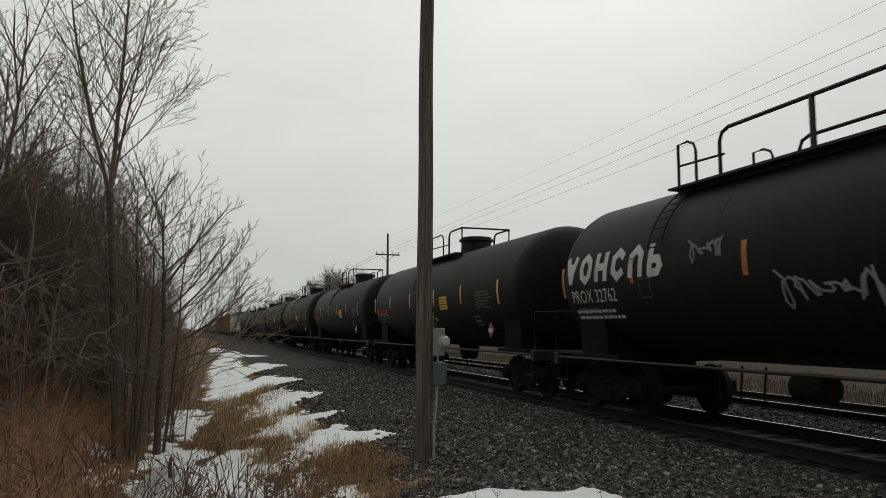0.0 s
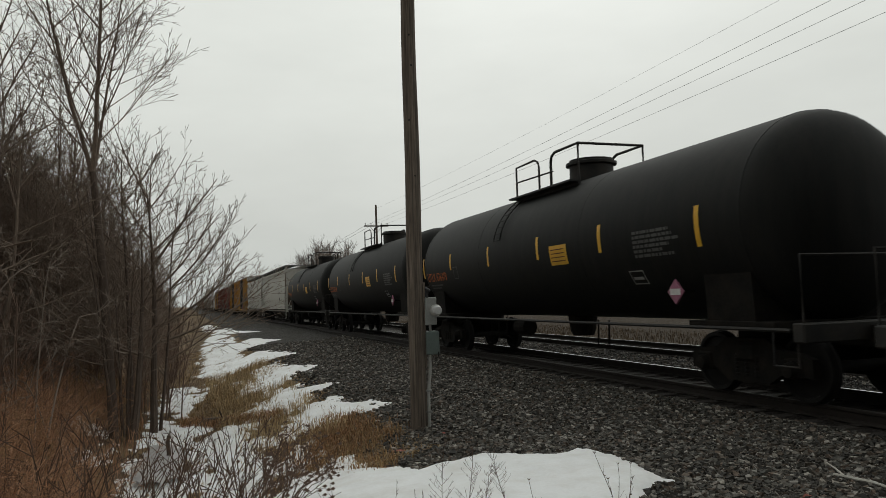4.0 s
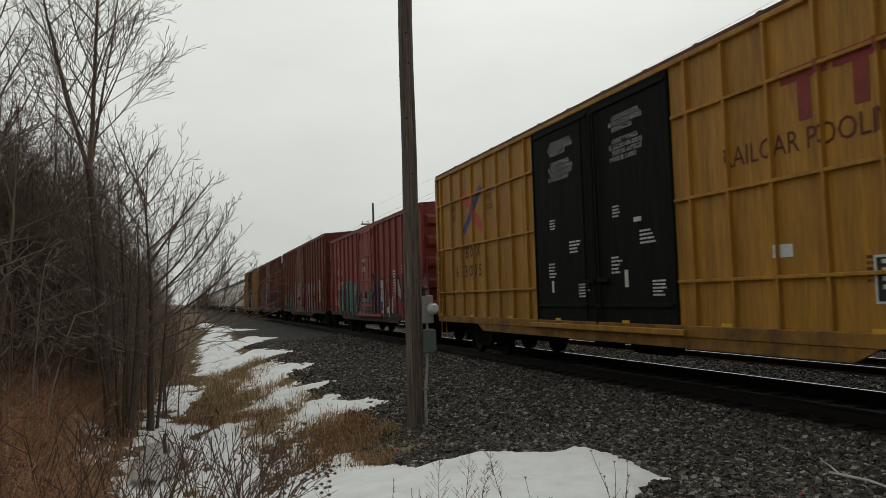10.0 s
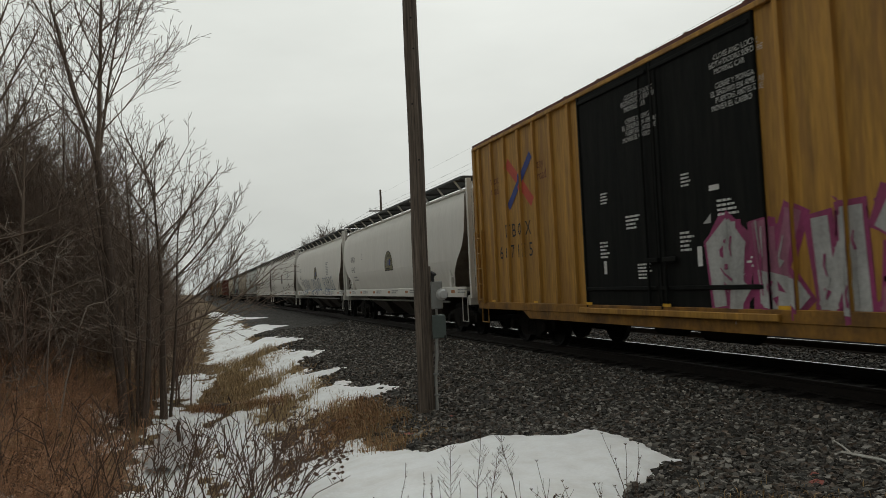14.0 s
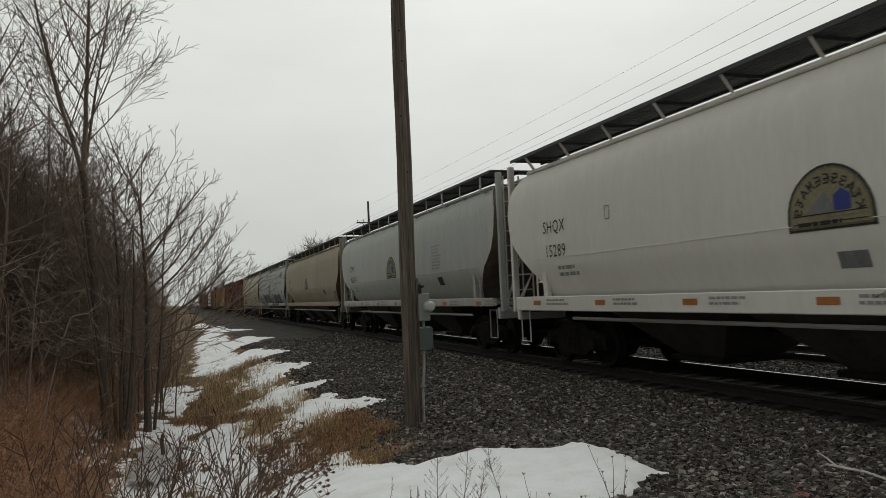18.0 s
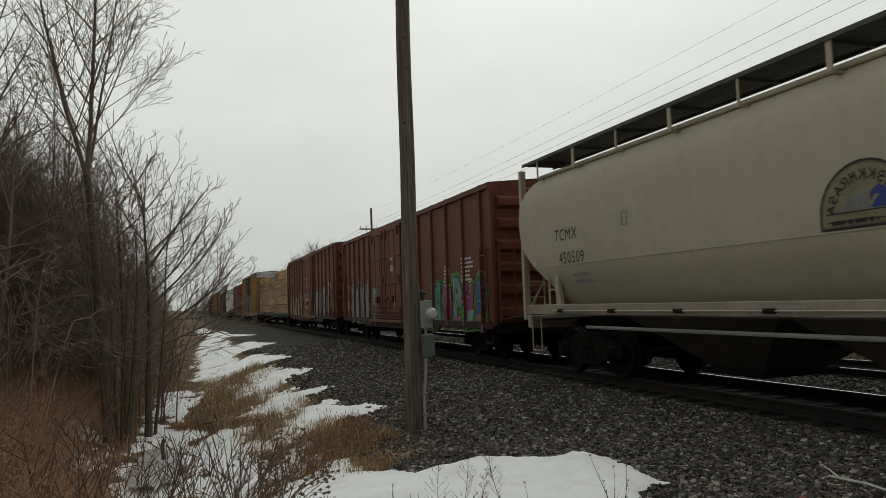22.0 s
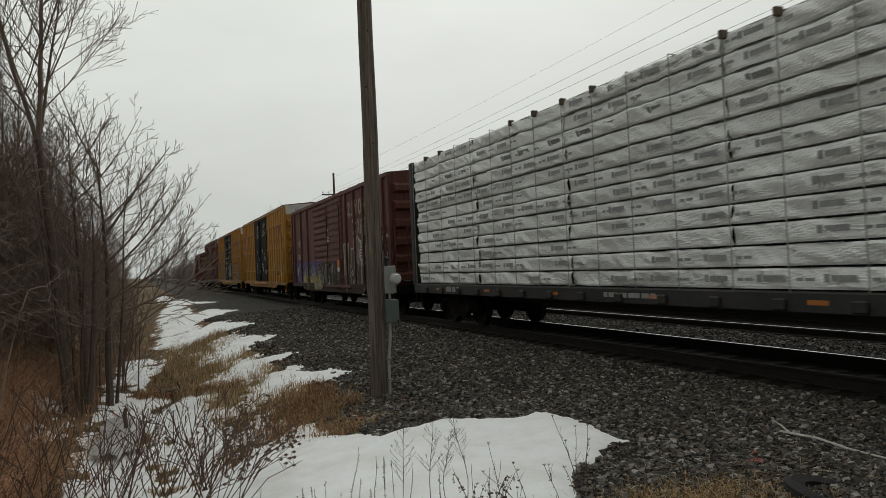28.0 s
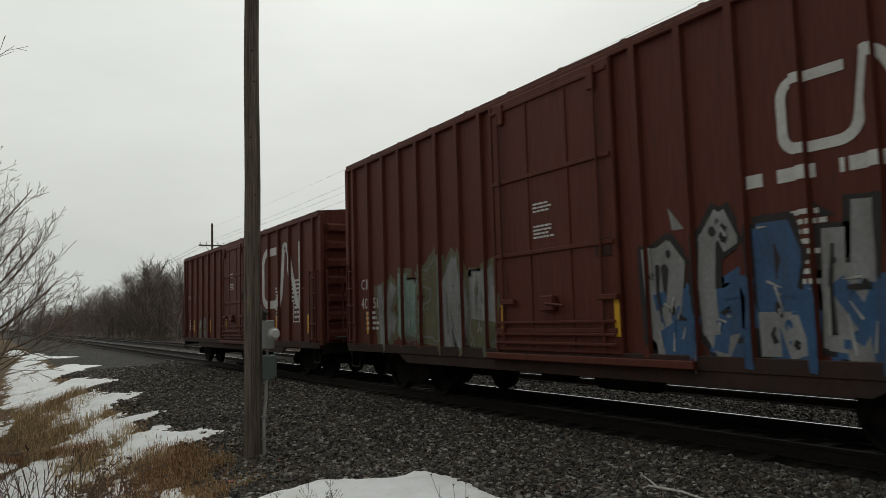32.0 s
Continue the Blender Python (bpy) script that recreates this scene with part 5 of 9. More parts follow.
    part("underframe", ug, under_steel, car, "grimy steel centre sill and crossbearers")
    part("brake_cylinder", Geo().lathe([(0.05, 0.5), (0.2, 0.52), (0.2, 1.1), (0.05, 1.15)], "y", 12, (-0.8, 0, 0.66)), under_steel, car)
    part("air_reservoir", Geo().lathe([(0.05, -1.3), (0.22, -1.25), (0.22, -0.2), (0.05, -0.15)], "y", 12, (-0.8, 0, 0.64)), under_steel, car)
    add_running_gear(car, coupled, hl - spec.get("bogie", 2.1))
    rl = [(y - rw, y + rw, depth) for y in ribs] + [(d0, d1, dep)]
    if spec.get("louvre"):
        rl = [r for r in rl if not (spec["louvre"][0] - 0.1 < r[0] < spec["louvre"][1] + 0.1)] + [(*spec["louvre"], 0.062)]
    side = Side([(0, hw), (6, hw)], rl)
    spec["art"](car, side, hl, H)
    return car


def slogan_art(marks, num, pieces=(), faded=False):
    """Lettering of the yellow pool boxcars."""
    def art(car, side, hl, H):
        y, zc = hl - 2.8, 3.86
        decal(side, car, "crossed_ribbon_logo", stroke([(y + 0.62, zc + 0.5), (y - 0.04, zc - 0.02), (y - 0.6, zc - 0.5)], 0.25), red_paint, 0.007, "crossed red and blue ribbon emblem")
        decal(side, car, "crossed_ribbon_logo", stroke([(y - 0.62, zc + 0.5), (y, zc), (y + 0.62, zc - 0.5)], 0.2), blue_paint, 0.009, "crossed red and blue ribbon emblem")
        for txt, yy, z in (("next", hl - 1.15, 4.0), ("load", hl - 1.15, 3.74), ("any", hl - 3.75, 4.02), ("road", hl - 3.75, 3.76)):
            decal(side, car, "slogan", text_polys(txt, 0.3, yy, z, 0.8), brown_paint)
        decal(side, car, "reporting_mark", text_polys(marks, 0.46, hl - 1.9, 2.6, 0.95, 1.35), black_paint, label="black painted reporting marks")
        decal(side, car, "car_number", text_polys(num, 0.46, hl - 1.45, 2.1, 0.98, 1.5), black_paint, label="black painted car number")
        f = hl - 12.5
        logo = [bar(f - 1.15, 4.15, 0.74, 0.18), bar(f - 1.42, 3.64, 0.2, 0.51), bar(f - 1.97, 4.15, 0.74, 0.18), bar(f - 2.24, 3.64, 0.2, 0.51)]
        logo += stroke([(f - 2.85, 4.28), (f - 3.5, 3.68)], 0.2) + stroke([(f - 3.5, 4.28), (f - 2.85, 3.68)], 0.2)
        if not faded:
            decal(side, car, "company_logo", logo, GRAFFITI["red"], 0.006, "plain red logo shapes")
        if not faded:
            decal(side, car, "slogan", text_polys("RAILCAR POOLING EXPERTS", 0.4, hl - 12.5, 3.27, 0.88), brown_paint, label="maroon painted slogan")
        decal(side, car, "data_stencil", bars(-hl + 3.2, 1.9, 0.6, 5, 0.035, 3), brown_paint)
        decal(side, car, "white_sticker", [bar(hl - 13.4, 1.95, 0.3, 0.17)], white_paint, 0.008)
        decal(side, car, "notice_plate", [bar(-hl + 3.1, 1.35, 0.75, 0.55)], black_paint, 0.008)
        decal(side, car, "notice_plate_frame", bar_frame(-hl + 3.1, 1.35, 0.75, 0.55, 0.03) + bars(-hl + 3.0, 1.85, 0.55, 4, 0.05, 6), white_paint, 0.01)
        decal(side, car, "yellow_plate", [bar(-hl + 1.75, 1.35, 0.6, 0.32)], reflect_yellow, 0.008)
        decal(side, car, "yellow_plate_lines", bars(-hl + 1.68, 1.62, 0.46, 3, 0.035, 2), black_paint, 0.011)
        for yy in (1.2, -1.2):
            lines = ("CLOSE AND LOCK", "BOTH DOORS BEFORE", "MOVING CAR", "", "CIERRE Y PONGA", "EL SEGURO EN AMBAS", "PUERTAS ANTES DE", "MOVER EL CARRO")
            for k, txt in enumerate(lines):
                if txt:
                    decal(side, car, "door_lettering", text_polys(txt, 0.12, (hl - 7.3 if yy > 0 else hl - 9.66) - (0.1 if k % 2 == 0 else 0.0), 4.62 - k * 0.105, 0.84), white_paint)
            decal(side, car, "door_stencil", bars(yy + 0.6, 2.2, 0.35, 5, 0.035, 15 + int(yy)) + bars(yy - 0.3, 2.6, 0.45, 4, 0.035, 19 + int(yy)) + bars(yy - 0.6, 1.75, 0.4, 5, 0.03, 25 + int(yy)) + bars(yy + 0.5, 3.1, 0.3, 4, 0.03, 29 + int(yy)), white_paint)
        decal(side, car, "door_patch", [bar(1.7, 1.6, 0.1, 0.24), bar(-1.0, 1.65, 0.11, 0.3), bar(-1.35, 2.75, 0.22, 0.08)], white_paint, 0.008)
        for yy in np.arange(-hl + 0.7, hl, 2.45):
            decal(side, car, "reflector", [bar(yy, 1.03, 0.22, 0.05)], reflect_yellow, 0.05)
        for p in pieces:
            p(car, side, hl, H)
    return art


def ttx(rear_y, coupled, num, pieces=(), paint=None, faded=False, label=None):
    return boxcar(rear_y, coupled, dict(
        label=label or "tall yellow boxcar with black double doors and maroon slogan", height=5.2, paint=paint or ttx_yellow, roof=oxide_d, door=(-2.42, 2.42), leaves=2, door_paint=door_black, door_label="black plug door with white stencils",
        ribs=7 if faded else 8, rib_w=0.04 if faded else 0.022, rib_depth=0.06, belts=() if faded else (4.27, 2.96, 1.7), white_top=True, end_ribs=5, door_ribs=2, door_depth=0.05, gap=2.1, art=slogan_art("TBOX", num, pieces, faded)))


def logo_worm(y, z, w, h, t):
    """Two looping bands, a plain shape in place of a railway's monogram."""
    def round_off(path, r):
        out = [path[0]]
        for a, b, c in zip(path, path[1:], path[2:]):
            u, v = Vector(a) - Vector(b), Vector(c) - Vector(b)
            k = min(r, 0.48 * u.length, 0.48 * v.length)
            s, e = Vector(b) + u.normalized() * k, Vector(b) + v.normalized() * k
            out += [tuple(s * (1 - q) ** 2 + Vector(b) * 2 * q * (1 - q) + e * q * q) for q in np.linspace(0, 1, 8)]
        return out + [path[-1]]
    pts = round_off([(y - 0.42 * w, z + h), (y, z + h), (y, z), (y - 0.5 * w, z), (y - 0.58 * w, z + h + 0.1), (y - 0.68 * w, z + h), (y - 0.9 * w, z), (y - w, z), (y - w, z + h)], 0.14 * w)
    return stroke(pts, t)


def plain_art(marks=(), worm=None, web=False, pieces=(), big_blocks=None, mark_mat=None, posts_stencil=True, door_text=None, plate=None):
    def art(car, side, hl, H):
        m = mark_mat or white_paint
        for txt, yy, z, size in marks:
            decal(side, car, "reporting_mark", text_polys(txt, size, hl - yy, z, 0.95, 1.15), m, label="white painted reporting marks")
        if posts_stencil:
            decal(side, car, "data_stencil", bars(hl - 0.9, 1.75, 0.8, 4, 0.06, 31) + bars(-hl + 3.6, 2.6, 0.5, 10, 0.055, 32) + bars(-hl + 2.2, 2.75, 0.9, 6, 0.06, 33), m)
            decal(side, car, "inspection_frame", bar_frame(-hl + 2.1, 1.55, 0.7, 0.55, 0.035) + bars(-hl + 2.0, 2.0, 0.5, 3, 0.07, 35), m)
            if door_text:
                for k, txt in enumerate(("CLOSE AND LOCK", "BOTH DOORS BEFORE", "MOVING CAR")):
                    decal(side, car, "door_lettering", text_polys(txt, 0.13, hl - door_text[0], door_text[1] - k * 0.14, 0.84), m)
            else:
                decal(side, car, "door_stencil", bars(0.35, 3.3, 0.5, 3, 0.03, 36) + bars(0.35, 2.95, 0.5, 4, 0.03, 37), m)
            for yy in np.arange(-hl + 1.0, hl, 2.6):
                decal(side, car, "reflector", [bar(yy, 1.25, 0.1, 0.5)], reflect_yellow, 0.01, "thin yellow reflector strip")
        if worm:
            yy, z, w, h = worm
            decal(side, car, "company_logo", logo_worm(yy, z, w, h, 0.115 if h < 1 else 0.24), white_paint, 0.007, "white looping railway logo shape")
        if web:
            yy, z = web
            for k, w_ in ((0, 0.22), (0.4, 0.44), (1.1, 0.05), (1.2, 0.44), (1.7, 0.05), (1.9, 0.4)):
                decal(side, car, "web_address", [bar(yy - k, z, w_, 0.15)], white_paint)
        if big_blocks:
            for yy, z, w, h, n in big_blocks:
                decal(side, car, "company_name", block_letters(yy, z, w, h, n, 0.13), GRAFFITI["tan"], 0.007, "pale company name shapes")
        if plate:
            decal(side, car, "orange_notice", [bar(hl - plate[0], plate[1] - 0.28, 0.32, 0.28)], orange_paint, 0.03, "bright orange notice sheet")
            decal(side, car, "notice_foot", [bar(hl - plate[0], plate[1] - 0.44, 0.32, 0.155)], white_paint, 0.03)
        for p in pieces:
            p(car, side, hl, H)
    return art


def piece(seed, y0, z0, w, h, fills, outline="black", halo=None, letters=5, thick=0.3, word=""):
    return lambda car, side, hl, H: graffiti(side, car, seed, hl - y0, z0, w, h, fills, outline, halo, letters, thick, word=word)


def scrawl(seed, y0, z0, w, h, col="white", width=0.05, loops=6):
    return lambda car, side, hl, H: tag_scrawl(side, car, seed, hl - y0, z0, w, h, col, width, loops)


def signature(seed, y0, z0, w, h, col="black", width=0.035, n=4):
    return lambda car, side, hl, H: pen_tag(side, car, seed, hl - y0, z0, w, h, col, width, n)


# -- covered hoppers --
def hopper(rear_y, coupled, spec):
    body = coupled - 1.05
    car = start_car("covered_hopper", spec["label"], "hopper wagon", rear_y, body, coupled, "freight train wagons")
    hl = body / 2
    paint = spec["paint"]
    flat = spec.get("flat", False)
    table = ([(1.42, 1.2), (1.7, 1.36), (2.0, 1.5), (2.22, 1.572)] if spec.get("sill_low") else [(1.42, 1.35), (1.7, 1.45), (2.0, 1.535), (2.22, 1.575)]) + [(2.6, 1.585), (3.0, 1.58), (3.35, 1.57), (3.65, 1.545), (3.9, 1.49), (4.1, 1.385), (4.24, 1.23), (4.33, 0.95)] if not flat else [(1.42, 1.41), (1.6, 1.455), (1.9, 1.505), (2.3, 1.54), (2.8, 1.556), (3.3, 1.55), (3.7, 1.53), (4.0, 1.5), (4.3, 1.46)]
    inset = [(1.42, 1.54), (1.79, 1.14), (2.19, 0.63), (2.4, 0.34), (2.61, 0.1), (2.85, -0.05), (3.14, -0.13), (3.5, -0.15), (3.7, -0.12), (3.9, 0.02), (4.08, 0.2), (4.2, 0.4), (4.36, 0.6)] if not flat else [(1.42, 0.9), (2.1, 0.65), (2.9, 0.1), (3.2, 0.06), (4.3, 0.06)]
    zs = [z for z, _ in table]
    zz = sorted(set(zs + [1.6, 1.85, 2.0, 2.22, 2.3, 2.45, 2.7, 2.95, 3.2, 3.4, 3.6, 3.78, 3.95] if not flat else zs + [2.0, 2.6, 2.95, 3.2]))
    g = Geo()
    ring = [(-lerp_table(table, z), z) for z in zz] + [(lerp_table(table, z), z) for z in zz[::-1]]
    k = len(ring)
    ends = []
    for e in (-1, 1):
        ends.append([(x, e * (hl - lerp_table(inset, z)), z) for x, z in ring])
    g.add(ends[0] + ends[1], [(i, i + k, (i + 1) % k + k, (i + 1) % k) for i in range(k)])
    part("body", g, paint, car, spec.get("body_label", "smooth rounded steel hopper body"), True)
    for e, pts in zip((-1, 1), ends):
        pe = Geo()
        m = len(zz)
        pe.add(pts, [((i, i + 1, k - 2 - i, k - 1 - i) if e > 0 else (k - 1 - i, k - 2 - i, i + 1, i)) for i in range(m - 1)])
        part("slope_sheet", pe, slope_dark, car, "dark sloping end sheet with dirt patches")
        if flat:
            y0, y1 = sorted((e * (hl - 0.07), e * (hl - 0.03)))
            part("end_wall", Geo().box(-1.44, 1.44, y0, y1, 2.75, 4.28, 0.01), paint, car, "pale upper end wall")
            for kx in (-0.75, 0.0, 0.75):
                part("end_stiffener", Geo().box(kx - 0.05, kx + 0.05, min(y0, y1 + e * 0.06), max(y1, y0 + e * 0.06), 1.3, 4.2, 0.01), paint, car)
        # end frame: posts, ladder, platform
        y = e * (hl - 0.12) if flat else e * (hl + 0.2)
        for s in (-1, 1):
            part("end_post", Geo().box(s * 1.42 - 0.07, s * 1.42 + 0.07, y - 0.06, y + 0.06, 1.1, 4.5, 0.015), paint, car)
            part("end_brace", Geo().tube([(s * 1.3, y, 1.4), (s * 0.75, y - e * 0.2, 2.6), (s * 0.75, y - e * 0.1, 4.1)], 0.045, 4), paint, car)
            part("stirrup", stirrup(s * 1.47, e * (hl - 0.35), 0.45, 1.15), paint, car, "steel foot stirrup")
        if flat:
            part("end_ladder", ladder_geo(-1.45, y - e * 0.02, y - e * 0.46, 1.15, 4.25, 0.36, 0.016, 0.04), paint, car, "tall grey rung ladder")
        else:
            part("end_ladder", ladder_geo(0, -1.34, -0.92, 1.15, 4.4, 0.36, 0.016, -0.04 * e, axis="x"), paint, car, "tall grey rung ladder", at=(0, y + e * 0.05, 0))
        part("hand_rail", ladder_geo(-1.45, e * (hl - 1.07), e * (hl - 1.42), 1.2, 2.3 if not flat else 2.6, 0.45, 0.016, 0.05), paint, car)
        part("end_platform", Geo().box(-1.45, 1.45, e * (hl - 0.35) - 0.32, e * (hl - 0.35) + 0.32, 1.1, 1.15, 0.01), walk_grate, car)
        part("end_sill", Geo().box(-1.48, 1.48, e * hl - 0.07, e * hl + 0.07, 0.92, 1.2, 0.02), paint, car)
        part("end_gusset", Geo().add([(-1.5, e * (hl - 1.55), 1.42), (-1.5, e * (hl - 1.35), 1.42), (-1.53, e * (hl - 1.35), 2.05), (-1.53, e * (hl - 1.5), 2.05), (-1.42, e * (hl - 1.55), 1.42), (-1.42, e * (hl - 1.35), 1.42), (-1.45, e * (hl - 1.35), 2.05), (-1.45, e * (hl - 1.5), 2.05)],
                                       [(0, 1, 2, 3), (7, 6, 5, 4), (0, 3, 7, 4), (1, 5, 6, 2), (3, 2, 6, 7), (0, 4, 5, 1)]), paint, car)
    if not flat:
        for s in (-1, 1):
            part("weld_seam", Geo().tube([(s * 1.575, -hl + 1.1, 2.23), (s * 1.575, hl - 1.1, 2.23)], 0.009, 5), paint, car)
    # roof, hatches, running boards
    part("roof", Geo().prism([(-table[-1][1] + 0.01, 4.29), (table[-1][1] - 0.01, 4.29), (0.5, 4.43), (-0.5, 4.43)], -hl + 0.4, hl - 0.4), paint, car)
    for i in range(4):
        yy = -hl + body * (i + 0.5) / 4
        part("trough_hatch", Geo().box(-0.35, 0.35, yy - body / 8 + 0.15, yy + body / 8 - 0.15, 4.41, 4.52, 0.03), paint, car, "long roof hatch cover")
    for s in (-1, 1):
        gb = Geo()
        for k in range(9):                                      # grating bars
            xa = 0.72 + 0.0885 * k
            gb.box(min(s * xa, s * (xa + 0.074)), max(s * xa, s * (xa + 0.074)), -hl + 0.05, hl - 0.05, 4.56, 4.585)
        board = tagged(part("running_board", gb, walk_grate, car, "dark steel grating walkway along the roof edge"), kind="stuff")
        part("inner_rail", Geo().box(s * 0.73 - 0.02, s * 0.73 + 0.02, -hl + 0.05, hl - 0.05, 4.52, 4.558), walk_grate, board)
        part("outer_rail", Geo().box(s * 1.525 - 0.012, s * 1.525 + 0.012, -hl + 0.05, hl - 0.05, 4.535, 4.6), walk_grate, board)
        arm = Geo().box(min(s * 0.74, s * 1.5), max(s * 0.74, s * 1.5), -0.02, 0.02, 4.515, 4.556).mesh("walkway_arm", walk_grate)
        foot = 4.26 if flat else 4.16
        posts = [Geo().box(min(s * 1.49, s * 1.512), max(s * 1.49, s * 1.512), -w_, w_, foot, 4.59).box(min(s * (1.45 if flat else 1.3), s * 1.5), max(s * (1.45 if flat else 1.3), s * 1.5), -w_, w_, foot - 0.02, foot + 0.01).mesh("walkway_post", paint) for w_ in ((0.042, 0.042) if flat else (0.042, 0.02))]
        if spec.get("raked"):
            posts = [Geo().tube([(s * 1.24, 0, 4.22), (s * 1.5, 0, 4.56)], 0.034, 4).mesh("walkway_post", paint)] * 2
        n = int(body / 1.45)
        for i in range(n):
            yy = -hl + 0.75 + i * (body - 1.5) / (n - 1)
            part("walkway_post", posts[i % 2], None, car, at=(0, yy, 0))
            part("walkway_arm", arm, None, board, at=(0, yy, 0))
        if flat:
            part("eave", Geo().box(s * 1.5 - 0.07, s * 1.5 + 0.07, -hl + 0.05, hl - 0.05, 4.12, 4.28, 0.02), hop_eave, car, "clean pale eave moulding")
        else:
            part("top_chord", Geo().box(s * 1.265 - 0.07, s * 1.265 + 0.07, -hl + 0.45, hl - 0.45, 4.2, 4.275, 0.02), paint, car)
    for e in (-1, 1):
        part("end_walkway", Geo().box(-1.5, 1.5, e * (hl - 0.25) - 0.25, e * (hl - 0.25) + 0.25, 4.57, 4.6), walk_grate, car)
    # sill
    for s in (-1, 1):
        part("side_sill", Geo().box(s * 1.53 - 0.05, s * 1.53 + 0.05, -hl + 0.1, hl - 0.1, spec.get("sill_low", 1.14), 1.44, 0.012), spec.get("sill", sill_white), car, "pale side sill with small stencils")
        part("brake_pipe", Geo().tube([(s * 1.3, -hl + 2.2, 0.98), (s * 1.3, hl - 2.2, 0.98)], 0.035, 6), under_steel if spec.get("dark_pipe") else conduit_grey, car)
    if spec.get("sill_pipe"):
        line = part("air_line", Geo().tube([(-1.61, -hl + 1.4, 1.315), (-1.61, hl - 1.4, 1.315)], 0.014, 6), paint, car, "thin pale pipe clamped along the sill")
        clamp = Geo().box(-1.635, -1.575, -0.11, 0.11, 1.28, 1.345, 0.012).mesh("pipe_clamp", under_steel)
        for i in range(9):
            part("pipe_clamp", clamp, None, line, at=(0, -hl + 1.7 + i * (body - 3.4) / 8, 0))
    part("centre_sill", Geo().box(-0.3, 0.3, -hl - 0.2, hl + 0.2, 0.78, 1.15), under_steel, car)
    for i in range(3):
        yy = (i - 1) * body * 0.2
        hg = Geo()
        a, b = body * 0.095, body * 0.03
        hg.add([(-1.42, yy - a, 1.2), (1.42, yy - a, 1.2), (1.42, yy + a, 1.2), (-1.42, yy + a, 1.2), (-0.6, yy - b, 0.36), (0.6, yy - b, 0.36), (0.6, yy + b, 0.36), (-0.6, yy + b, 0.36)],
               [(0, 4, 5, 1), (1, 5, 6, 2), (2, 6, 7, 3), (3, 7, 4, 0), (4, 7, 6, 5), (0, 1, 2, 3)])
        chute = part("discharge_chute", hg, chute_steel, car, "grimy tapered discharge chute")
        part("outlet_gate", Geo().box(-0.75, 0.75, yy - b - 0.15, yy + b + 0.15, 0.28, 0.37, 0.02), under_steel, chute)
    add_running_gear(car, coupled, hl - 1.75)
    side = Side([(1.0, 1.585), (1.44, 1.585), (1.4401, table[0][1])] + table[1:])
    sill = Side([(0, 1.582), (6, 1.582)])
    rnd = random.Random(spec["seed"])
    for i in range(7):
        yy = hl - 1.0 - i * (body - 2.2) / 6
        if not (spec.get("sill_pipe") or spec.get("plain_sill")):
            decal(sill, car, "reflector", [bar(yy, 1.26, 0.34, 0.095)], reflect_orange, 0.004, "orange reflector strip")
        decal(sill, car, "sill_stencil", bars(yy - 0.6, 1.38, 1.0, 2, 0.04, rnd.randrange(99)), grey_paint, 0.004)
    for txt, yy, z, size in spec.get("marks", ()):
        decal(side, car, "reporting_mark", text_polys(txt, size, hl - yy, z, 0.9, 1.1), black_paint, label="black painted reporting marks")
    decal(side, car, "data_stencil", bars(hl - 2.1, 2.05, 0.9, 2, 0.07, 41), grey_paint)
    decal(side, car, "data_frame", bar_frame(hl - 4.0, 2.8, 0.17, 0.25, 0.022), grey_paint)
    decal(side, car, "data_stencil", bars(-hl + 4.6, 3.05, 0.9, 8, 0.05, 42), grey_paint)
    decal(side, car, "inspection_plate", [bar(-hl + 4.3, 1.85, 0.42, 0.24)], black_paint)
    if spec.get("emblem"):
        y, z = hl - spec["emblem"] - 0.6, spec.get("emblem_z", 2.16)
        worn = spec.get("plain_emblem")

        def arch(r, drop):
            q = [(y + r * math.cos(k), z + 0.14 + r * math.sin(k)) for k in np.linspace(0, math.pi, 17)] + [(y - r, z + drop), (y + r, z + drop)]
            return [[(y, z + 0.14), u, v] for u, v in zip(q, q[1:] + q[:1])]
        ink = black_paint if not worn else grey_paint
        decal(side, car, "arched_emblem", arch(0.63, -0.01), ink, 0.006, "arched company emblem in black, olive and cream")
        decal(side, car, "emblem_border", arch(0.6, 0.02), GRAFFITI["olive"], 0.0075)
        decal(side, car, "emblem_field", arch(0.575, 0.045), emblem_cream if not worn else GRAFFITI["olive"], 0.009)
        marks = []
        for k in np.linspace(0.2, 2.94, 11):                    # worn letters along the arch
            ca, sa = math.cos(k), math.sin(k)
            for st in rnd.choice(FORMS):
                marks += stroke([(y + (0.4 + 0.11 * v) * ca - 0.09 * (0.5 - u) * sa, z + 0.14 + (0.4 + 0.11 * v) * sa + 0.09 * (0.5 - u) * ca) for u, v in st], 0.02)
        marks += bars(y + 0.46, z + 0.1, 0.92, 1, 0.05, 8)
        decal(side, car, "emblem_lettering", marks + [bar(y + 0.53, z + 0.175, 1.06, 0.014), bar(y + 0.53, z + 0.075, 1.06, 0.012)], ink if not worn else GRAFFITI["olive"], 0.0125)
        decal(side, car, "emblem_picture", [[(y + 0.34, z + 0.2), (y - 0.1, z + 0.2), (y + 0.04, z + 0.45)]], GRAFFITI["grey"], 0.0125)
        decal(side, car, "emblem_picture", [bar(y - 0.08, z + 0.2, 0.24, 0.18), [(y - 0.08, z + 0.38), (y - 0.32, z + 0.38), (y - 0.2, z + 0.46)]], blue_paint, 0.0125)
    if spec.get("patch"):
        decal(side, car, "paint_patch", [bar(hl - spec["patch"], 1.68, 0.42, 0.2)], GRAFFITI["grey"], 0.006, "dark grey painted-out patch")
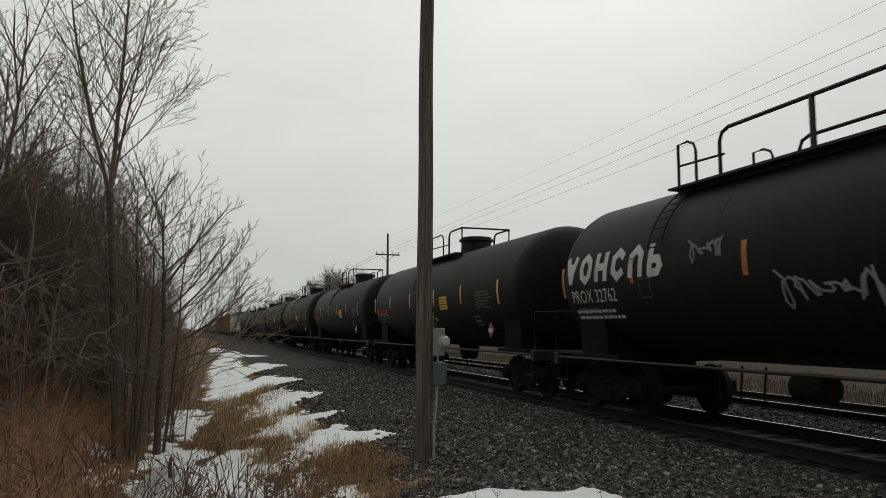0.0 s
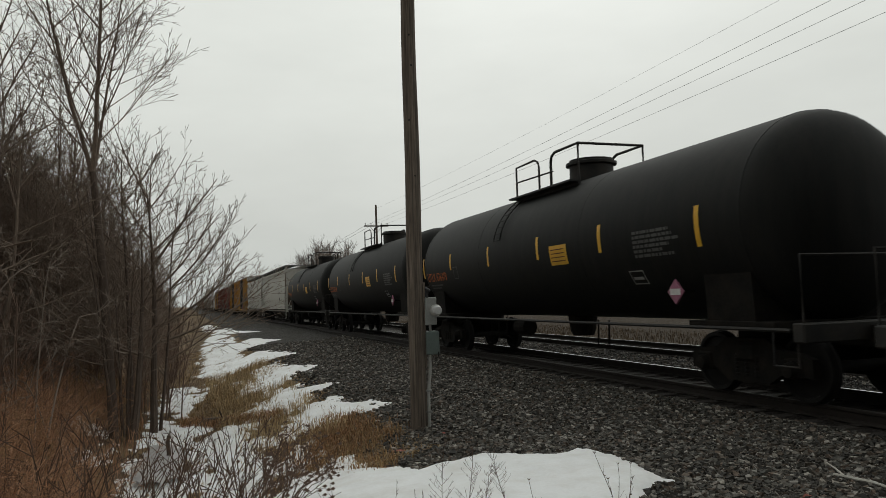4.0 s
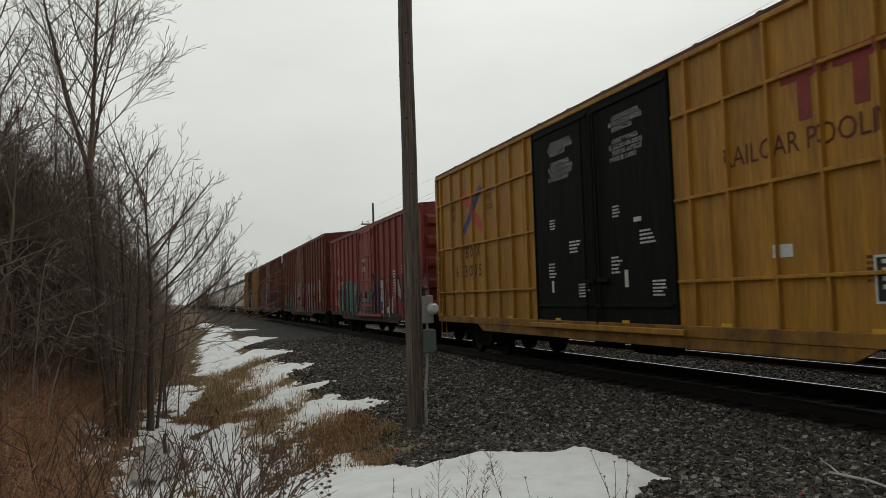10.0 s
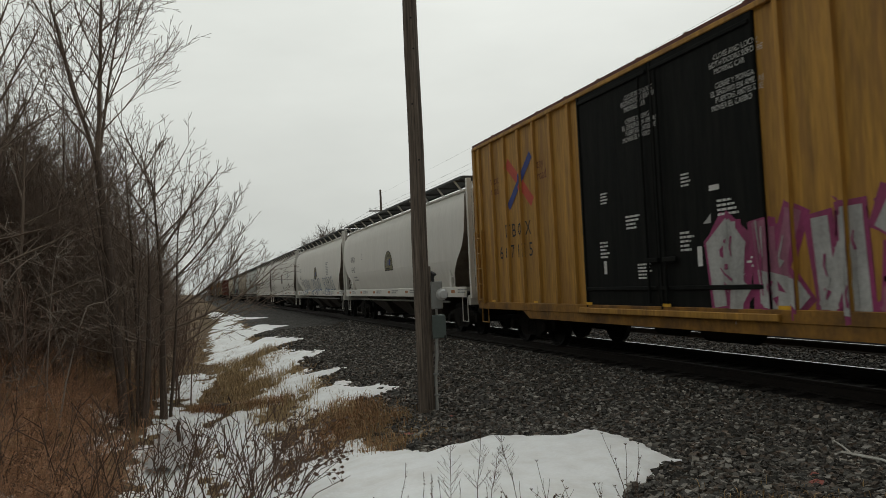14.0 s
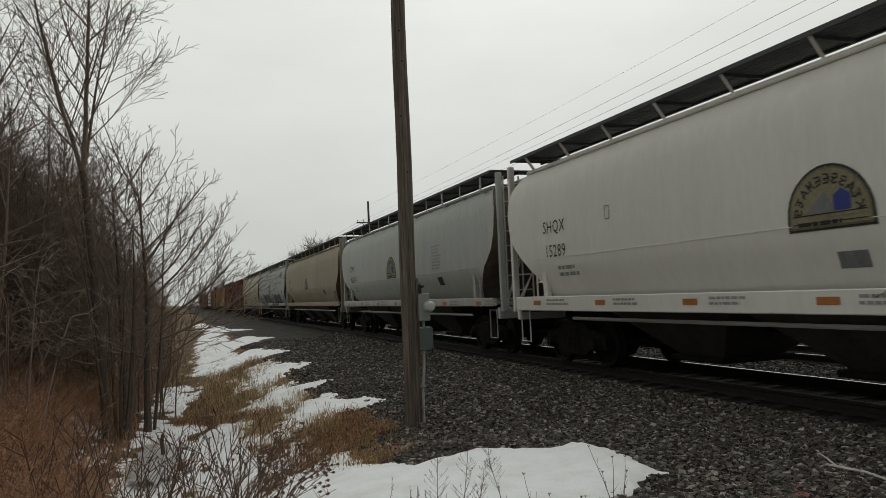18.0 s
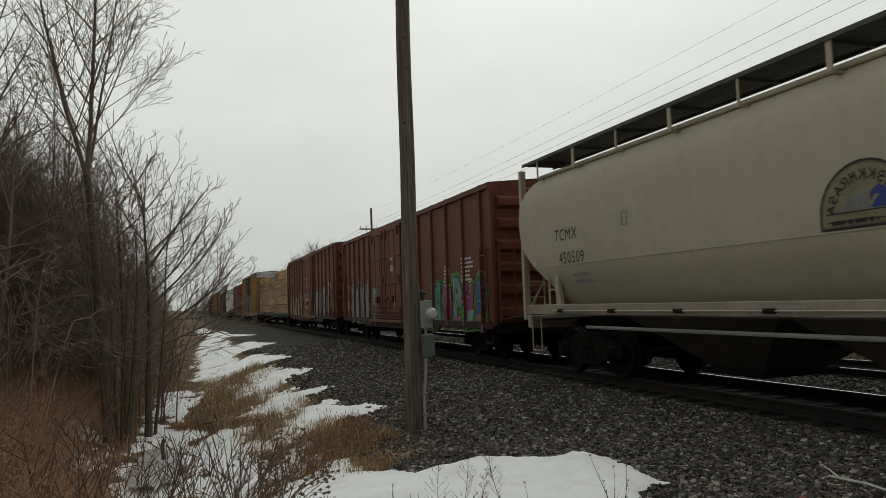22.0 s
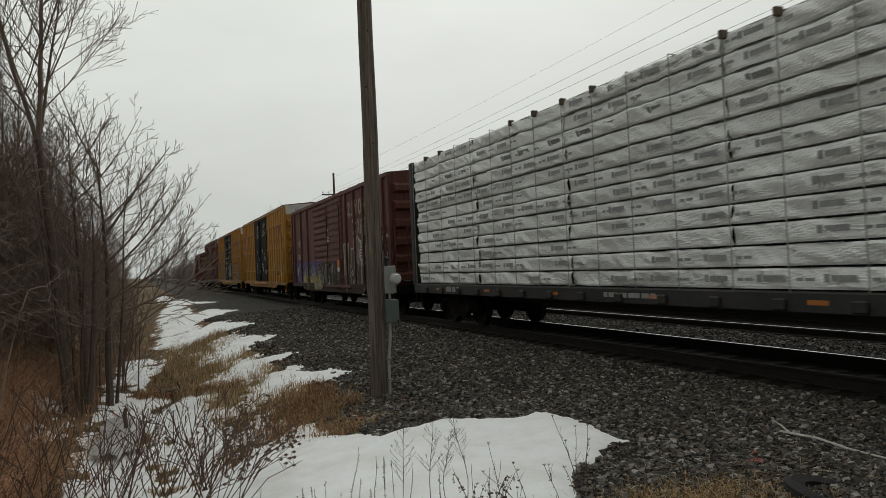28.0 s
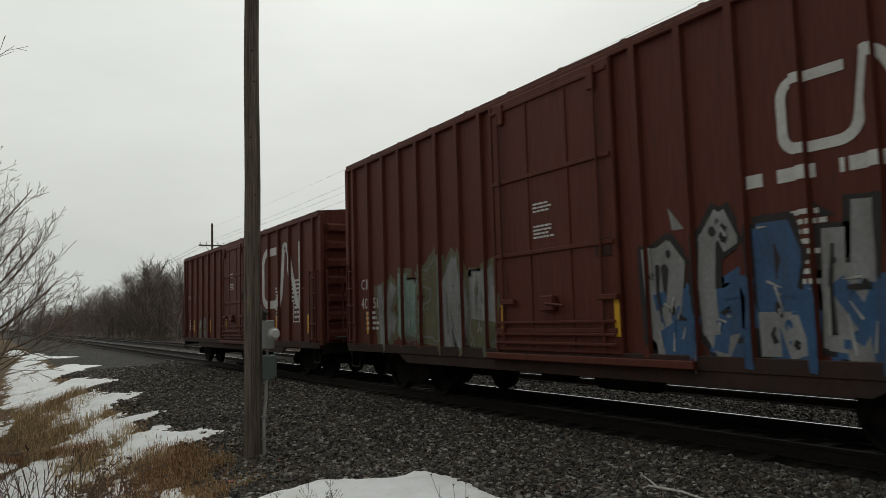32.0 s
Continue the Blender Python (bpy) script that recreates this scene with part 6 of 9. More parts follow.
    if spec.get("rust_top"):
        for k in range(5):
            cy, cz, rr = hl - spec["rust_top"] - 0.55 * k, 3.7 + 0.05 * (k % 2), rnd.uniform(0.06, 0.16)
            blot = [(cy + 1.5 * rr * rnd.uniform(0.6, 1.3) * math.cos(q), cz + rr * rnd.uniform(0.5, 1.3) * math.sin(q)) for q in np.linspace(0, 5.8, 13)]
            decal(side, car, "rust_stain", [[(cy, cz), u, v] for u, v in zip(blot, blot[1:] + blot[:1])], slope_rust, 0.005, "rusty stain near the roof")
    if spec.get("corner_name"):
        decal(side, car, "company_name", block_letters(-hl + 2.6, 3.45, 1.35, 0.36, 4), black_paint, 0.006, "black slanted company name shapes")
    if spec.get("rust"):
        for i in range(11):
            decal(side, car, "rust_stain", [bar(hl - 0.9 - i * 1.62, 1.46, 0.1, 0.2), bar(hl - 0.91 - i * 1.62, 1.66, 0.08, 0.28)], reflect_orange if i == 0 else slope_rust, 0.005, "short rusty run below a weld")
        decal(side, car, "dark_plate", [bar(hl - 6.1, 2.9, 0.2, 0.5)], slope_dark, 0.005)
    if spec.get("beads"):
        for z in (3.72, 3.84, 3.96, 4.06):
            part("side_bead", Geo().tube([(-lerp_table(table, z) - 0.012, -hl + 0.3, z), (-lerp_table(table, z) - 0.012, hl - 0.3, z)], 0.018, 5), paint, car)
    for p in spec.get("pieces", ()):
        p(car, side, hl, 4.3)
    return car


# -- centre-beam flat wagons with lumber --
def centerbeam(rear_y, coupled, spec):
    body = coupled - 1.5
    car = start_car("centerbeam_flatcar", spec["label"], "flat wagon", rear_y, body, coupled, "freight train wagons")
    hl, paint = body / 2, spec["paint"]
    part("deck", Geo().box(-1.45, 1.45, -hl, hl, 0.98, 1.08, 0.015), paint, car, "steel deck of the flatcar")
    for s in (-1, 1):
        part("side_sill", Geo().box(s * 1.42 - 0.05, s * 1.42 + 0.05, -hl, hl, 0.82, 1.07, 0.012), beam_shaded if paint is beam_green else paint, car)
        bm_ = Geo().box(s * 1.46 - 0.06, s * 1.46 + 0.06, -0.1, 0.1, 0.84, 0.99, 0.02).mesh("winch", paint)
        for i in range(18):
            part("winch", bm_, None, car, at=(0, -hl + 1.0 + i * (body - 2) / 17, 0))
    part("centre_sill", Geo().box(-0.32, 0.32, -hl - 0.3, hl + 0.3, 0.6, 0.98), paint, car)
    ug = Geo()
    for i in range(12):
        yy = -hl + 1.5 + i * (body - 3) / 11
        ug.add([(-1.4, yy - 0.05, 0.97), (1.4, yy - 0.05, 0.97), (0.3, yy - 0.05, 0.7), (-0.3, yy - 0.05, 0.7), (-1.4, yy + 0.05, 0.97), (1.4, yy + 0.05, 0.97), (0.3, yy + 0.05, 0.7), (-0.3, yy + 0.05, 0.7)],
               [(3, 2, 1, 0), (4, 5, 6, 7), (0, 1, 5, 4), (2, 3, 7, 6), (1, 2, 6, 5), (3, 0, 4, 7)])
    part("crossbearers", ug, paint, car)
    top = 4.35
    beam = part("centre_beam_top", Geo().box(-0.3, 0.3, -hl + 0.3, hl - 0.3, top, top + 0.14, 0.02), beam_shaded, car, "longitudinal top chord of the beam")
    pm = Geo().box(-0.09, 0.09, -0.12, 0.12, 1.05, top).mesh("beam_post", beam_shaded)
    for i in range(15):
        part("beam_post", pm, None, car, at=(0, -hl + 0.9 + i * (body - 1.8) / 14, 0))
    for e in (-1, 1):
        y = e * (hl - 0.12)
        bh = part("bulkhead", Geo().box(-1.45, 1.45, y - 0.06, y + 0.06, 1.05, 4.55, 0.02), paint, car, "tall ribbed end bulkhead")
        rm = Geo().box(-1.4, 1.4, -0.08, 0.08, -0.05, 0.05, 0.015).mesh("bulkhead_rib", paint)
        for i in range(5):
            part("bulkhead_rib", rm, None, bh, at=(0, e * (hl + 0.02), 1.3 + i * 0.72))
        for s in (-1, 1):
            part("bulkhead_post", Geo().box(s * 1.4 - 0.06, s * 1.4 + 0.06, e * (hl + 0.02) - 0.12, e * (hl + 0.02) + 0.12, 1.05, 4.6, 0.02), paint, bh)
            part("stirrup", stirrup(s * 1.45, e * (hl - 0.3), 0.45, 0.9), paint, car)
    add_running_gear(car, coupled, hl - 2.2)
    side = Side([(0, 1.47), (6, 1.47)])
    decal(side, car, "reporting_mark", bars(hl - 2.4, 1.02, 1.2, 1, 0.13, 51) + bars(1.0, 1.0, 1.4, 1, 0.08, 52), grey_paint, 0.004)
    for yy in np.arange(-hl + 1.3, hl, 3.0):
        decal(side, car, "reflector", [bar(yy, 0.92, 0.3, 0.06)], reflect_orange, 0.004)
    # load
    rnd = random.Random(spec["seed"])
    rows, packs, zl = spec["rows"], spec["packs"], 1.09
    ph = (spec["top"] - zl) / rows
    load = new("lumber_load")
    load.parent = car
    tagged(load, spec["load_label"])
    lens = spec.get("lengths") or [(body - 0.7) / packs] * packs
    starts = [sum(lens[:k]) for k in range(packs)]
    short = spec.get("short", {})                           # packs of which only the front part is there

    def span(r, k):
        """Middle and length of a pack along the wagon."""
        ln_ = short.get((r, k), lens[k])
        return hl - 0.35 - starts[k] - lens[k] + ln_ / 2, ln_

    def pack_mesh(s, seed, ln):
        """One pack; wrapped packs have a wrinkled, bulging outer face."""
        x0, x1 = (-1.42, -0.14) if s < 0 else (0.14, 1.42)
        if not spec["wrapped"]:
            return Geo().box(x0, x1, -ln / 2 + 0.008, ln / 2 - 0.008, 0.032, ph - 0.004, 0.006).mesh("lumber_pack", spec["mat"])
        g, z0, z1 = Geo(), 0.014, ph - 0.016
        nu, nv = 80, 8
        xo = x0 if s < 0 else x1
        for j in range(nv + 1):
            for i in range(nu + 1):
                y, z = -ln / 2 + 0.012 + (ln - 0.024) * i / nu, z0 + (z1 - z0) * j / nv
                edge = 0.022 if j in (0, nv) else 0.0
                w = 0.045 * noise.noise((y * 0.8 + z * 2.0, z * 4.0 - y * 0.9, seed * 3.1)) + 0.05 * noise.noise((y * 1.0 + z * 1.5, z * 5.0 - y * 3.2, seed * 5.7)) + 0.022 * noise.noise((y * 1.6 + z * 2.5, z * 10.0 - y * 7.5, seed * 2.3))
                g.v.append((xo + s * (w - edge), y, z))
        k = nu + 1
        for j in range(nv):
            for i in range(nu):
                f = (j * k + i, j * k + i + 1, (j + 1) * k + i + 1, (j + 1) * k + i)
                g.f.append(f if s > 0 else f[::-1])
        xi = x1 if s < 0 else x0
        o = len(g.v)
        g.v += [(xi, -ln / 2 + 0.012, z0), (xi, ln / 2 - 0.012, z0), (xi, ln / 2 - 0.012, z1), (xi, -ln / 2 + 0.012, z1)]
        q = [0, nu, nv * k + nu, nv * k]
        for a_, b_ in ((0, 1), (1, 2), (2, 3), (3, 0)):
            g.f.append((q[a_], q[b_], o + b_, o + a_))
        g.f.append((o, o + 1, o + 2, o + 3))
        g.mi = [0] * len(g.f)
        return g.mesh("lumber_pack", spec["mat"])
    meshes = {}
    for r in range(rows):
        for k in range(packs):
            if (r, k) in spec.get("missing", ()):
                continue
            yc, ln = span(r, k)
            out = rnd.uniform(-0.03, 0.02) + (0.05 if r >= 8 else 0.0) if spec["wrapped"] else rnd.uniform(-0.012, 0.012)
            for s in (-1, 1):
                v = rnd.randrange(7) if spec["wrapped"] and s < 0 else 0
                if (s, v, ln) not in meshes:
                    meshes[s, v, ln] = pack_mesh(s, v + (0 if s < 0 else 9), ln)
                part("lumber_pack", meshes[s, v, ln], None, load, at=(s * out, yc + rnd.uniform(-0.02, 0.02), zl + r * ph))
    if not spec["wrapped"]:
        bearer = Geo().box(-1.4, -0.2, -0.04, 0.04, 0.002, 0.03).mesh("bearer", sticker_wood)
        band = Geo().box(-1.447, -1.436, -0.006, 0.006, 0.034, ph - 0.006).mesh("steel_band", strap_dark)
        for r in range(rows):
            for k in range(packs):
                if spec.get("missing") and (r, k) in spec["missing"]:
                    continue
                yc, ln = span(r, k)
                for u in (-0.4, -0.15, 0.15, 0.4):
                    part("bearer", bearer, None, load, at=(0, yc + u * ln, zl + r * ph))
                for u in (-0.42, -0.24, 0.0, 0.22, 0.44):
                    part("steel_band", band, None, load, at=(0, yc + u * ln + rnd.uniform(-0.03, 0.03), zl + r * ph))
        boards = Geo()
        for r in range(rows):
            for k in range(packs):
                if spec.get("missing") and (r, k) in spec["missing"]:
                    continue
                yc, ln = span(r, k)
                for q in range(1, 17):                      # layers show as broken dark lines
                    z = zl + r * ph + 0.032 + q * (ph - 0.036) / 17 + rnd.uniform(-0.006, 0.006)
                    y = yc - ln / 2 + 0.03
                    while y < yc + ln / 2 - 0.1:
                        run = min(rnd.uniform(0.8, 3.4), yc + ln / 2 - 0.03 - y)
                        if rnd.random() < 0.72:
                            t_ = rnd.uniform(0.0007, 0.0022)
                            boards.box(-1.43 - rnd.uniform(0, 0.012), -1.41, y, y + run, z - t_, z + t_)
                        y += run
        tagged(part("board_gap", boards, bearer_gap, load), "dark gaps between the stacked boards", kind="stuff")
        for k in range(packs):
            for r in range(rows):
                if spec.get("missing") and (r, k) in spec["missing"]:
                    continue
                y = span(r, k)[0] + span(r, k)[1] / 2 - 0.1 + rnd.uniform(-0.05, 0.05)
                part("paper_label", Geo().box(-1.446, -1.438, y - 0.24, y, zl + (r + 0.3) * ph, zl + (r + 0.5) * ph), white_paint, load, "small white paper label")
    else:
        ln = lens[0]
        side2 = Side([(0, 1.46), (3.86, 1.46), (3.861, 1.5), (6, 1.5)])
        pr = []
        for r in range(rows):
            for k in range(packs * 4):
                y = hl - 0.6 - k * ln / 4 - rnd.uniform(0, 0.25)
                if rnd.random() < 0.45:
                    continue
                pr += [bar(y, zl + (r + 0.34) * ph, 0.08, 0.1), bar(y - 0.1, zl + (r + 0.38) * ph, 0.34, 0.075), bar(y - 0.62, zl + (r + 0.4) * ph, 0.1, 0.04), bar(y - 0.75, zl + (r + 0.4) * ph, 0.14, 0.04)]
        decal(side2, car, "wrap_print", pr, wrap_ink, 0.012, "small grey printed marks on the wrap")
        for k in range(packs * 4 + 1):
            y = hl - 0.35 - k * ln / 4 + rnd.uniform(-0.05, 0.05)
            sg = Geo().box(-1.53, -1.52, y - 0.006, y + 0.006, 1.08, spec["top"] + 0.012).box(-1.52, -0.2, y - 0.01, y + 0.01, spec["top"] + 0.002, spec["top"] + 0.012)
            strap = part("tie_down_strap", sg, strap_grey, load, "thin grey tie-down strap")
            if rnd.random() < 0.4:
                part("corner_guard", Geo().box(-1.545, -1.42, y - 0.035, y + 0.035, spec["top"] - 0.09, spec["top"] + 0.03, 0.01), strap_dark, strap, "dark corner guard")
    return car

# ---- the utility pole with its meter ----
POLE_X, POLE_Y = 3.43, 11.26


def utility_pole():
    z0 = ground_z(POLE_X, POLE_Y)
    t = thing("utility_pole", "weathered brown wooden utility pole with grey electric boxes", "utility pole", at=(POLE_X, POLE_Y, z0 - 0.3))
    g = Geo()
    pts = [(0.008 * math.sin(i * 1.3) + 0.0015 * i, 0, i * 0.75) for i in range(15)]
    g.tube(pts, 0.135, 18, 0.105)
    part("pole_shaft", g, pole_wood, t, "tapered timber shaft with checks and stains", True)
    for i, (z, a) in enumerate(((6.1, 0.3), (6.6, 0.1), (5.2, -0.2), (4.3, 0.4))):
        part("drill_hole_plug", Geo().lathe([(0.001, -0.004), (0.016, -0.004), (0.016, 0.006), (0.001, 0.008)], "y", 8, (0.12 * math.sin(a) - 0.03, -0.118, z)), black_steel, t)
    bx = 0.2
    box = part("meter_box", Geo().box(bx - 0.08, bx + 0.11, -0.13, 0.05, 1.92, 2.36, 0.012), box_grey, t, "grey steel meter socket box")
    part("meter_glass", Geo().lathe([(0.001, -0.26), (0.06, -0.255), (0.078, -0.22), (0.08, -0.14), (0.086, -0.135), (0.086, -0.12)], "y", 20, (bx + 0.09, 0, 2.15)), glass_dull, box, "round glass electric meter", True)
    part("meter_ring", Geo().lathe([(0.08, -0.165), (0.095, -0.16), (0.095, -0.13), (0.08, -0.128)], "y", 20, (bx + 0.09, 0, 2.15)), conduit_grey, box)
    low = part("switch_box", Geo().box(bx - 0.08, bx + 0.13, -0.13, 0.05, 1.456, 1.825, 0.012), box_green, t, "dull green-grey disconnect switch box")
    part("box_lid", Geo().box(bx - 0.085, bx + 0.135, -0.145, -0.128, 1.465, 1.81, 0.006), box_green, low)
    part("box_hasp", Geo().box(bx + 0.1, bx + 0.12, -0.16, -0.14, 1.42, 1.5, 0.004), black_steel, low)
    part("service_head", Geo().tube([(0.16, -0.1, 2.34), (0.16, -0.1, 2.44), (0.15, -0.12, 2.5), (0.19, -0.16, 2.46)], 0.028, 8), cable_mat, t, "black weatherhead fitting")
    part("backing_board", Geo().box(0.1, 0.135, -0.1, 0.06, 1.25, 2.6, 0.005), pole_wood, t, "weathered grey backing board")
    part("nipple_pipe", Geo().tube([(bx + 0.02, -0.04, 1.8), (bx + 0.02, -0.04, 1.94)], 0.022, 8), conduit_grey, t)
    part("conduit", Geo().tube([(bx - 0.0, -0.05, 1.47), (bx + 0.0, -0.05, 1.34), (bx - 0.01, -0.06, 1.18), (bx - 0.05, -0.07, 0.85), (bx - 0.05, -0.07, 0.25)], 0.026, 10), conduit_grey, t, "pale grey plastic conduit", True)
    for z in (0.55, 0.88):
        part("conduit_strap", Geo().box(bx - 0.1, bx + 0.0, -0.1, -0.06, z, z + 0.03, 0.004), box_grey, t)
    return t


utility_pole()

# ---- far line of poles and wires ----
LINE_X = 16.8


def far_pole(y):
    z0 = ground_z(LINE_X, y)
    t = thing("telegraph_pole", "thin dark telegraph pole with a braced crossarm", "utility pole", at=(LINE_X, y, z0 - 0.4))
    h = 11.6
    part("pole_shaft", Geo().tube([(0, 0, 0), (0.02, 0, h / 2), (0, 0, h)], 0.15, 10, 0.09), pole_wood, t, smooth=True)
    arm = part("crossarm", Geo().box(-1.15, 1.15, -0.06, 0.06, h - 2.05, h - 1.93, 0.01), pole_wood, t)
    for s in (-1, 1):
        part("arm_brace", Geo().tube([(s * 0.65, 0.05, h - 1.98), (0, 0.1, h - 2.7)], 0.022, 5), pole_wood, t)
        for x in (1.05, 0.5):
            part("insulator", Geo().lathe([(0.02, h - 1.93), (0.02, h - 1.85), (0.05, h - 1.84), (0.055, h - 1.76), (0.03, h - 1.7)], "z", 8, (s * x, 0, 0)), glass_dull, arm)
    return t


far_pole(67.0)


def wire(name, x, z0, z1, y0=67.0, y1=-12.0, sag=0.45, r=0.014):
    pts = []
    for i in range(25):
        u = i / 24
        pts.append((x, y0 + (y1 - y0) * u, z0 + (z1 - z0) * u - sag * 4 * u * (1 - u)))
    return solid(name, Geo().tube(pts, r, 4), cable_mat, "thin dark overhead wire strung beside the tracks", "overhead wire", "wires of the pole line")


wire("overhead_wire", LINE_X - 1.05, 8.62, 9.7, r=0.006)
wire("overhead_wire", LINE_X - 0.5, 8.62, 9.45, r=0.006)
wire("overhead_wire", LINE_X + 0.5, 8.62, 9.3, r=0.006)
wire("overhead_wire", LINE_X, 10.2, 10.8, r=0.004)
for dx in (-1.05, -0.5):
    wire("overhead_wire", LINE_X + dx, 8.62, 8.4, 67, 150, 0.6, 0.012)

# ---- snow ----
SNOW = []
# hummock of matted grass that stands clear of snow on the slope of the ditch
HUMMOCK = [(3.3, 27.0), (2.7, 28.5), (1.65, 27.4), (0.75, 24.1), (0.15, 20.4), (-0.05, 18.2), (0.5, 17.9), (1.1, 16.3), (1.75, 15.9), (2.05, 17.6), (1.75, 19.3), (1.95, 22.6), (2.6, 23.6)]


def inside(poly, x, y):
    """Signed distance to a closed outline, positive inside."""
    best, odd = 1e9, False
    n = len(poly)
    for i in range(n):
        ax, ay = poly[i]
        bx, by = poly[(i + 1) % n]
        dx, dy = bx - ax, by - ay
        k = max(0.0, min(1.0, ((x - ax) * dx + (y - ay) * dy) / (dx * dx + dy * dy)))
        best = min(best, (x - ax - k * dx) ** 2 + (y - ay - k * dy) ** 2)
        if (ay > y) != (by > y) and x < (bx - ax) * (y - ay) / (by - ay) + ax:
            odd = not odd
    return math.sqrt(best) if odd else -math.sqrt(best)


def cover(patch, x, y):
    """How deep inside a patch of snow a spot lies; noise frays its edge and eats holes into it."""
    outline, rough, holes, box = patch
    if x < box[0] or x > box[1] or y < box[2] or y > box[3]:
        return -1.0
    d = inside(outline, x, y)
    if d < -0.6:
        return d
    d += rough * (noise.noise((x * 1.9, y * 1.4, 1.0)) + 0.7 * noise.noise((x * 5.3, y * 3.9, 4.0)) + 0.4 * noise.noise((x * 12.0, y * 9.0, 6.0)))
    if holes:
        d = min(d, -0.1 - inside(HUMMOCK, x, y) + 0.35 * noise.noise((x * 1.7, y * 0.9, 31.0)))
        d = min(d, 0.35 - holes + 0.75 * noise.noise((x * 1.0, y * 0.55, 11.0)) + 0.5 * noise.noise((x * 2.9, y * 1.7, 14.0)) + 0.25 * noise.noise((x * 8.0, y * 5.0, 16.0)))
    return d


def snow_patch(outline, step, thick, rough, label, holes=0.0):
    xs = [p[0] for p in outline]
    ys = [p[1] for p in outline]
    x0, x1, y0, y1 = min(xs) - 0.4, max(xs) + 0.4, min(ys) - 0.4, max(ys) + 0.4
    patch = (outline, rough, holes, (x0, x1, y0, y1))
    nx, ny = int((x1 - x0) / step) + 2, int((y1 - y0) / step) + 2
    field = {(i, j): cover(patch, x0 + i * step, y0 + j * step) for j in range(ny) for i in range(nx)}
    g = Geo()
    idx = {}

    def vert(i, j):
        if (i, j) not in idx:
            x, y, d = x0 + i * step, y0 + j * step, field[i, j]
            h = -0.03 if d < 0 else min(thick, 0.01 + d * 0.25) * (1 + 0.3 * noise.noise((x * 1.7, y * 1.7, 9.0)) + 0.22 * noise.noise((x * 5.1, y * 4.3, 2.0)))
            idx[i, j] = len(g.v)
            g.v.append((x, y, ground_z(x, y) + h))
        return idx[i, j]
    for j in range(ny - 1):
        for i in range(nx - 1):
            if max(field[i, j], field[i + 1, j], field[i, j + 1], field[i + 1, j + 1]) > 0:
                g.f.append((vert(i, j), vert(i + 1, j), vert(i + 1, j + 1), vert(i, j + 1)))
                g.mi.append(0)
    SNOW.append(patch)
    return solid("snow_patch", g, snow_mat, label, "snow", "snow patches beside the track", "stuff" if holes or rough > 0.3 else "", True)


snow_patch([(-0.3, 5.6), (0.3, 7.0), (0.8, 9.0), (1.33, 10.9), (1.72, 10.78), (2.05, 11.0), (2.33, 10.9), (2.26, 10.15), (2.37, 9.55), (2.53, 8.36), (2.82, 8.25), (3.2, 8.36), (3.5, 8.24), (4.1, 7.87), (4.5, 8.13), (4.5, 7.3), (4.44, 6.7), (4.42, 6.1), (4.0, 5.9), (3.58, 5.5), (3.3, 5.25), (2.95, 4.8), (2.7, 4.72), (2.0, 4.2), (0.4, 4.3)], 0.07, 0.07, 0.13, "large smooth patch of old white snow on the gravel")
snow_patch([(3.95, 14.6), (3.2, 13.6), (2.5, 13.3), (1.6, 13.0), (1.2, 13.4), (1.9, 14.6), (2.4, 16.0), (3.1, 16.3), (3.0, 15.0)], 0.07, 0.035, 0.55, "ragged tongue of snow on dead grass")
snow_patch([(3.55, 18.3), (2.5, 16.6), (1.5, 15.8), (1.0, 16.2), (1.4, 17.8), (1.9, 19.2), (2.6, 19.6), (2.9, 18.6)], 0.08, 0.035, 0.6, "ragged tongue of snow on dead grass")
snow_patch([(4.2, 23.9), (2.9, 21.2), (1.9, 20.3), (1.2, 21.0), (1.6, 23.5), (2.0, 25.6), (3.0, 26.4), (3.2, 24.6)], 0.1, 0.035, 0.65, "ragged tongue of snow on dead grass")
snow_patch([(4.3, 30.0), (3.0, 27.8), (1.6, 27.0), (1.0, 29.0), (1.4, 32.0), (3.2, 33.2)], 0.18, 0.06, 0.5, "thin drift of snow beside the gravel")
snow_patch([(4.5, 41.5), (3.0, 37.0), (1.6, 35.0), (0.9, 38.0), (2.2, 43.0), (3.8, 45.0)], 0.25, 0.06, 0.6, "thin drift of snow beside the gravel")
snow_patch([(4.6, 56.0), (3.6, 60.0), (2.9, 74.0), (2.4, 92.0), (1.7, 92.0), (2.0, 70.0), (2.9, 56.0)], 0.5, 0.06, 0.5, "long strip of snow beside the gravel")
snow_patch([(1.5, 9.9), (1.15, 8.9), (0.8, 7.8), (0.2, 6.4), (-0.5, 6.2), (-0.9, 7.6), (-1.1, 9.4), (-1.0, 12.5), (-0.9, 16.0), (-0.9, 20.0), (-0.6, 27.0), (1.6, 27.0), (2.4, 21.0), (2.2, 15.5), (1.9, 12.6)], 0.06, 0.03, 0.35, "broken snow lying in the ditch and on its slope", 0.17)
snow_patch([(1.0, 27.0), (0.4, 30.0), (0.8, 46.0), (1.6, 60.0), (2.8, 60.0), (2.6, 44.0), (2.2, 32.0)], 0.2, 0.04, 0.4, "broken snow along the ditch", 0.1)
snow_patch([(-1.5, 13.4), (-2.2, 13.8), (-3.0, 15.8), (-3.2, 18.0), (-2.0, 18.5), (-1.5, 16.5), (-1.2, 14.6)], 0.06, 0.03, 0.3, "broken snow between the stems on the bank", 0.34)
snow_patch([(-1.6, 8.6), (-2.6, 8.4), (-3.4, 9.4), (-2.6, 10.4), (-1.5, 9.8)], 0.07, 0.03, 0.4, "thin snow among the weeds", 0.25)
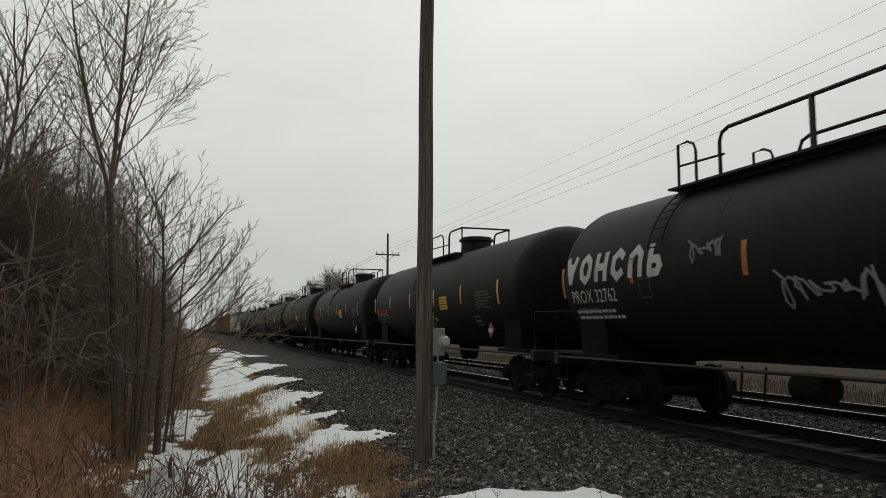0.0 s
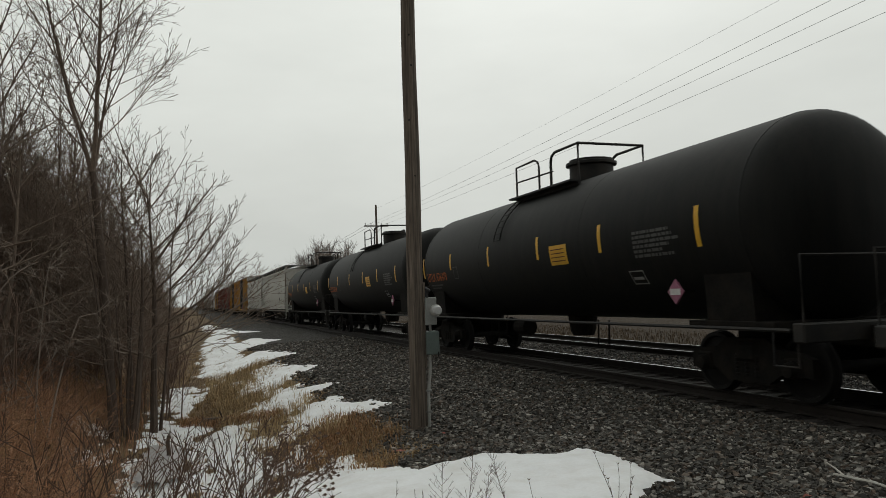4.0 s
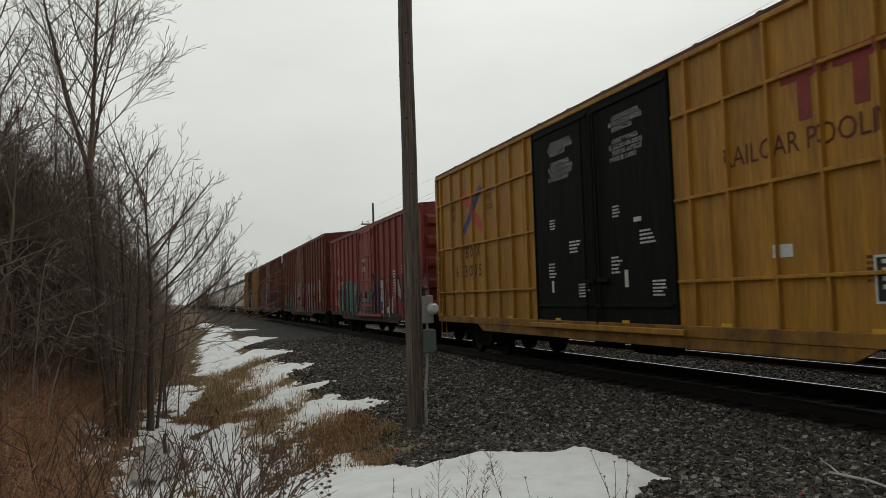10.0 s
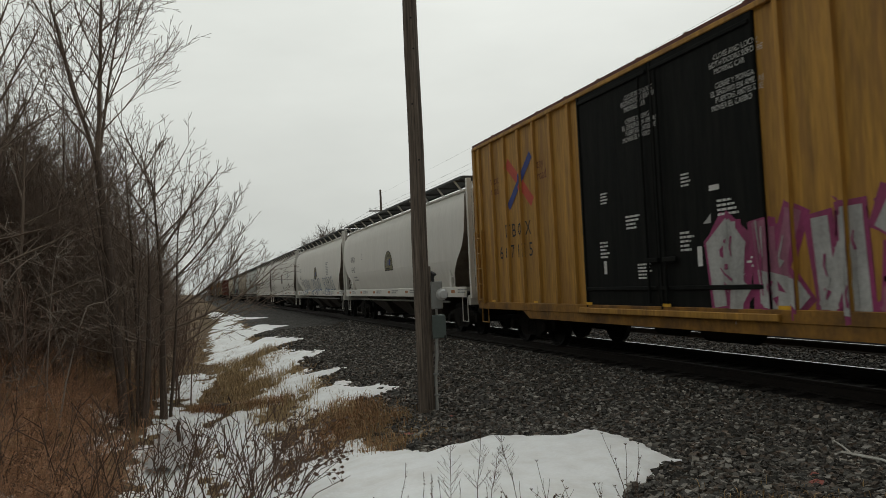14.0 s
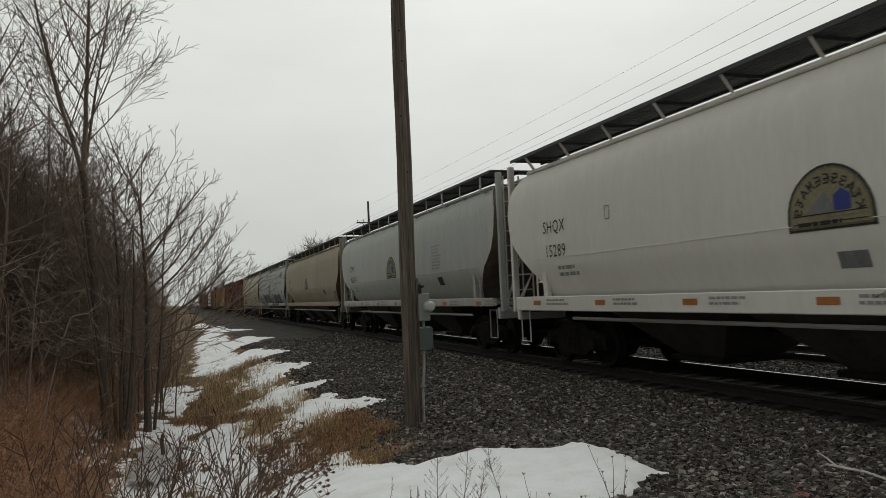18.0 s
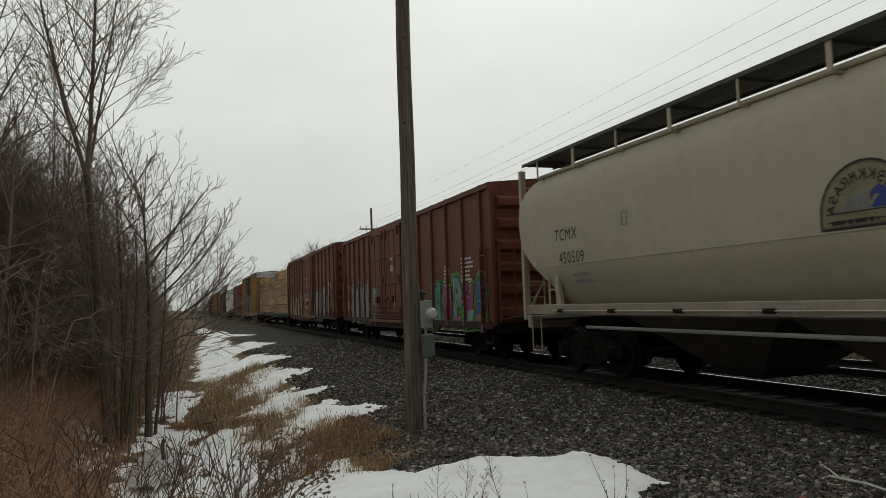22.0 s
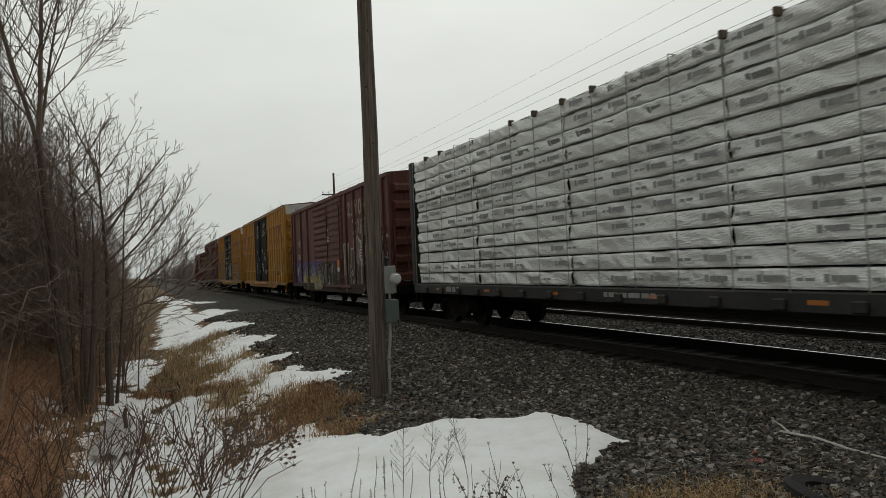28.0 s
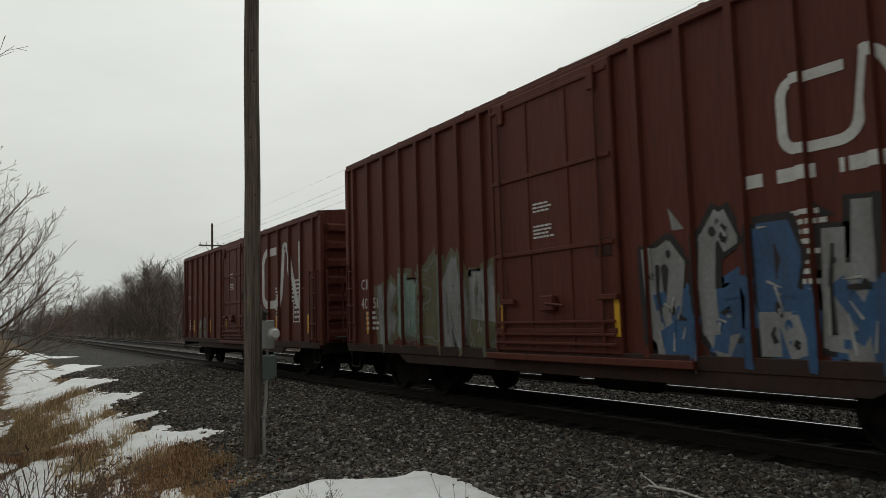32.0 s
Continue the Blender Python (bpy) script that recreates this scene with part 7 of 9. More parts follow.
snow_patch([(17.5, 20.0), (18.4, 22.0), (18.5, 46.0), (17.8, 44.0)], 0.25, 0.06, 0.4, "thin strip of snow beyond the second track", 0.25)
snow_patch([(17.8, -4.0), (18.6, 0.0), (18.8, 14.0), (18.0, 13.0)], 0.2, 0.06, 0.4, "thin strip of snow beyond the second track", 0.3)
snow_patch([(17.5, 52.0), (18.5, 56.0), (18.5, 80.0), (17.9, 78.0)], 0.5, 0.06, 0.4, "thin strip of snow beyond the second track", 0.2)


def ditch_ice():
    g = Geo()
    n = 90
    for k in range(n):
        a = 2 * math.pi * k / n
        c, d = math.cos(a), math.sin(a)
        r = 1 + 0.4 * noise.noise((c * 2, d * 2, 5.0)) + 0.3 * noise.noise((c * 6, d * 6, 8.0)) + 0.15 * noise.noise((c * 15, d * 15, 2.0))
        g.v.append((-0.42 + 0.42 * r * c, 13.7 + 1.7 * r * d, -1.05))
    g.v.append((-0.42, 13.7, -1.046))
    g.f = [(k, (k + 1) % n, n) for k in range(n)]
    g.mi = [0] * n
    return solid("ditch_ice", g, ice_mat, "grey meltwater ice at the bottom of the ditch", "ice", kind="structure")


ditch_ice()


# ---- bare trees ----
def grow(g, rnd, p, d, length, r, plan, lift=0.05, wob=0.07, level=0):
    """Grows a limb that bends upwards, and its alternate side twigs, into g. plan: per level (children per metre, angle, share of length)."""
    n = max(2, min(9, int(length / 0.3) + 1))
    pts, q, dd = [Vector(p)], Vector(p), Vector(d).normalized()
    for _ in range(n):
        dd = (dd + Vector((rnd.uniform(-1, 1), rnd.uniform(-1, 1), rnd.uniform(-0.7, 0.7))) * wob + Vector((0, 0, lift))).normalized()
        q = q + dd * (length / n)
        pts.append(q.copy())
    r_tip = max(0.004, r * 0.32)
    g.tube(pts, r, 6 if r > 0.04 else (4 if r > 0.012 else 3), r_tip, cap=False)
    if level >= len(plan):
        return
    per_m, angle, share = plan[level]
    kids = max(1, int(per_m * length + rnd.random()))
    turn = rnd.uniform(0, 6.28)
    for k in range(kids):
        u = 0.18 + 0.8 * (k + rnd.random() * 0.8) / kids
        i = min(n - 1, int(u * n))
        base = pts[i].lerp(pts[i + 1], u * n - i)
        ax = (pts[i + 1] - pts[i]).normalized()
        s1 = ax.orthogonal().normalized()
        s2 = ax.cross(s1)
        turn += math.pi + rnd.uniform(-0.9, 0.9)
        a = radians(angle * rnd.uniform(0.75, 1.2))
        nd = ax * math.cos(a) + (s1 * math.cos(turn) + s2 * math.sin(turn)) * math.sin(a)
        ln = length * share * (1.2 - 0.75 * u) * rnd.uniform(0.7, 1.2)
        if ln > 0.07:
            grow(g, rnd, base, nd, ln, max(0.005, (r + (r_tip - r) * u) * 0.58), plan, lift * 1.1, wob * 1.15, level + 1)


FINE = [(3.0, 38, 0.55), (4.0, 35, 0.5), (3.2, 33, 0.55)]
MID = [(2.6, 46, 0.5), (4.5, 44, 0.5)]
DENSE = [(4.2, 50, 0.55), (7.0, 48, 0.52)]


def stem_points(rnd, base, tilt, h, n=12, wob=0.05):
    pts, q, d = [Vector(base)], Vector(base), Vector(tilt).normalized()
    for _ in range(n):
        d = (d + Vector((rnd.uniform(-1, 1), rnd.uniform(-1, 1), 0.3)) * wob).normalized()
        q = q + d * (h / n)
        pts.append(q.copy())
    return pts


def make_tree(seed, stems, limbs, first, tilt, limb_len, plan, mat=None, label="", lift=0.05, spread_y=1.0):
    """stems: (base x, base y, lean x, lean y, height, radius); limbs leave the stem above the share first, from tilt[0] low to tilt[1] high degrees off the vertical."""
    rnd = random.Random(seed)
    t = thing("tree", label, "tree", "bare trees of the thicket")
    crown = Geo()
    for bx, by, lx, ly, h, r in stems:
        pts = stem_points(rnd, (bx, by, -0.2), (lx, ly, 1), h)
        n = len(pts) - 1
        part("trunk", Geo().tube(pts, r, 8, 0.01, cap=True), mat or bark, t, smooth=True)
        az = rnd.uniform(0, 6.28)
        for k in range(limbs):
            u = first + (0.97 - first) * (k + rnd.random() * 0.8) / limbs
            i = min(n - 1, int(u * n))
            b = pts[i].lerp(pts[i + 1], u * n - i)
            az += 2.4 + rnd.uniform(-0.5, 0.5)
            v = (u - first) / (1 - first)
            a = radians((tilt[0] + (tilt[1] - tilt[0]) * v) * rnd.uniform(0.8, 1.2))
            d = Vector((math.cos(az) * math.sin(a), math.sin(az) * math.sin(a) * spread_y, math.cos(a)))
            grow(crown, rnd, b, d, limb_len * (1.15 - 0.6 * v) * rnd.uniform(0.75, 1.15), max(0.009, r * (0.42 - 0.2 * v)), plan, lift)
    part("crown", crown, mat or bark, t, "tangle of bare twigs")
    return t


def place_tree(t, x, y, rz=0.0, first=True, s=1.0):
    z = ground_z(x, y)
    if first:
        t.location, t.rotation_euler = (x, y, z), (0, 0, rz)
        t.scale = (s, s, s)
        return t
    c = copy_thing(t, pose(x, y, z, 0, 0, math.degrees(rz)))
    c.scale = (s, s, s)
    return c


def forked_tree():
    """Tall tree: a slender trunk that forks at half its height into two leaders with long upswept limbs."""
    rnd = random.Random(12)
    t = thing("tree", "tall forked bare tree with upswept grey limbs", "tree", "bare trees of the thicket")
    crown = Geo()
    trunk = stem_points(rnd, (0, 0, -0.2), (-0.055, 0, 1), 5.6, 10, 0.015)
    part("trunk", Geo().tube(trunk, 0.1, 10, 0.07, cap=True), bark_dark, t, smooth=True)
    for k in range(4):                                      # younger stems from the same stool
        pts = stem_points(rnd, (0.05 + 0.1 * k, rnd.uniform(-0.15, 0.2), -0.2), (-0.1 + 0.06 * k, rnd.uniform(-0.08, 0.08), 1), rnd.uniform(3.4, 5.6), 10, 0.05)
        part("young_stem", Geo().tube(pts, 0.085 if k == 3 else rnd.uniform(0.028, 0.05), 7, 0.006, cap=True), bark_dark, t, smooth=True)
        for j in range(9):
            u = 0.25 + 0.7 * (j + rnd.random()) / 9
            i = min(9, int(u * 10))
            az, a = rnd.uniform(0, 6.28), radians(rnd.uniform(28, 60))
            grow(crown, rnd, pts[i].lerp(pts[i + 1], u * 10 - i), (math.cos(az) * math.sin(a), math.sin(az) * math.sin(a), math.cos(a)), 1.5 * (1.1 - 0.5 * u) * rnd.uniform(0.7, 1.2), 0.013, FINE, 0.04, 0.07)
    top = trunk[-1]
    for lean, h, r in ((-0.26, 5.6, 0.045), (0.05, 6.2, 0.055), (0.22, 4.6, 0.035)):
        pts = stem_points(rnd, top - Vector((0, 0, 0.1)), (lean, rnd.uniform(-0.12, 0.12), 1), h, 12, 0.05)
        part("leader", Geo().tube(pts, r, 7, 0.007, cap=True), bark, t, smooth=True)
        az = rnd.uniform(0, 6.28)
        for k in range(13):
            u = 0.06 + 0.88 * (k + rnd.random() * 0.7) / 13
            i = min(11, int(u * 12))
            b = pts[i].lerp(pts[i + 1], u * 12 - i)
            az = (0 if k % 2 else math.pi) + rnd.uniform(-1.0, 1.0)
            a = radians(rnd.uniform(30, 48))
            grow(crown, rnd, b, (math.cos(az) * math.sin(a), math.sin(az) * math.sin(a), math.cos(a)), 2.5 * (1.1 - 0.6 * u) * rnd.uniform(0.8, 1.2), r * (0.45 - 0.2 * u), FINE, 0.05, 0.055)
    for k in range(7):
        b = trunk[3 + k]
        az, a = rnd.uniform(0, 6.28), radians(rnd.uniform(55, 80))
        grow(crown, rnd, b, (math.cos(az) * math.sin(a), math.sin(az) * math.sin(a), math.cos(a)), rnd.uniform(1.0, 1.8), 0.016, FINE[:2] + [(4, 40, 0.5)], 0.06)
    part("crown", crown, bark, t, "upswept bare limbs and fine twigs")
    return t


def fan_tree():
    """Spreading tree at the ditch: close upright stems, the limbs fanning out towards the light."""
    rnd = random.Random(8)
    t = thing("tree", "bare tree with limbs fanning out over the ditch", "tree", "bare trees of the thicket")
    crown = Geo()
    for bx, lx, h, r in ((0.0, 0.03, 5.8, 0.085), (-0.45, -0.02, 6.2, 0.06), (-0.75, -0.08, 5.6, 0.05), (0.1, 0.1, 4.6, 0.04)):
        pts = stem_points(rnd, (bx, rnd.uniform(-0.2, 0.3), -0.2), (lx, rnd.uniform(-0.05, 0.1), 1), h, 12, 0.03)
        part("trunk", Geo().tube(pts, r, 8, 0.008, cap=True), bark_dark, t, smooth=True)
        for k in range(13):
            u = 0.3 + 0.67 * (k + rnd.random() * 0.6) / 13
            i = min(11, int(u * 12))
            b = pts[i].lerp(pts[i + 1], u * 12 - i)
            az = rnd.gauss(0.0, 0.8) if k % 3 else rnd.uniform(1.8, 4.4)
            v = (u - 0.3) / 0.7
            a = radians((82 - 60 * v) * rnd.uniform(0.85, 1.15))
            grow(crown, rnd, b, (math.cos(az) * math.sin(a), math.sin(az) * math.sin(a), math.cos(a)), (3.0 - 1.2 * v) * rnd.uniform(0.75, 1.1), r * (0.4 - 0.15 * v), FINE, 0.075, 0.05)
    part("crown", crown, bark, t, "fan of fine bare twigs")
    return t


def thicket():
    rnd = random.Random(77)
    place_tree(forked_tree(), -1.4, 16.4)
    place_tree(fan_tree(), -0.7, 17.4)
    old = make_tree(4, ((0, 0, -0.05, 0.0, 6.6, 0.09), (0.3, 0.3, 0.12, 0.1, 5.4, 0.06)), 13, 0.22, (95, 30), 2.8, MID + [(3, 40, 0.5)], bark, "bare tree with crooked drooping limbs", 0.01)
    place_tree(old, -3.7, 15.4, 0.0)
    mid = make_tree(5, ((0, 0, 0.03, 0, 7.4, 0.08), (0.4, 0.2, 0.08, 0.05, 6.2, 0.05)), 14, 0.16, (60, 25), 2.3, DENSE, bark, "bare tree in the thicket")
    place_tree(mid, -3.0, 20.5, 0.5)
    thin = make_tree(6, ((0, 0, 0, 0, 6.0, 0.045), (0.25, 0.2, 0.1, 0.0, 5.2, 0.035), (-0.3, 0.1, -0.1, 0.05, 4.6, 0.03)), 12, 0.15, (55, 20), 1.7, DENSE, bark_red, "thin bare saplings in the thicket")
    place_tree(thin, -2.4, 22.5, 0.5)
    tall = make_tree(9, ((0, 0, -0.02, 0, 9.4, 0.1), (0.2, 0.3, 0.1, 0, 8.2, 0.07)), 13, 0.35, (50, 22), 2.8, FINE[:2] + [(3, 40, 0.5)], bark, "tall slender bare tree")
    place_tree(tall, -4.5, 19.5, 2.0)
    bush = make_tree(3, tuple((rnd.uniform(-0.4, 0.4), rnd.uniform(-0.4, 0.4), rnd.uniform(-0.25, 0.25), rnd.uniform(-0.2, 0.2), rnd.uniform(2.2, 3.4), 0.022) for _ in range(6)), 8, 0.15, (50, 20), 1.1, MID, bark_red, "bare multi-stemmed shrub at the edge of the ditch")
    place_tree(bush, -1.75, 19.2, 1.0)
    spots = [(tall, -6.6, 24, 4.0, 0.95), (tall, -3.4, 28, 1.1, 0.75), (old, -5.6, 13.6, 2.0, 0.95), (old, -6.6, 18.0, 3.4, 1.05), (bush, -0.9, 22.0, 5.0, 0.9), (bush, -2.8, 17.6, 2.0, 1.0), (bush, -0.6, 26.0, 2.0, 0.9), (bush, -4.6, 14.6, 4.0, 1.1), (bush, -0.4, 30.0, 0.7, 0.9), (bush, -0.45, 19.6, 1.9, 0.85), (bush, -2.9, 14.8, 5.2, 1.0), (bush, -3.9, 13.2, 2.6, 1.0),
             (thin, -2.7, 19.0, 5.0, 1.0), (mid, -4.4, 18.0, 2.8, 0.9), (mid, -6.0, 20.0, 1.0, 1.0), (thin, -1.5, 23.4, 0.0, 0.85), (thin, -3.9, 22.2, 2.0, 1.1), (thin, -5.2, 16.4, 4.0, 1.0), (mid, -2.2, 25.5, 4.1, 0.8), (thin, -3.4, 17.3, 3.0, 0.8), (mid, -5.4, 22.6, 5.5, 1.05), (thin, -1.1, 20.4, 2.2, 0.7)]
    for t, x, y, a, s in spots:
        place_tree(t, x, y, a, False, s)
    for k in range(40):                                     # the thicket's dense heart
        x = -1.9 - abs(rnd.gauss(0, 3.0))
        place_tree(rnd.choice([mid, thin, thin, bush, mid]), x, 17.6 - 0.1 * x + 9 * rnd.random(), rnd.uniform(0, 6.2), False, rnd.uniform(0.7, 0.95))
    for k in range(7):                                      # close ranks along its front
        x = -2.2 - 3.6 * rnd.random()
        place_tree(rnd.choice([mid, mid, thin]), x, 15.4 + 5.0 * rnd.random(), rnd.uniform(0, 6.2), False, rnd.uniform(0.62, 0.8) + 0.05 * (-2.2 - x))
    for k in range(40):
        y = 26 + k * 2.3 + rnd.uniform(-1, 1)
        x = -rnd.uniform(1.4, 2.6) - abs(rnd.gauss(0, 2.4))
        place_tree(rnd.choice([mid, thin, thin, mid, bush]), x, y, rnd.uniform(0, 6.2), False, rnd.uniform(0.55, 0.85))
    for k in range(26):
        place_tree(rnd.choice([mid, thin, old]), -rnd.uniform(6, 13), 14 + rnd.uniform(0, 30), rnd.uniform(0, 6.2), False, rnd.uniform(0.8, 1.1))


thicket()


def vines():
    """Long arching bare canes that lean out of the thicket."""
    rnd = random.Random(41)
    for _ in range(24):
        x, y = -rnd.uniform(1.9, 5.2), rnd.uniform(11.8, 15.5)
        t = thing("arching_cane", "long pale arching bare cane of the thicket", "cane", "canes in the thicket", at=(x, y, ground_z(x, y) - 0.05))
        h, reach, az = rnd.uniform(1.4, 3.4), rnd.uniform(0.8, 2.2), rnd.uniform(0, 6.28)
        pts = [Vector((math.cos(az) * reach * u ** 1.3, math.sin(az) * reach * u ** 1.3, h * math.sin(u * 2.3) * (0.9 + 0.1 * rnd.random()))) for u in np.linspace(0, 1, 10)]
        part("cane", Geo().tube(pts, rnd.uniform(0.008, 0.017), 5, 0.004, cap=True), cane_pale, t, smooth=True)
        g = Geo()
        for _ in range(9):
            i = rnd.randrange(3, 10)
            grow(g, rnd, pts[i], (rnd.uniform(-1, 1), rnd.uniform(-1, 1), rnd.uniform(-0.4, 0.9)), rnd.uniform(0.25, 0.7), 0.006, [(6, 45, 0.5)], 0.0, 0.14)
        tagged(part("side_shoot", g, cane_pale, t), kind="stuff")


vines()


def cheap_trees(g, rnd, x, y, h, dens):
    """A far bare tree: trunk and fine twig fans."""
    z = ground_z(x, y)
    g.tube([(x, y, z), (x + rnd.uniform(-.3, .3), y, z + h * 0.55), (x + rnd.uniform(-.6, .6), y, z + h)], h * 0.008, 4, 0.02, cap=False)
    for _ in range(dens):
        u = rnd.uniform(0.03, 1.0)
        a = rnd.uniform(0, 6.28)
        ln = h * 0.42 * (1.15 - u * 0.75) * rnd.uniform(0.5, 1.2)
        d = Vector((math.cos(a), math.sin(a), rnd.uniform(0.4, 1.6))).normalized()
        p = Vector((x, y, z + h * u * 0.9))
        q = p + d * ln
        g.tube([p, q], h * 0.0035, 3, h * 0.001, cap=False)
        for _ in range(4):
            v = rnd.uniform(0.3, 1.0)
            s = p.lerp(q, v)
            e = s + (d + Vector((rnd.uniform(-1, 1), rnd.uniform(-1, 1), rnd.uniform(-0.3, 1))) * 0.8).normalized() * ln * 0.5
            w = Vector((0, 0, 1)).cross(e - s)
            w = w.normalized() * h * 0.0016 if w.length > 1e-6 else Vector((h * 0.0016, 0, 0))
            g.add([s - w, s + w, e], [(0, 1, 2)])


def far_woods():
    rnd = random.Random(5)
    g = Geo()
    for _ in range(26):                                     # stand of tall trees beyond the line
        cheap_trees(g, rnd, rnd.uniform(19.5, 29), rnd.uniform(112, 150), rnd.uniform(9.5, 13.5), 130)
    for _ in range(330):
        y = 150 + 560 * rnd.random() ** 1.6
        cheap_trees(g, rnd, 19 + rnd.random() ** 1.5 * 40, y, rnd.uniform(7.5, 11.0), 70)
    solid("far_woods", g, twig_far, "distant grey-brown bare woods beyond the tracks", "woods", kind="stuff")
    g = Geo()
    for _ in range(420):
        a = rnd.uniform(-0.3, 2.6)
        d = rnd.uniform(260, 520)
        cheap_trees(g, rnd, 60 + d * math.sin(a), 40 + d * math.cos(a) * 0.9 - 60, rnd.uniform(8, 13), 26)
    for _ in range(170):
        cheap_trees(g, rnd, -rnd.uniform(6, 60), rnd.uniform(80, 420), rnd.uniform(7, 11), 60)
    solid("far_woods", g, twig_far, "distant line of bare trees round the fields", "woods", kind="stuff")


far_woods()


# -- the wagons in order, with the place of each rear end at the start --
def tank(rear, length, seed, marks, **more):
    return tank_car(rear, length, dict(label="black tank car with orange marks and yellow reflector strips", seed=seed, marks=marks, mark_mat=orange_paint, stations=(6.3, 7.57, 8.18, 9.45), **more))


def brown(rear, length, label, paint, height, door, art, **more):
    return boxcar(rear, length, dict(label=label, paint=paint, height=height, door=door, art=art, rib_w=0.05, rib_depth=0.07, door_depth=0.03 if more.get("louvre") else 0.09, **more))


tank_car(14.39, 17.2, dict(label="black tank car with a chunky white name and scrawled graffiti", seed=1, block_name=True, marks="PROX 32762", mark_mat=white_paint, stations=(3.54, 4.02, 4.63, 9.6), post=6.55, dome=8.4))
tank(31.58, 17.2, 2, "UTLX 676452")
tank(48.95, 17.35, 3, "UTLX 676604")
tank(66.19, 17.24, 4, "UTLX 676381", radius=1.64)
tank(83.32, 17.13, 5, "UTLX 676401", radius=1.62)
tank(100.45, 17.13, 6, "UTLX 676419")
tank(117.58, 17.13, 7, "UTLX 676544")
tank(134.83, 17.2, 8, "UTLX 676531")
hopper(154.35, 19.5, dict(label="light grey covered hopper with flat sides and tar stains", paint=hop_grey, flat=True, seed=9, marks=(("CHVX", 1.15, 2.78, 0.46), ("896767", 1.1, 2.2, 0.46)), rust=True, beads=True, plain_sill=True, pieces=(signature(91, 3.4, 1.2, 2.0, 0.2, "black", 0.04, 7),)))
hopper(174.29, 19.9, dict(label="light grey covered hopper with black scrawled tags", paint=hop_grey, flat=True, seed=10, marks=(("CEFX", 1.75, 2.72, 0.38), ("54044", 1.8, 2.16, 0.38)),
                          pieces=(signature(92, 12.35, 1.16, 1.25, 0.36, "black", 0.042, 6), signature(93, 6.6, 1.18, 1.5, 0.24, "grey", 0.04, 7), signature(94, 9.75, 1.17, 1.0, 0.32, "black", 0.038, 5), signature(96, 3.6, 1.18, 0.7, 0.22, "black", 0.035, 3),
                                  signature(95, 10.1, 1.84, 1.9, 0.06, "pink", 0.016, 12), signature(97, 10.1, 1.7, 1.5, 0.05, "pink", 0.016, 10), signature(98, 13.6, 1.6, 1.3, 0.5, "grey", 0.05, 4))))
ttx(193.93, 19.9, "666479", (piece(111, 11.3, 0.8, 6.6, 1.65, ["black", "darkgreen", "black", "maroon", "darkgreen"], "white", "black", 5, 0.4), piece(112, 10.5, 0.98, 1.0, 0.6, ["pink", "magenta"], "magenta", None, 1, 0.4)), paint=ttx_old, faded=True, label="tall faded yellow boxcar with black doors and large graffiti")
ttx(213.98, 20.05, "673005")
brown(231.09, 17.2, "faded maroon boxcar with teal and white graffiti", oxide_b, 4.63, (-1.65, 1.2), plain_art((("GACX", 1.2, 2.75, 0.5), ("151003", 1.2, 2.1, 0.5)), pieces=(piece(131, 2.1, 0.9, 4.5, 1.35, ["teal", "darkgreen", "teal", "mint"], "darkgreen", "teal", 5), piece(132, 9.9, 0.9, 6.2, 1.45, ["white", "red", "white", "red"], "black", None, 6, 0.36), piece(134, 9.2, 1.0, 0.8, 1.3, ["blue", "blue"], "blue", None, 1, 0.36), piece(135, 6.6, 0.95, 2.6, 0.9, ["darkgreen", "grey", "teal"], "darkgreen", None, 4, 0.3), scrawl(133, 1.2, 3.3, 0.9, 0.9, "silver", 0.04, 4))), ribs=7, end_ribs=5, roof=oxide_d)
brown(250.75, 19.6, "dark brown boxcar with long pastel graffiti", oxide_a, 5.2, (-1.6, 1.6), plain_art((("CIBX", 2.2, 2.7, 0.42), ("17 28 51", 2.3, 2.05, 0.42)), door_text=(9.5, 4.2), pieces=(piece(141, 0.4, 1.0, 4.4, 1.05, ["yellow", "teal", "green"], "darkgreen", None, 4), piece(142, 5.0, 1.0, 9.5, 1.55, ["pink", "mint", "cream", "orange", "red", "teal"], "black", "teal", 10, 0.36))), ribs=8, end_ribs=5, deep=4.4)
brown(270.52, 19.7, "dark maroon boxcar with mint and pink graffiti", oxide_a, 5.17, (-2.0, 1.6), plain_art((("CIBX", 1.9, 2.35, 0.42), ("17 28 45", 1.9, 1.8, 0.42)), door_text=(9.25, 4.1), pieces=(piece(151, 1.7, 0.9, 6.7, 1.75, ["teal", "mint", "pink", "black", "pink", "mint"], "darkgreen", None, 6, 0.34), piece(152, 11.1, 0.98, 5.6, 1.45, ["black", "blue", "black"], "black", "silver", 5, 0.36), scrawl(153, 0.8, 3.3, 1.1, 1.2, "silver", 0.035, 4), scrawl(154, 10.0, 3.2, 1.7, 0.9, "silver", 0.035, 5), piece(155, 7.7, 2.75, 1.3, 0.45, ["cream", "mint"], "darkgreen", None, 4, 0.34))), ribs=8, end_ribs=5, white_top=True, deep=4.4)
ttx(288.82, 18.4, "667115", (piece(161, 9.4, 1.0, 5.6, 1.3, ["white", "pink", "white"], "magenta", None, 6, 0.26),), paint=ttx_old, faded=True, label="faded yellow boxcar with black doors and pink-white graffiti")
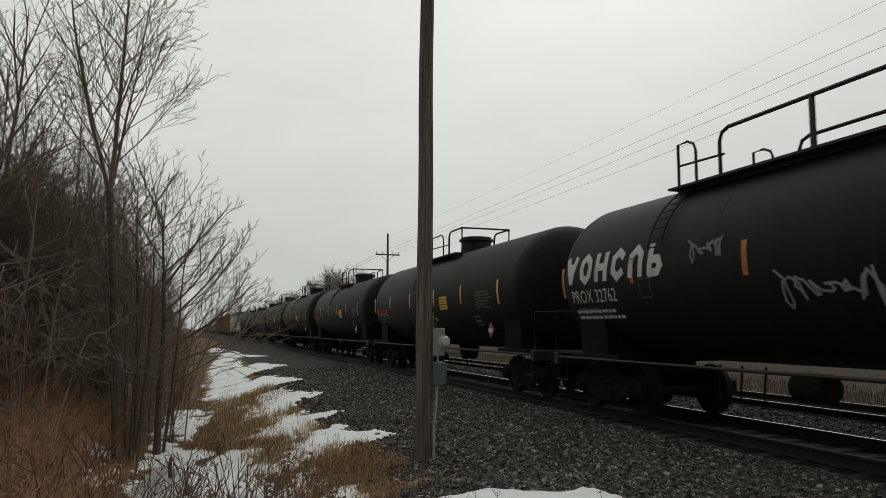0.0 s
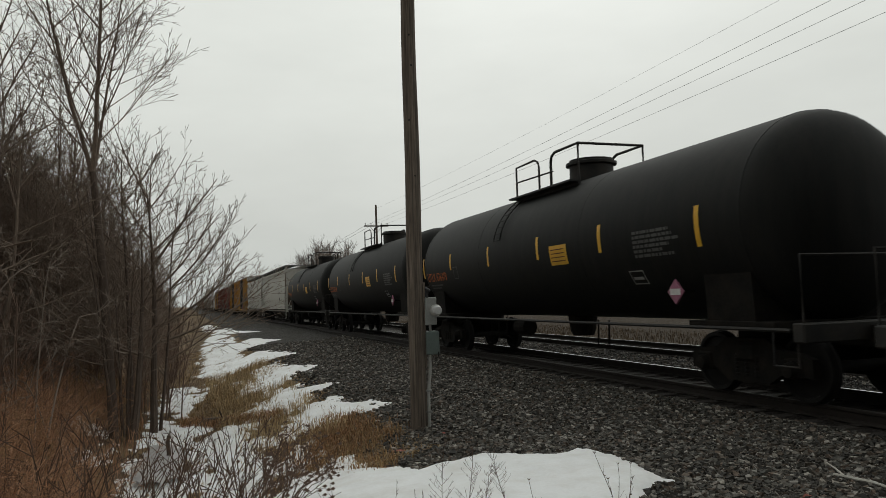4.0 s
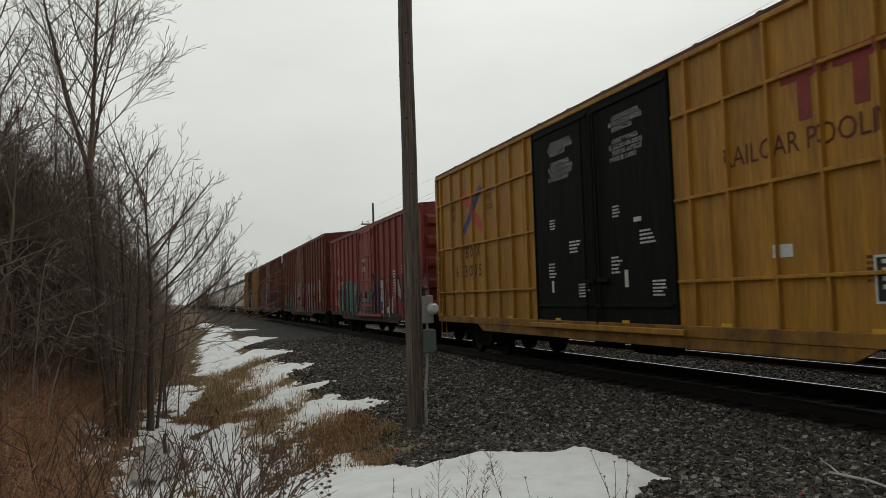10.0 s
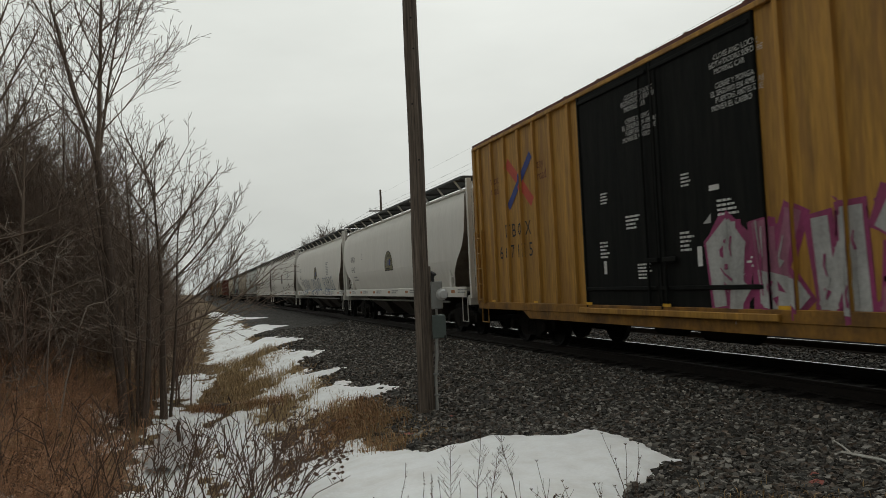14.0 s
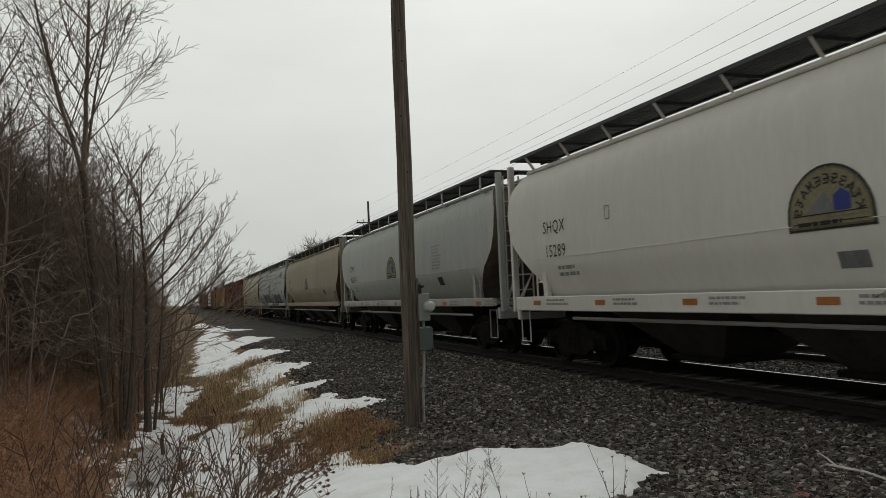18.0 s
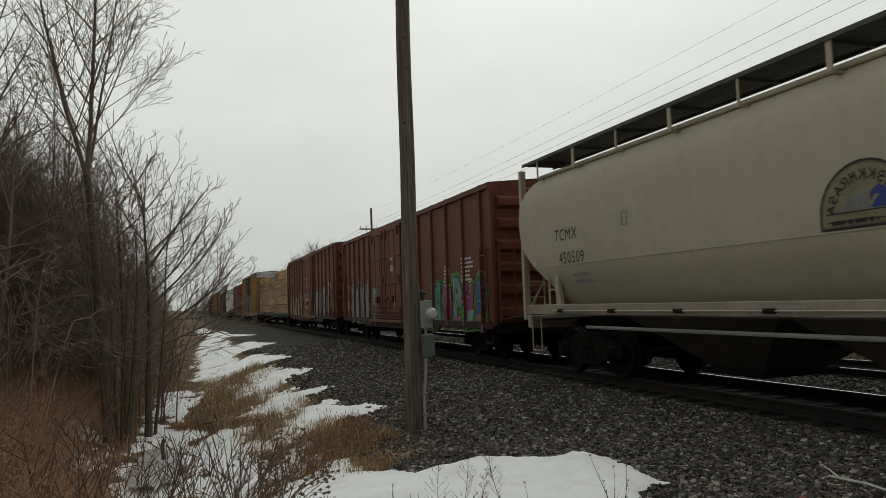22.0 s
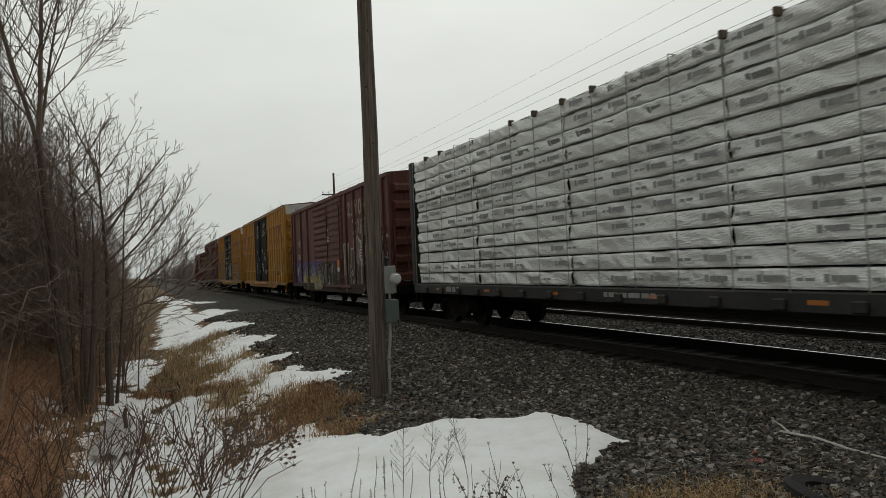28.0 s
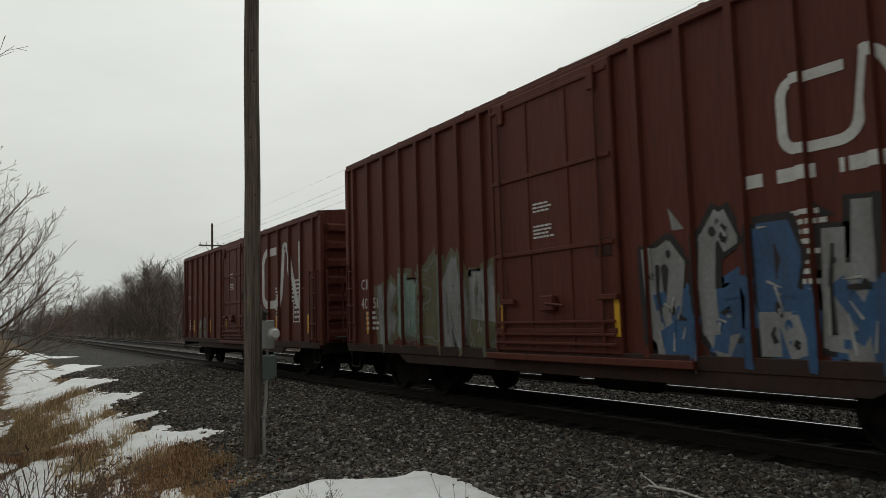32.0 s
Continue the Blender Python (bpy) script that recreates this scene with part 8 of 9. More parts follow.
for i, (rear, ln, num, emb) in enumerate(((307.23, 18.4, "15102", 8.25), (325.64, 18.4, "15161", 8.25), (344.88, 18.9, "15309", 8.6), (363.3, 18.4, "15289", 8.25))):
    extra = [(), (piece(181, 2.9, 1.22, 3.0, 0.85, ["hopper", "hopper"], "blue", None, 5, 0.34), piece(182, 6.9, 1.22, 3.4, 1.0, ["hopper", "hopper"], "blue", None, 5, 0.34), piece(183, 11.2, 1.22, 3.4, 0.9, ["hopper", "hopper"], "blue", None, 5, 0.34)), (), (scrawl(201, 9.5, 1.2, 0.8, 0.25, "black", 0.04, 3),)][i]
    hopper(rear, ln, dict(label=["light grey covered hopper with an arched emblem", "light grey covered hopper with blue outlined graffiti", "pale grey covered hopper with an arched emblem", "light grey covered hopper with an arched emblem"][i],
                          paint=hop_pale, sill=hop_pale, seed=17 + i, raked=True, marks=(("SHQX", 1.6, 2.75, 0.36), (num, 1.65, 2.25, 0.36)), emblem=emb, patch=(None, None, 9.15, 8.85)[i], pieces=extra))
hopper(382.07, 18.7, dict(label="cool grey covered hopper with an arched emblem and orange reflectors", paint=hop_cool, seed=21, sill_low=1.23, marks=(("TCMX", 1.55, 2.72, 0.36), ("450503", 1.75, 2.25, 0.36)), emblem=7.84, emblem_z=2.24))
hopper(401.6, 19.4, dict(label="dusty tan covered hopper with a worn emblem", paint=hop_tan, sill=hop_tan, seed=22, sill_low=1.23, marks=(("CEFX", 1.6, 2.75, 0.36), ("75518", 1.65, 2.25, 0.36)), emblem=8.2, plain_emblem=True))
hopper(420.92, 19.3, dict(label="pale blue-grey covered hopper with teal graffiti", paint=hop_blue, sill=hop_blue, seed=23, sill_low=1.23, marks=(("GACX", 1.6, 2.75, 0.34), ("12137", 1.65, 2.3, 0.34)), emblem=8.09, emblem_z=2.24, corner_name=True, rust_top=7.2, pieces=(piece(234, 6.6, 1.16, 1.6, 0.8, ["orange", "grey"], "grey", None, 2, 0.3), piece(231, 3.45, 1.15, 4.2, 0.98, ["teal", "darkgreen", "teal", "mint"], "black", None, 6, 0.3), scrawl(233, 7.85, 1.3, 1.7, 1.1, "purple", 0.07, 4), piece(232, 10.4, 1.3, 4.5, 0.8, ["teal", "purple", "red"], "black", None, 6, 0.24))))
hopper(440.46, 19.5, dict(label="tan-grey covered hopper with an arched emblem", paint=hop_sand, sill=sill_sand, seed=24, sill_pipe=True, sill_low=1.23, marks=(("TCMX", 1.55, 2.72, 0.34), ("450509", 1.7, 2.25, 0.34)), emblem=8.26, emblem_z=2.26))
brown(460.13, 19.6, "red-brown boxcar with silver and vivid green graffiti", oxide_c, 4.5, (-1.0, 3.27), plain_art((("CM  HX", 1.0, 2.2, 0.38), ("57   85", 1.05, 1.72, 0.38)), pieces=(piece(251, 1.6, 0.86, 5.1, 1.5, ["silver", "silver", "grey", "silver"], "black", "olive", 6, 0.3), piece(252, 13.2, 0.8, 4.3, 1.3, ["teal", "pink", "mint", "magenta", "blue"], "black", "green", 5, 0.3), scrawl(254, 10.6, 1.5, 1.2, 0.3, "white", 0.04, 5), scrawl(253, 0.7, 2.5, 1.4, 1.4, "pink", 0.035, 4))), ribs=6, end_ribs=6, leaves=2, deep=4.6)
brown(479.25, 19.0, "red-brown boxcar with pale and yellow graffiti", oxide_c, 4.69, (-1.9, 1.75), plain_art((("AO  K", 1.05, 3.75, 0.4), ("12  00   11", 1.05, 3.22, 0.4)), pieces=(piece(261, 0.85, 0.85, 5.9, 1.3, ["cream", "silver", "white", "yellow"], "olive", "pink", 6, 0.3), piece(262, 7.6, 0.85, 1.5, 1.3, ["yellow", "yellow"], "black", "cream", 2, 0.3), piece(264, 6.95, 1.0, 0.5, 0.9, ["red", "pink"], "red", None, 1, 0.3), piece(265, 9.3, 0.9, 0.7, 1.0, ["red", "silver"], "red", None, 1, 0.3), piece(263, 10.2, 1.05, 5.6, 1.35, ["grey", "silver"], "black", None, 6, 0.3))), ribs=6, end_ribs=6, deep=4.6, door_ribs=9)
centerbeam(502.04, 22.8, dict(label="green centerbeam flatcar stacked with bare sawn lumber", paint=beam_green, load_label="stacks of fresh sawn lumber packs", seed=27, rows=5, packs=6, lengths=(2.8, 2.8, 2.8, 3.0, 4.0, 5.0), short={(4, 4): 2.3}, top=4.42, wrapped=False, mat=lumber, missing={(4, 2), (4, 3)}))
ttx(522.39, 20.3, "665302", (piece(281, 1.2, 1.0, 5.6, 1.9, ["darkgreen", "teal", "silver"], "black", "darkgreen", 6, 0.22), piece(282, 7.0, 1.0, 5.8, 1.8, ["teal", "mint", "teal"], "black", "grey", 6, 0.2)), paint=ttx_old, faded=True, label="faded yellow boxcar with teal and green graffiti")
brown(539.76, 17.4, "weathered maroon boxcar with yellow and blue graffiti", oxide_b, 4.7, (-1.5, 1.5), plain_art((("SP", 11.5, 3.0, 0.5),), pieces=(piece(291, 10.4, 1.0, 5.0, 1.3, ["yellow", "blue", "orange"], "purple", None, 5), piece(292, 1.4, 1.05, 4.2, 0.9, ["cream", "silver"], "grey", None, 5))), ribs=7, end_ribs=6)
centerbeam(562.28, 22.5, dict(label="dark centerbeam flatcar stacked with white-wrapped lumber packs", paint=beam_dark, load_label="stacks of white plastic-wrapped lumber", seed=30, rows=12, packs=5, top=4.55, wrapped=True, mat=wrap_white))
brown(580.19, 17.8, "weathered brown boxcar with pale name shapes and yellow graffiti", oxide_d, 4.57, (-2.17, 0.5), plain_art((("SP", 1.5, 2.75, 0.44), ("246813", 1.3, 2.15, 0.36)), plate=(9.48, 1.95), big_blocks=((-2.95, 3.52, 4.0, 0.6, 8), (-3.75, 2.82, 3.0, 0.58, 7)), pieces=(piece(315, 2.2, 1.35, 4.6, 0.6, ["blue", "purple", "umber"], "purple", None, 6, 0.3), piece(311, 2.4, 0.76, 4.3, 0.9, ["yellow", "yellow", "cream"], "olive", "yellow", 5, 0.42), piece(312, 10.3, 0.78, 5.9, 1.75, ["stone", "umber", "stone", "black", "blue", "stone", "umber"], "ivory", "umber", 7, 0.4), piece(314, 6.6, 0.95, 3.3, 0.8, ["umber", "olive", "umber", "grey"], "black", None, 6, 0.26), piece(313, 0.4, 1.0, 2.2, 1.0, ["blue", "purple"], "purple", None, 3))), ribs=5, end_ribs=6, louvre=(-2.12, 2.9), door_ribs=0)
ttx(599.68, 19.5, "675295")
ttx(619.32, 19.6, "664710", (piece(331, 1.3, 0.95, 5.2, 1.35, ["silver", "silver"], "black", None, 4, 0.42, "STON"), piece(332, 11.75, 0.8, 5.6, 1.6, ["silver", "silver"], "black", None, 4, 0.42, "SE?O"), piece(333, 8.55, 1.2, 2.7, 1.15, ["grey", "silver"], "black", None, 5, 0.2), scrawl(334, 7.2, 2.3, 1.4, 0.5, "white", 0.03, 6)))
brown(636.13, 16.8, "red-brown boxcar with a white looping logo and blue graffiti", oxide_e, 5.23, (-1.45, 1.45), plain_art((("CN", 0.65, 2.25, 0.34), ("40  58  61", 0.65, 1.82, 0.34)), worm=(-3.9, 3.25, 1.62, 0.76), web=(-3.4, 2.92), pieces=(piece(341, 1.5, 1.0, 4.6, 1.4, ["silver", "mint", "olive", "silver"], "grey", "olive", 5, 0.3), piece(343, 9.5, 0.95, 3.1, 0.85, ["blue", "blue"], "blue", "blue", 4, 0.3), piece(342, 9.4, 1.0, 3.1, 1.6, ["silver", "silver", "blue", "silver"], "black", None, 4, 0.36, "?CR?"))), ribs=8, end_ribs=6, white_top=True)
brown(653.65, 17.5, "red-brown boxcar with a large white looping logo, last of the train", oxide_e, 4.42, (-1.35, 1.35), plain_art((("CN", 0.65, 2.6, 0.3),), worm=(-3.1, 2.1, 3.3, 1.6), pieces=(piece(351, 2.6, 1.05, 1.2, 0.6, ["silver", "olive"], "grey", None, 2),)), ribs=7, end_ribs=7)


# ---- grass, weeds, stones and litter ----
def in_snow(x, y, grow=0.0):
    return any(cover(o, x, y) > grow for o in SNOW)


def blades(name, mat, seed, count, spot, tall, label, lean=0.5, width=0.006, segs=2):
    rnd = random.Random(seed)
    v, f = [], []
    for _ in range(count):
        x, y, k = spot(rnd)
        if x is None:
            continue
        z = ground_z(x, y) - 0.01
        h = tall * k * rnd.uniform(0.45, 1.25)
        a = rnd.uniform(0, 6.28)
        dx, dy = math.cos(a) * lean * h * rnd.random(), math.sin(a) * lean * h * rnd.random()
        b = a + 1.57
        w = width * rnd.uniform(0.6, 1.4)
        wx, wy = math.cos(b) * w, math.sin(b) * w
        o = len(v)
        v += [(x - wx, y - wy, z), (x + wx, y + wy, z), (x + dx * 0.35 - wx * 0.8, y + dy * 0.35 - wy * 0.8, z + h * 0.6), (x + dx * 0.35 + wx * 0.8, y + dy * 0.35 + wy * 0.8, z + h * 0.6), (x + dx, y + dy, z + h * max(0.35, 1 - 0.3 * lean))]
        f += [(o, o + 1, o + 3, o + 2), (o + 2, o + 3, o + 4)]
    me = bpy.data.meshes.new(name)
    me.from_pydata(v, [], f)
    me.materials.append(mat)
    return tagged(new(name, me), label, "grass", kind="stuff")


def slope_spot(rnd):
    y = 9.5 + 36 * rnd.random() ** 1.7
    x = rnd.uniform(-0.9, 3.2)
    if in_snow(x, y, 0.04) and rnd.random() > 0.13:
        return None, None, 0
    return x, y, 1 - 0.35 * (x > 2.6)


def tuft_spot(rnd):
    cx, cy, s = rnd.choice([(2.45, 12.9, 0.5), (2.0, 12.3, 0.45), (2.7, 12.0, 0.35), (1.9, 10.9, 0.4), (2.3, 11.0, 0.4), (2.9, 11.4, 0.3), (2.3, 9.6, 0.3)])
    x, y = rnd.gauss(cx, s * 0.6), rnd.gauss(cy, s)
    return x, y, 1.0


def bank_spot(rnd):
    y = 6.0 + 22 * rnd.random() ** 1.5
    x = -0.9 - abs(rnd.gauss(0, 2.4)) - (0.5 if y < 8 else 0)
    if noise.noise((x * 0.8, y * 0.6, 12.0)) < -0.12 or (in_snow(x, y, 0.05) and rnd.random() > 0.12):
        return None, None, 0
    return x, y, 1.0


def field_spot(rnd):
    return rnd.uniform(15.6, 26), 2 + 75 * rnd.random() ** 1.3, 1.0


def hummock_spot(rnd):
    x, y = rnd.uniform(-0.3, 3.4), rnd.uniform(15.7, 28.6)
    d = inside(HUMMOCK, x, y) + 0.3 * noise.noise((x * 1.7, y * 0.9, 31.0))
    return (x, y, 1.0 + 0.4 * noise.noise((x * 1.3, y * 0.8, 5.0))) if d > -0.05 else (None, None, 0)


def cut_spot(rnd):
    """The undercut lower lip of the hummock, where long grass hangs over bare soil."""
    u = rnd.random()
    return -0.1 + 1.9 * u + rnd.gauss(0, 0.1), 18.3 - 2.5 * u + rnd.gauss(0, 0.25), 1.0


def edge_spot(rnd):
    """Coarse grass between the ditch and the large patch of snow."""
    u = rnd.random()
    x, y = 2.75 - 1.5 * u + rnd.gauss(0, 0.25), 13.2 - 3.4 * u + rnd.gauss(0, 0.55)
    return (x, y, 1.0) if cover(SNOW[0], x, y) < 0.02 else (None, None, 0)


blades("hummock_grass", straw, 21, 8000, hummock_spot, 0.14, "matted tan dead grass on a hummock beside the ditch", 1.7, 0.006)
blades("hummock_grass", straw_pale, 22, 1300, hummock_spot, 0.26, "pale seed stalks standing on the grassy hummock", 0.6, 0.004)
blades("hanging_grass", rust_grass, 23, 1500, cut_spot, 0.26, "brown grass hanging over the cut edge of the ditch", 1.5, 0.006)
blades("coarse_grass", rust_grass, 24, 2600, edge_spot, 0.2, "coarse red-brown dead grass beside the large patch of snow", 1.3, 0.0055)
blades("dry_grass", straw, 1, 24000, slope_spot, 0.14, "short matted dead grass on the slope", 1.6, 0.005)
blades("rusty_grass", rust_grass, 15, 1000, tuft_spot, 0.24, "rusty-brown dead grass round the pole", 1.2, 0.0045)
blades("dry_grass", straw, 2, 1000, tuft_spot, 0.2, "tufts of long dry brown grass round the pole", 1.7, 0.005)
blades("bleached_grass", straw_pale, 3, 7000, lambda r: (lambda x, y: (x, y, 1) if not in_snow(x, y, 0.25) else (None, None, 0))(r.uniform(0.6, 2.6), 12 + 16 * r.random()), 0.3, "pale bleached grass standing through the snow", 0.7, 0.0045)
blades("bank_grass", straw, 14, 5000, bank_spot, 0.3, "brown dead grass on the ditch bank", 0.7, 0.005)
blades("rusty_weeds", rust_weed, 4, 5000, bank_spot, 0.42, "dense rusty-brown dead weeds on the ditch bank", 0.6, 0.006)
blades("dry_grass", straw, 6, 4500, lambda r: (r.gauss(3.5, 0.5), r.gauss(4.2, 0.28), 1.0), 0.12, "sparse dead grass at the edge of the snow", 1.0, 0.004)
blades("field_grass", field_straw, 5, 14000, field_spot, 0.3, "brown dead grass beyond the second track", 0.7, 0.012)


def brush_stems(name, mat, seed, count, y0, y1, tall, fluff, label):
    """Dry weeds on the left bank: thin stems with side twigs and loose seed heads, in clumps."""
    rnd = random.Random(seed)
    g = Geo()
    for _ in range(count):
        cy = y0 + (y1 - y0) * rnd.random() ** 0.85
        cx = -0.35 - abs(rnd.gauss(0, 2.4)) - (0.9 if cy < 8.5 else 0)
        if noise.noise((cx * 1.5, cy * 1.0, 21.0 + seed)) < 0.02 or in_snow(cx, cy, 0.0) or (cx > -1.5 and cy > 10.5):
            continue
        for _ in range(rnd.randrange(2, 6)):
            x, y = cx + rnd.gauss(0, 0.12), cy + rnd.gauss(0, 0.12)
            z = ground_z(x, y)
            h = tall * rnd.uniform(0.45, 1.1) * (1.0 if x < -1.1 else 0.6) * (0.85 if x > -2.2 and y > 9.5 else 1.0)
            top = Vector((x + rnd.gauss(0, 0.42) * h, y + rnd.gauss(0, 0.42) * h, z + h * rnd.uniform(0.75, 1)))
            p = Vector((x, y, z))
            m = p.lerp(top, 0.5) + Vector((rnd.uniform(-.09, .09), rnd.uniform(-.09, .09), 0.05 * h))
            g.tube([p, m, top], 0.004, 3, 0.0018, cap=False)
            for _ in range(rnd.randrange(4, 9)):
                u = rnd.uniform(0.4, 1)
                s = m.lerp(top, max(0, 2 * u - 1)) if u > 0.5 else p.lerp(m, 2 * u)
                e = s + Vector((rnd.uniform(-1, 1), rnd.uniform(-1, 1), rnd.uniform(-0.4, 1.0))) * 0.24
                g.tube([s, e], 0.0024, 3, 0.0012, cap=False)
                for _ in range(fluff):
                    q = e.lerp(s, rnd.random() * 0.7) + Vector((rnd.uniform(-1, 1), rnd.uniform(-1, 1), rnd.uniform(-1, 1))) * 0.035
                    a, b = Vector((rnd.uniform(-1, 1), rnd.uniform(-1, 1), rnd.uniform(-1, 1))) * 0.016, Vector((rnd.uniform(-1, 1), rnd.uniform(-1, 1), rnd.uniform(-1, 1))) * 0.016
                    g.add([q, q + a, q + b], [(0, 1, 2)])
    return solid(name, g, mat, label, "weeds", kind="stuff")


brush_stems("bank_brush", rust_weed, 9, 2300, 6.2, 18.5, 1.15, 8, "rusty-brown dead weeds with loose seed heads on the bank")
brush_stems("pale_weeds", straw, 10, 420, 6.4, 17.0, 0.8, 5, "pale tan dead weeds on the bank")
brush_stems("rear_brush", straw, 12, 700, 15.5, 25.0, 0.95, 5, "tan dead weeds standing between the trunks")
brush_stems("dark_brush", stalk, 11, 300, 6.6, 19.0, 1.5, 2, "thin dark dead stems among the weeds")


def bare_shrub(x, y, h, seed):
    """A low leafless shrub of dark red-brown shoots."""
    rnd = random.Random(seed)
    t = thing("bare_shrub", "low leafless shrub of dark red-brown shoots", "shrub", "shrubs along the ditch", at=(x, y, ground_z(x, y) - 0.02))
    g = Geo()
    for _ in range(rnd.randrange(3, 6)):
        d = Vector((rnd.uniform(-0.45, 0.65), rnd.uniform(-0.45, 0.45), 1))
        grow(g, rnd, (rnd.uniform(-0.1, 0.1), rnd.uniform(-0.1, 0.1), 0), d, h * rnd.uniform(0.7, 1.3), 0.008, [(3.4, 38, 0.4), (2.5, 36, 0.45)], 0.02, 0.06)
    part("shoot", g, stalk, t)
    return t


for i, (x, y, h) in enumerate(((0.15, 7.6, 1.15), (0.55, 8.3, 1.0), (0.8, 8.9, 0.8), (0.3, 9.5, 0.95), (-0.25, 7.1, 1.25), (-0.6, 7.9, 1.3), (1.05, 9.7, 0.6), (0.95, 8.1, 0.6), (-1.1, 7.3, 1.3), (-1.6, 8.3, 1.4), (-0.3, 9.9, 1.1), (-1.9, 7.2, 1.5), (0.2, 10.8, 0.9), (-2.5, 8.8, 1.4), (0.7, 11.4, 0.6), (-0.9, 9.3, 1.2), (0.4, 7.0, 0.9), (-0.1, 6.7, 1.0), (-0.45, 8.8, 1.1), (-0.15, 11.2, 1.0), (1.3, 10.4, 0.5), (1.55, 11.3, 0.45), (1.0, 12.3, 0.55), (-0.75, 6.9, 1.2), (-1.35, 9.4, 1.3), (-0.6, 10.8, 1.1), (0.35, 12.4, 0.8), (1.7, 9.9, 0.4))):
    bare_shrub(x, y, h, 500 + i)


def dead_weed(x, y, h, seed, kind, lean=0.0):
    """A dry plant: 0 a feathery plume, 1 a dark leafy sprig, 2 a bare stem with a round head, 3 a seed spike."""
    rnd = random.Random(seed)
    names = ("dry weed with a feathery plume", "dark weed with shrivelled leaves", "bare arching weed with a round head", "dry weed with a narrow spike")
    t = thing("dead_weed", names[kind] + " standing in the snow", "weed", "weed stalks in the snow", at=(x, y, ground_z(x, y) - 0.01))
    up = Vector((0.92 * lean, 0.39 * lean, h + 0.05))
    out_ = Vector((rnd.uniform(-0.06, 0.06), rnd.uniform(-0.06, 0.06), 0)) * h

    def at(u):
        return Vector((up.x * u ** 1.5, up.y * u ** 1.5, up.z * (u - 0.12 * abs(lean) * u * (1 - u)))) + out_ * math.sin(5 * u)
    part("stalk", Geo().tube([at(u) for u in (0, 0.17, 0.33, 0.5, 0.67, 0.83, 1)], 0.0034 if kind in (0, 2) else 0.0026, 5, 0.0014), stalk, t)
    tw = Geo()

    def leaf(q, r):
        u_ = Vector((rnd.uniform(-1, 1), rnd.uniform(-1, 1), rnd.uniform(-0.7, 0.5))).normalized() * r
        v_ = Vector((rnd.uniform(-1, 1), rnd.uniform(-1, 1), rnd.uniform(-1, 1))).normalized() * r * 0.42
        w_ = u_.cross(v_).normalized() * r * 0.2
        tw.add([q, q + u_ * 0.5 + v_ + w_, q + u_, q + u_ * 0.5 - v_ + w_], [(0, 1, 2), (0, 2, 3)])
    if kind == 0:
        for _ in range(26):
            u = rnd.uniform(0.42, 0.98)
            s, a = at(u), rnd.uniform(0, 6.28)
            ln = h * 0.24 * (1.2 - u)  + 0.02
            e = s + Vector((math.cos(a) * 0.75, math.sin(a) * 0.75, 0.8)).normalized() * ln
            tw.tube([s, (s + e) / 2 + Vector((0, 0, -0.006)), e], 0.0013, 3, 0.0008, cap=False)
            for _ in range(3):
                q = e.lerp(s, rnd.random() * 0.7)
                tw.tube([q, q + Vector((rnd.uniform(-.016, .016), rnd.uniform(-.016, .016), 0.016))], 0.0011, 3, 0.0008, cap=False)
    elif kind == 1:
        for k in range(5):
            a = rnd.uniform(0, 6.28)
            e = Vector((math.cos(a) * 0.45, math.sin(a) * 0.45, 1)) * h * rnd.uniform(0.55, 1.05)
            tw.tube([(0, 0, 0), e * 0.5 + Vector((0, 0, 0.02)), e], 0.0022, 4, 0.0013, cap=False)
            for _ in range(7):
                leaf(e * rnd.uniform(0.35, 1.0) + Vector((rnd.uniform(-.02, .02), rnd.uniform(-.02, .02), rnd.uniform(-.01, .02))), rnd.uniform(0.018, 0.034))
    elif kind == 2:
        for k in range(7):                                  # dried flower head
            a = k * 0.9
            tw.tube([at(1), at(1) + Vector((math.cos(a) * 0.012, math.sin(a) * 0.012, 0.014))], 0.002, 3, 0.0012, cap=False)
        for _ in range(2):
            s = at(rnd.uniform(0.45, 0.8))
            tw.tube([s, s + Vector((rnd.uniform(-.05, .05), rnd.uniform(-.05, .05), 0.07))], 0.0016, 3, 0.001, cap=False)
            leaf(s, 0.02)
    else:
        for k in range(22):
            leaf(at(rnd.uniform(0.35, 1.0)), rnd.uniform(0.008, 0.015))
        leaf(at(0.3), 0.025)
    tagged(part(("seed_plume", "dry_foliage", "flower_head", "seed_spike")[kind], tw, stalk, t), kind="stuff")
    return t


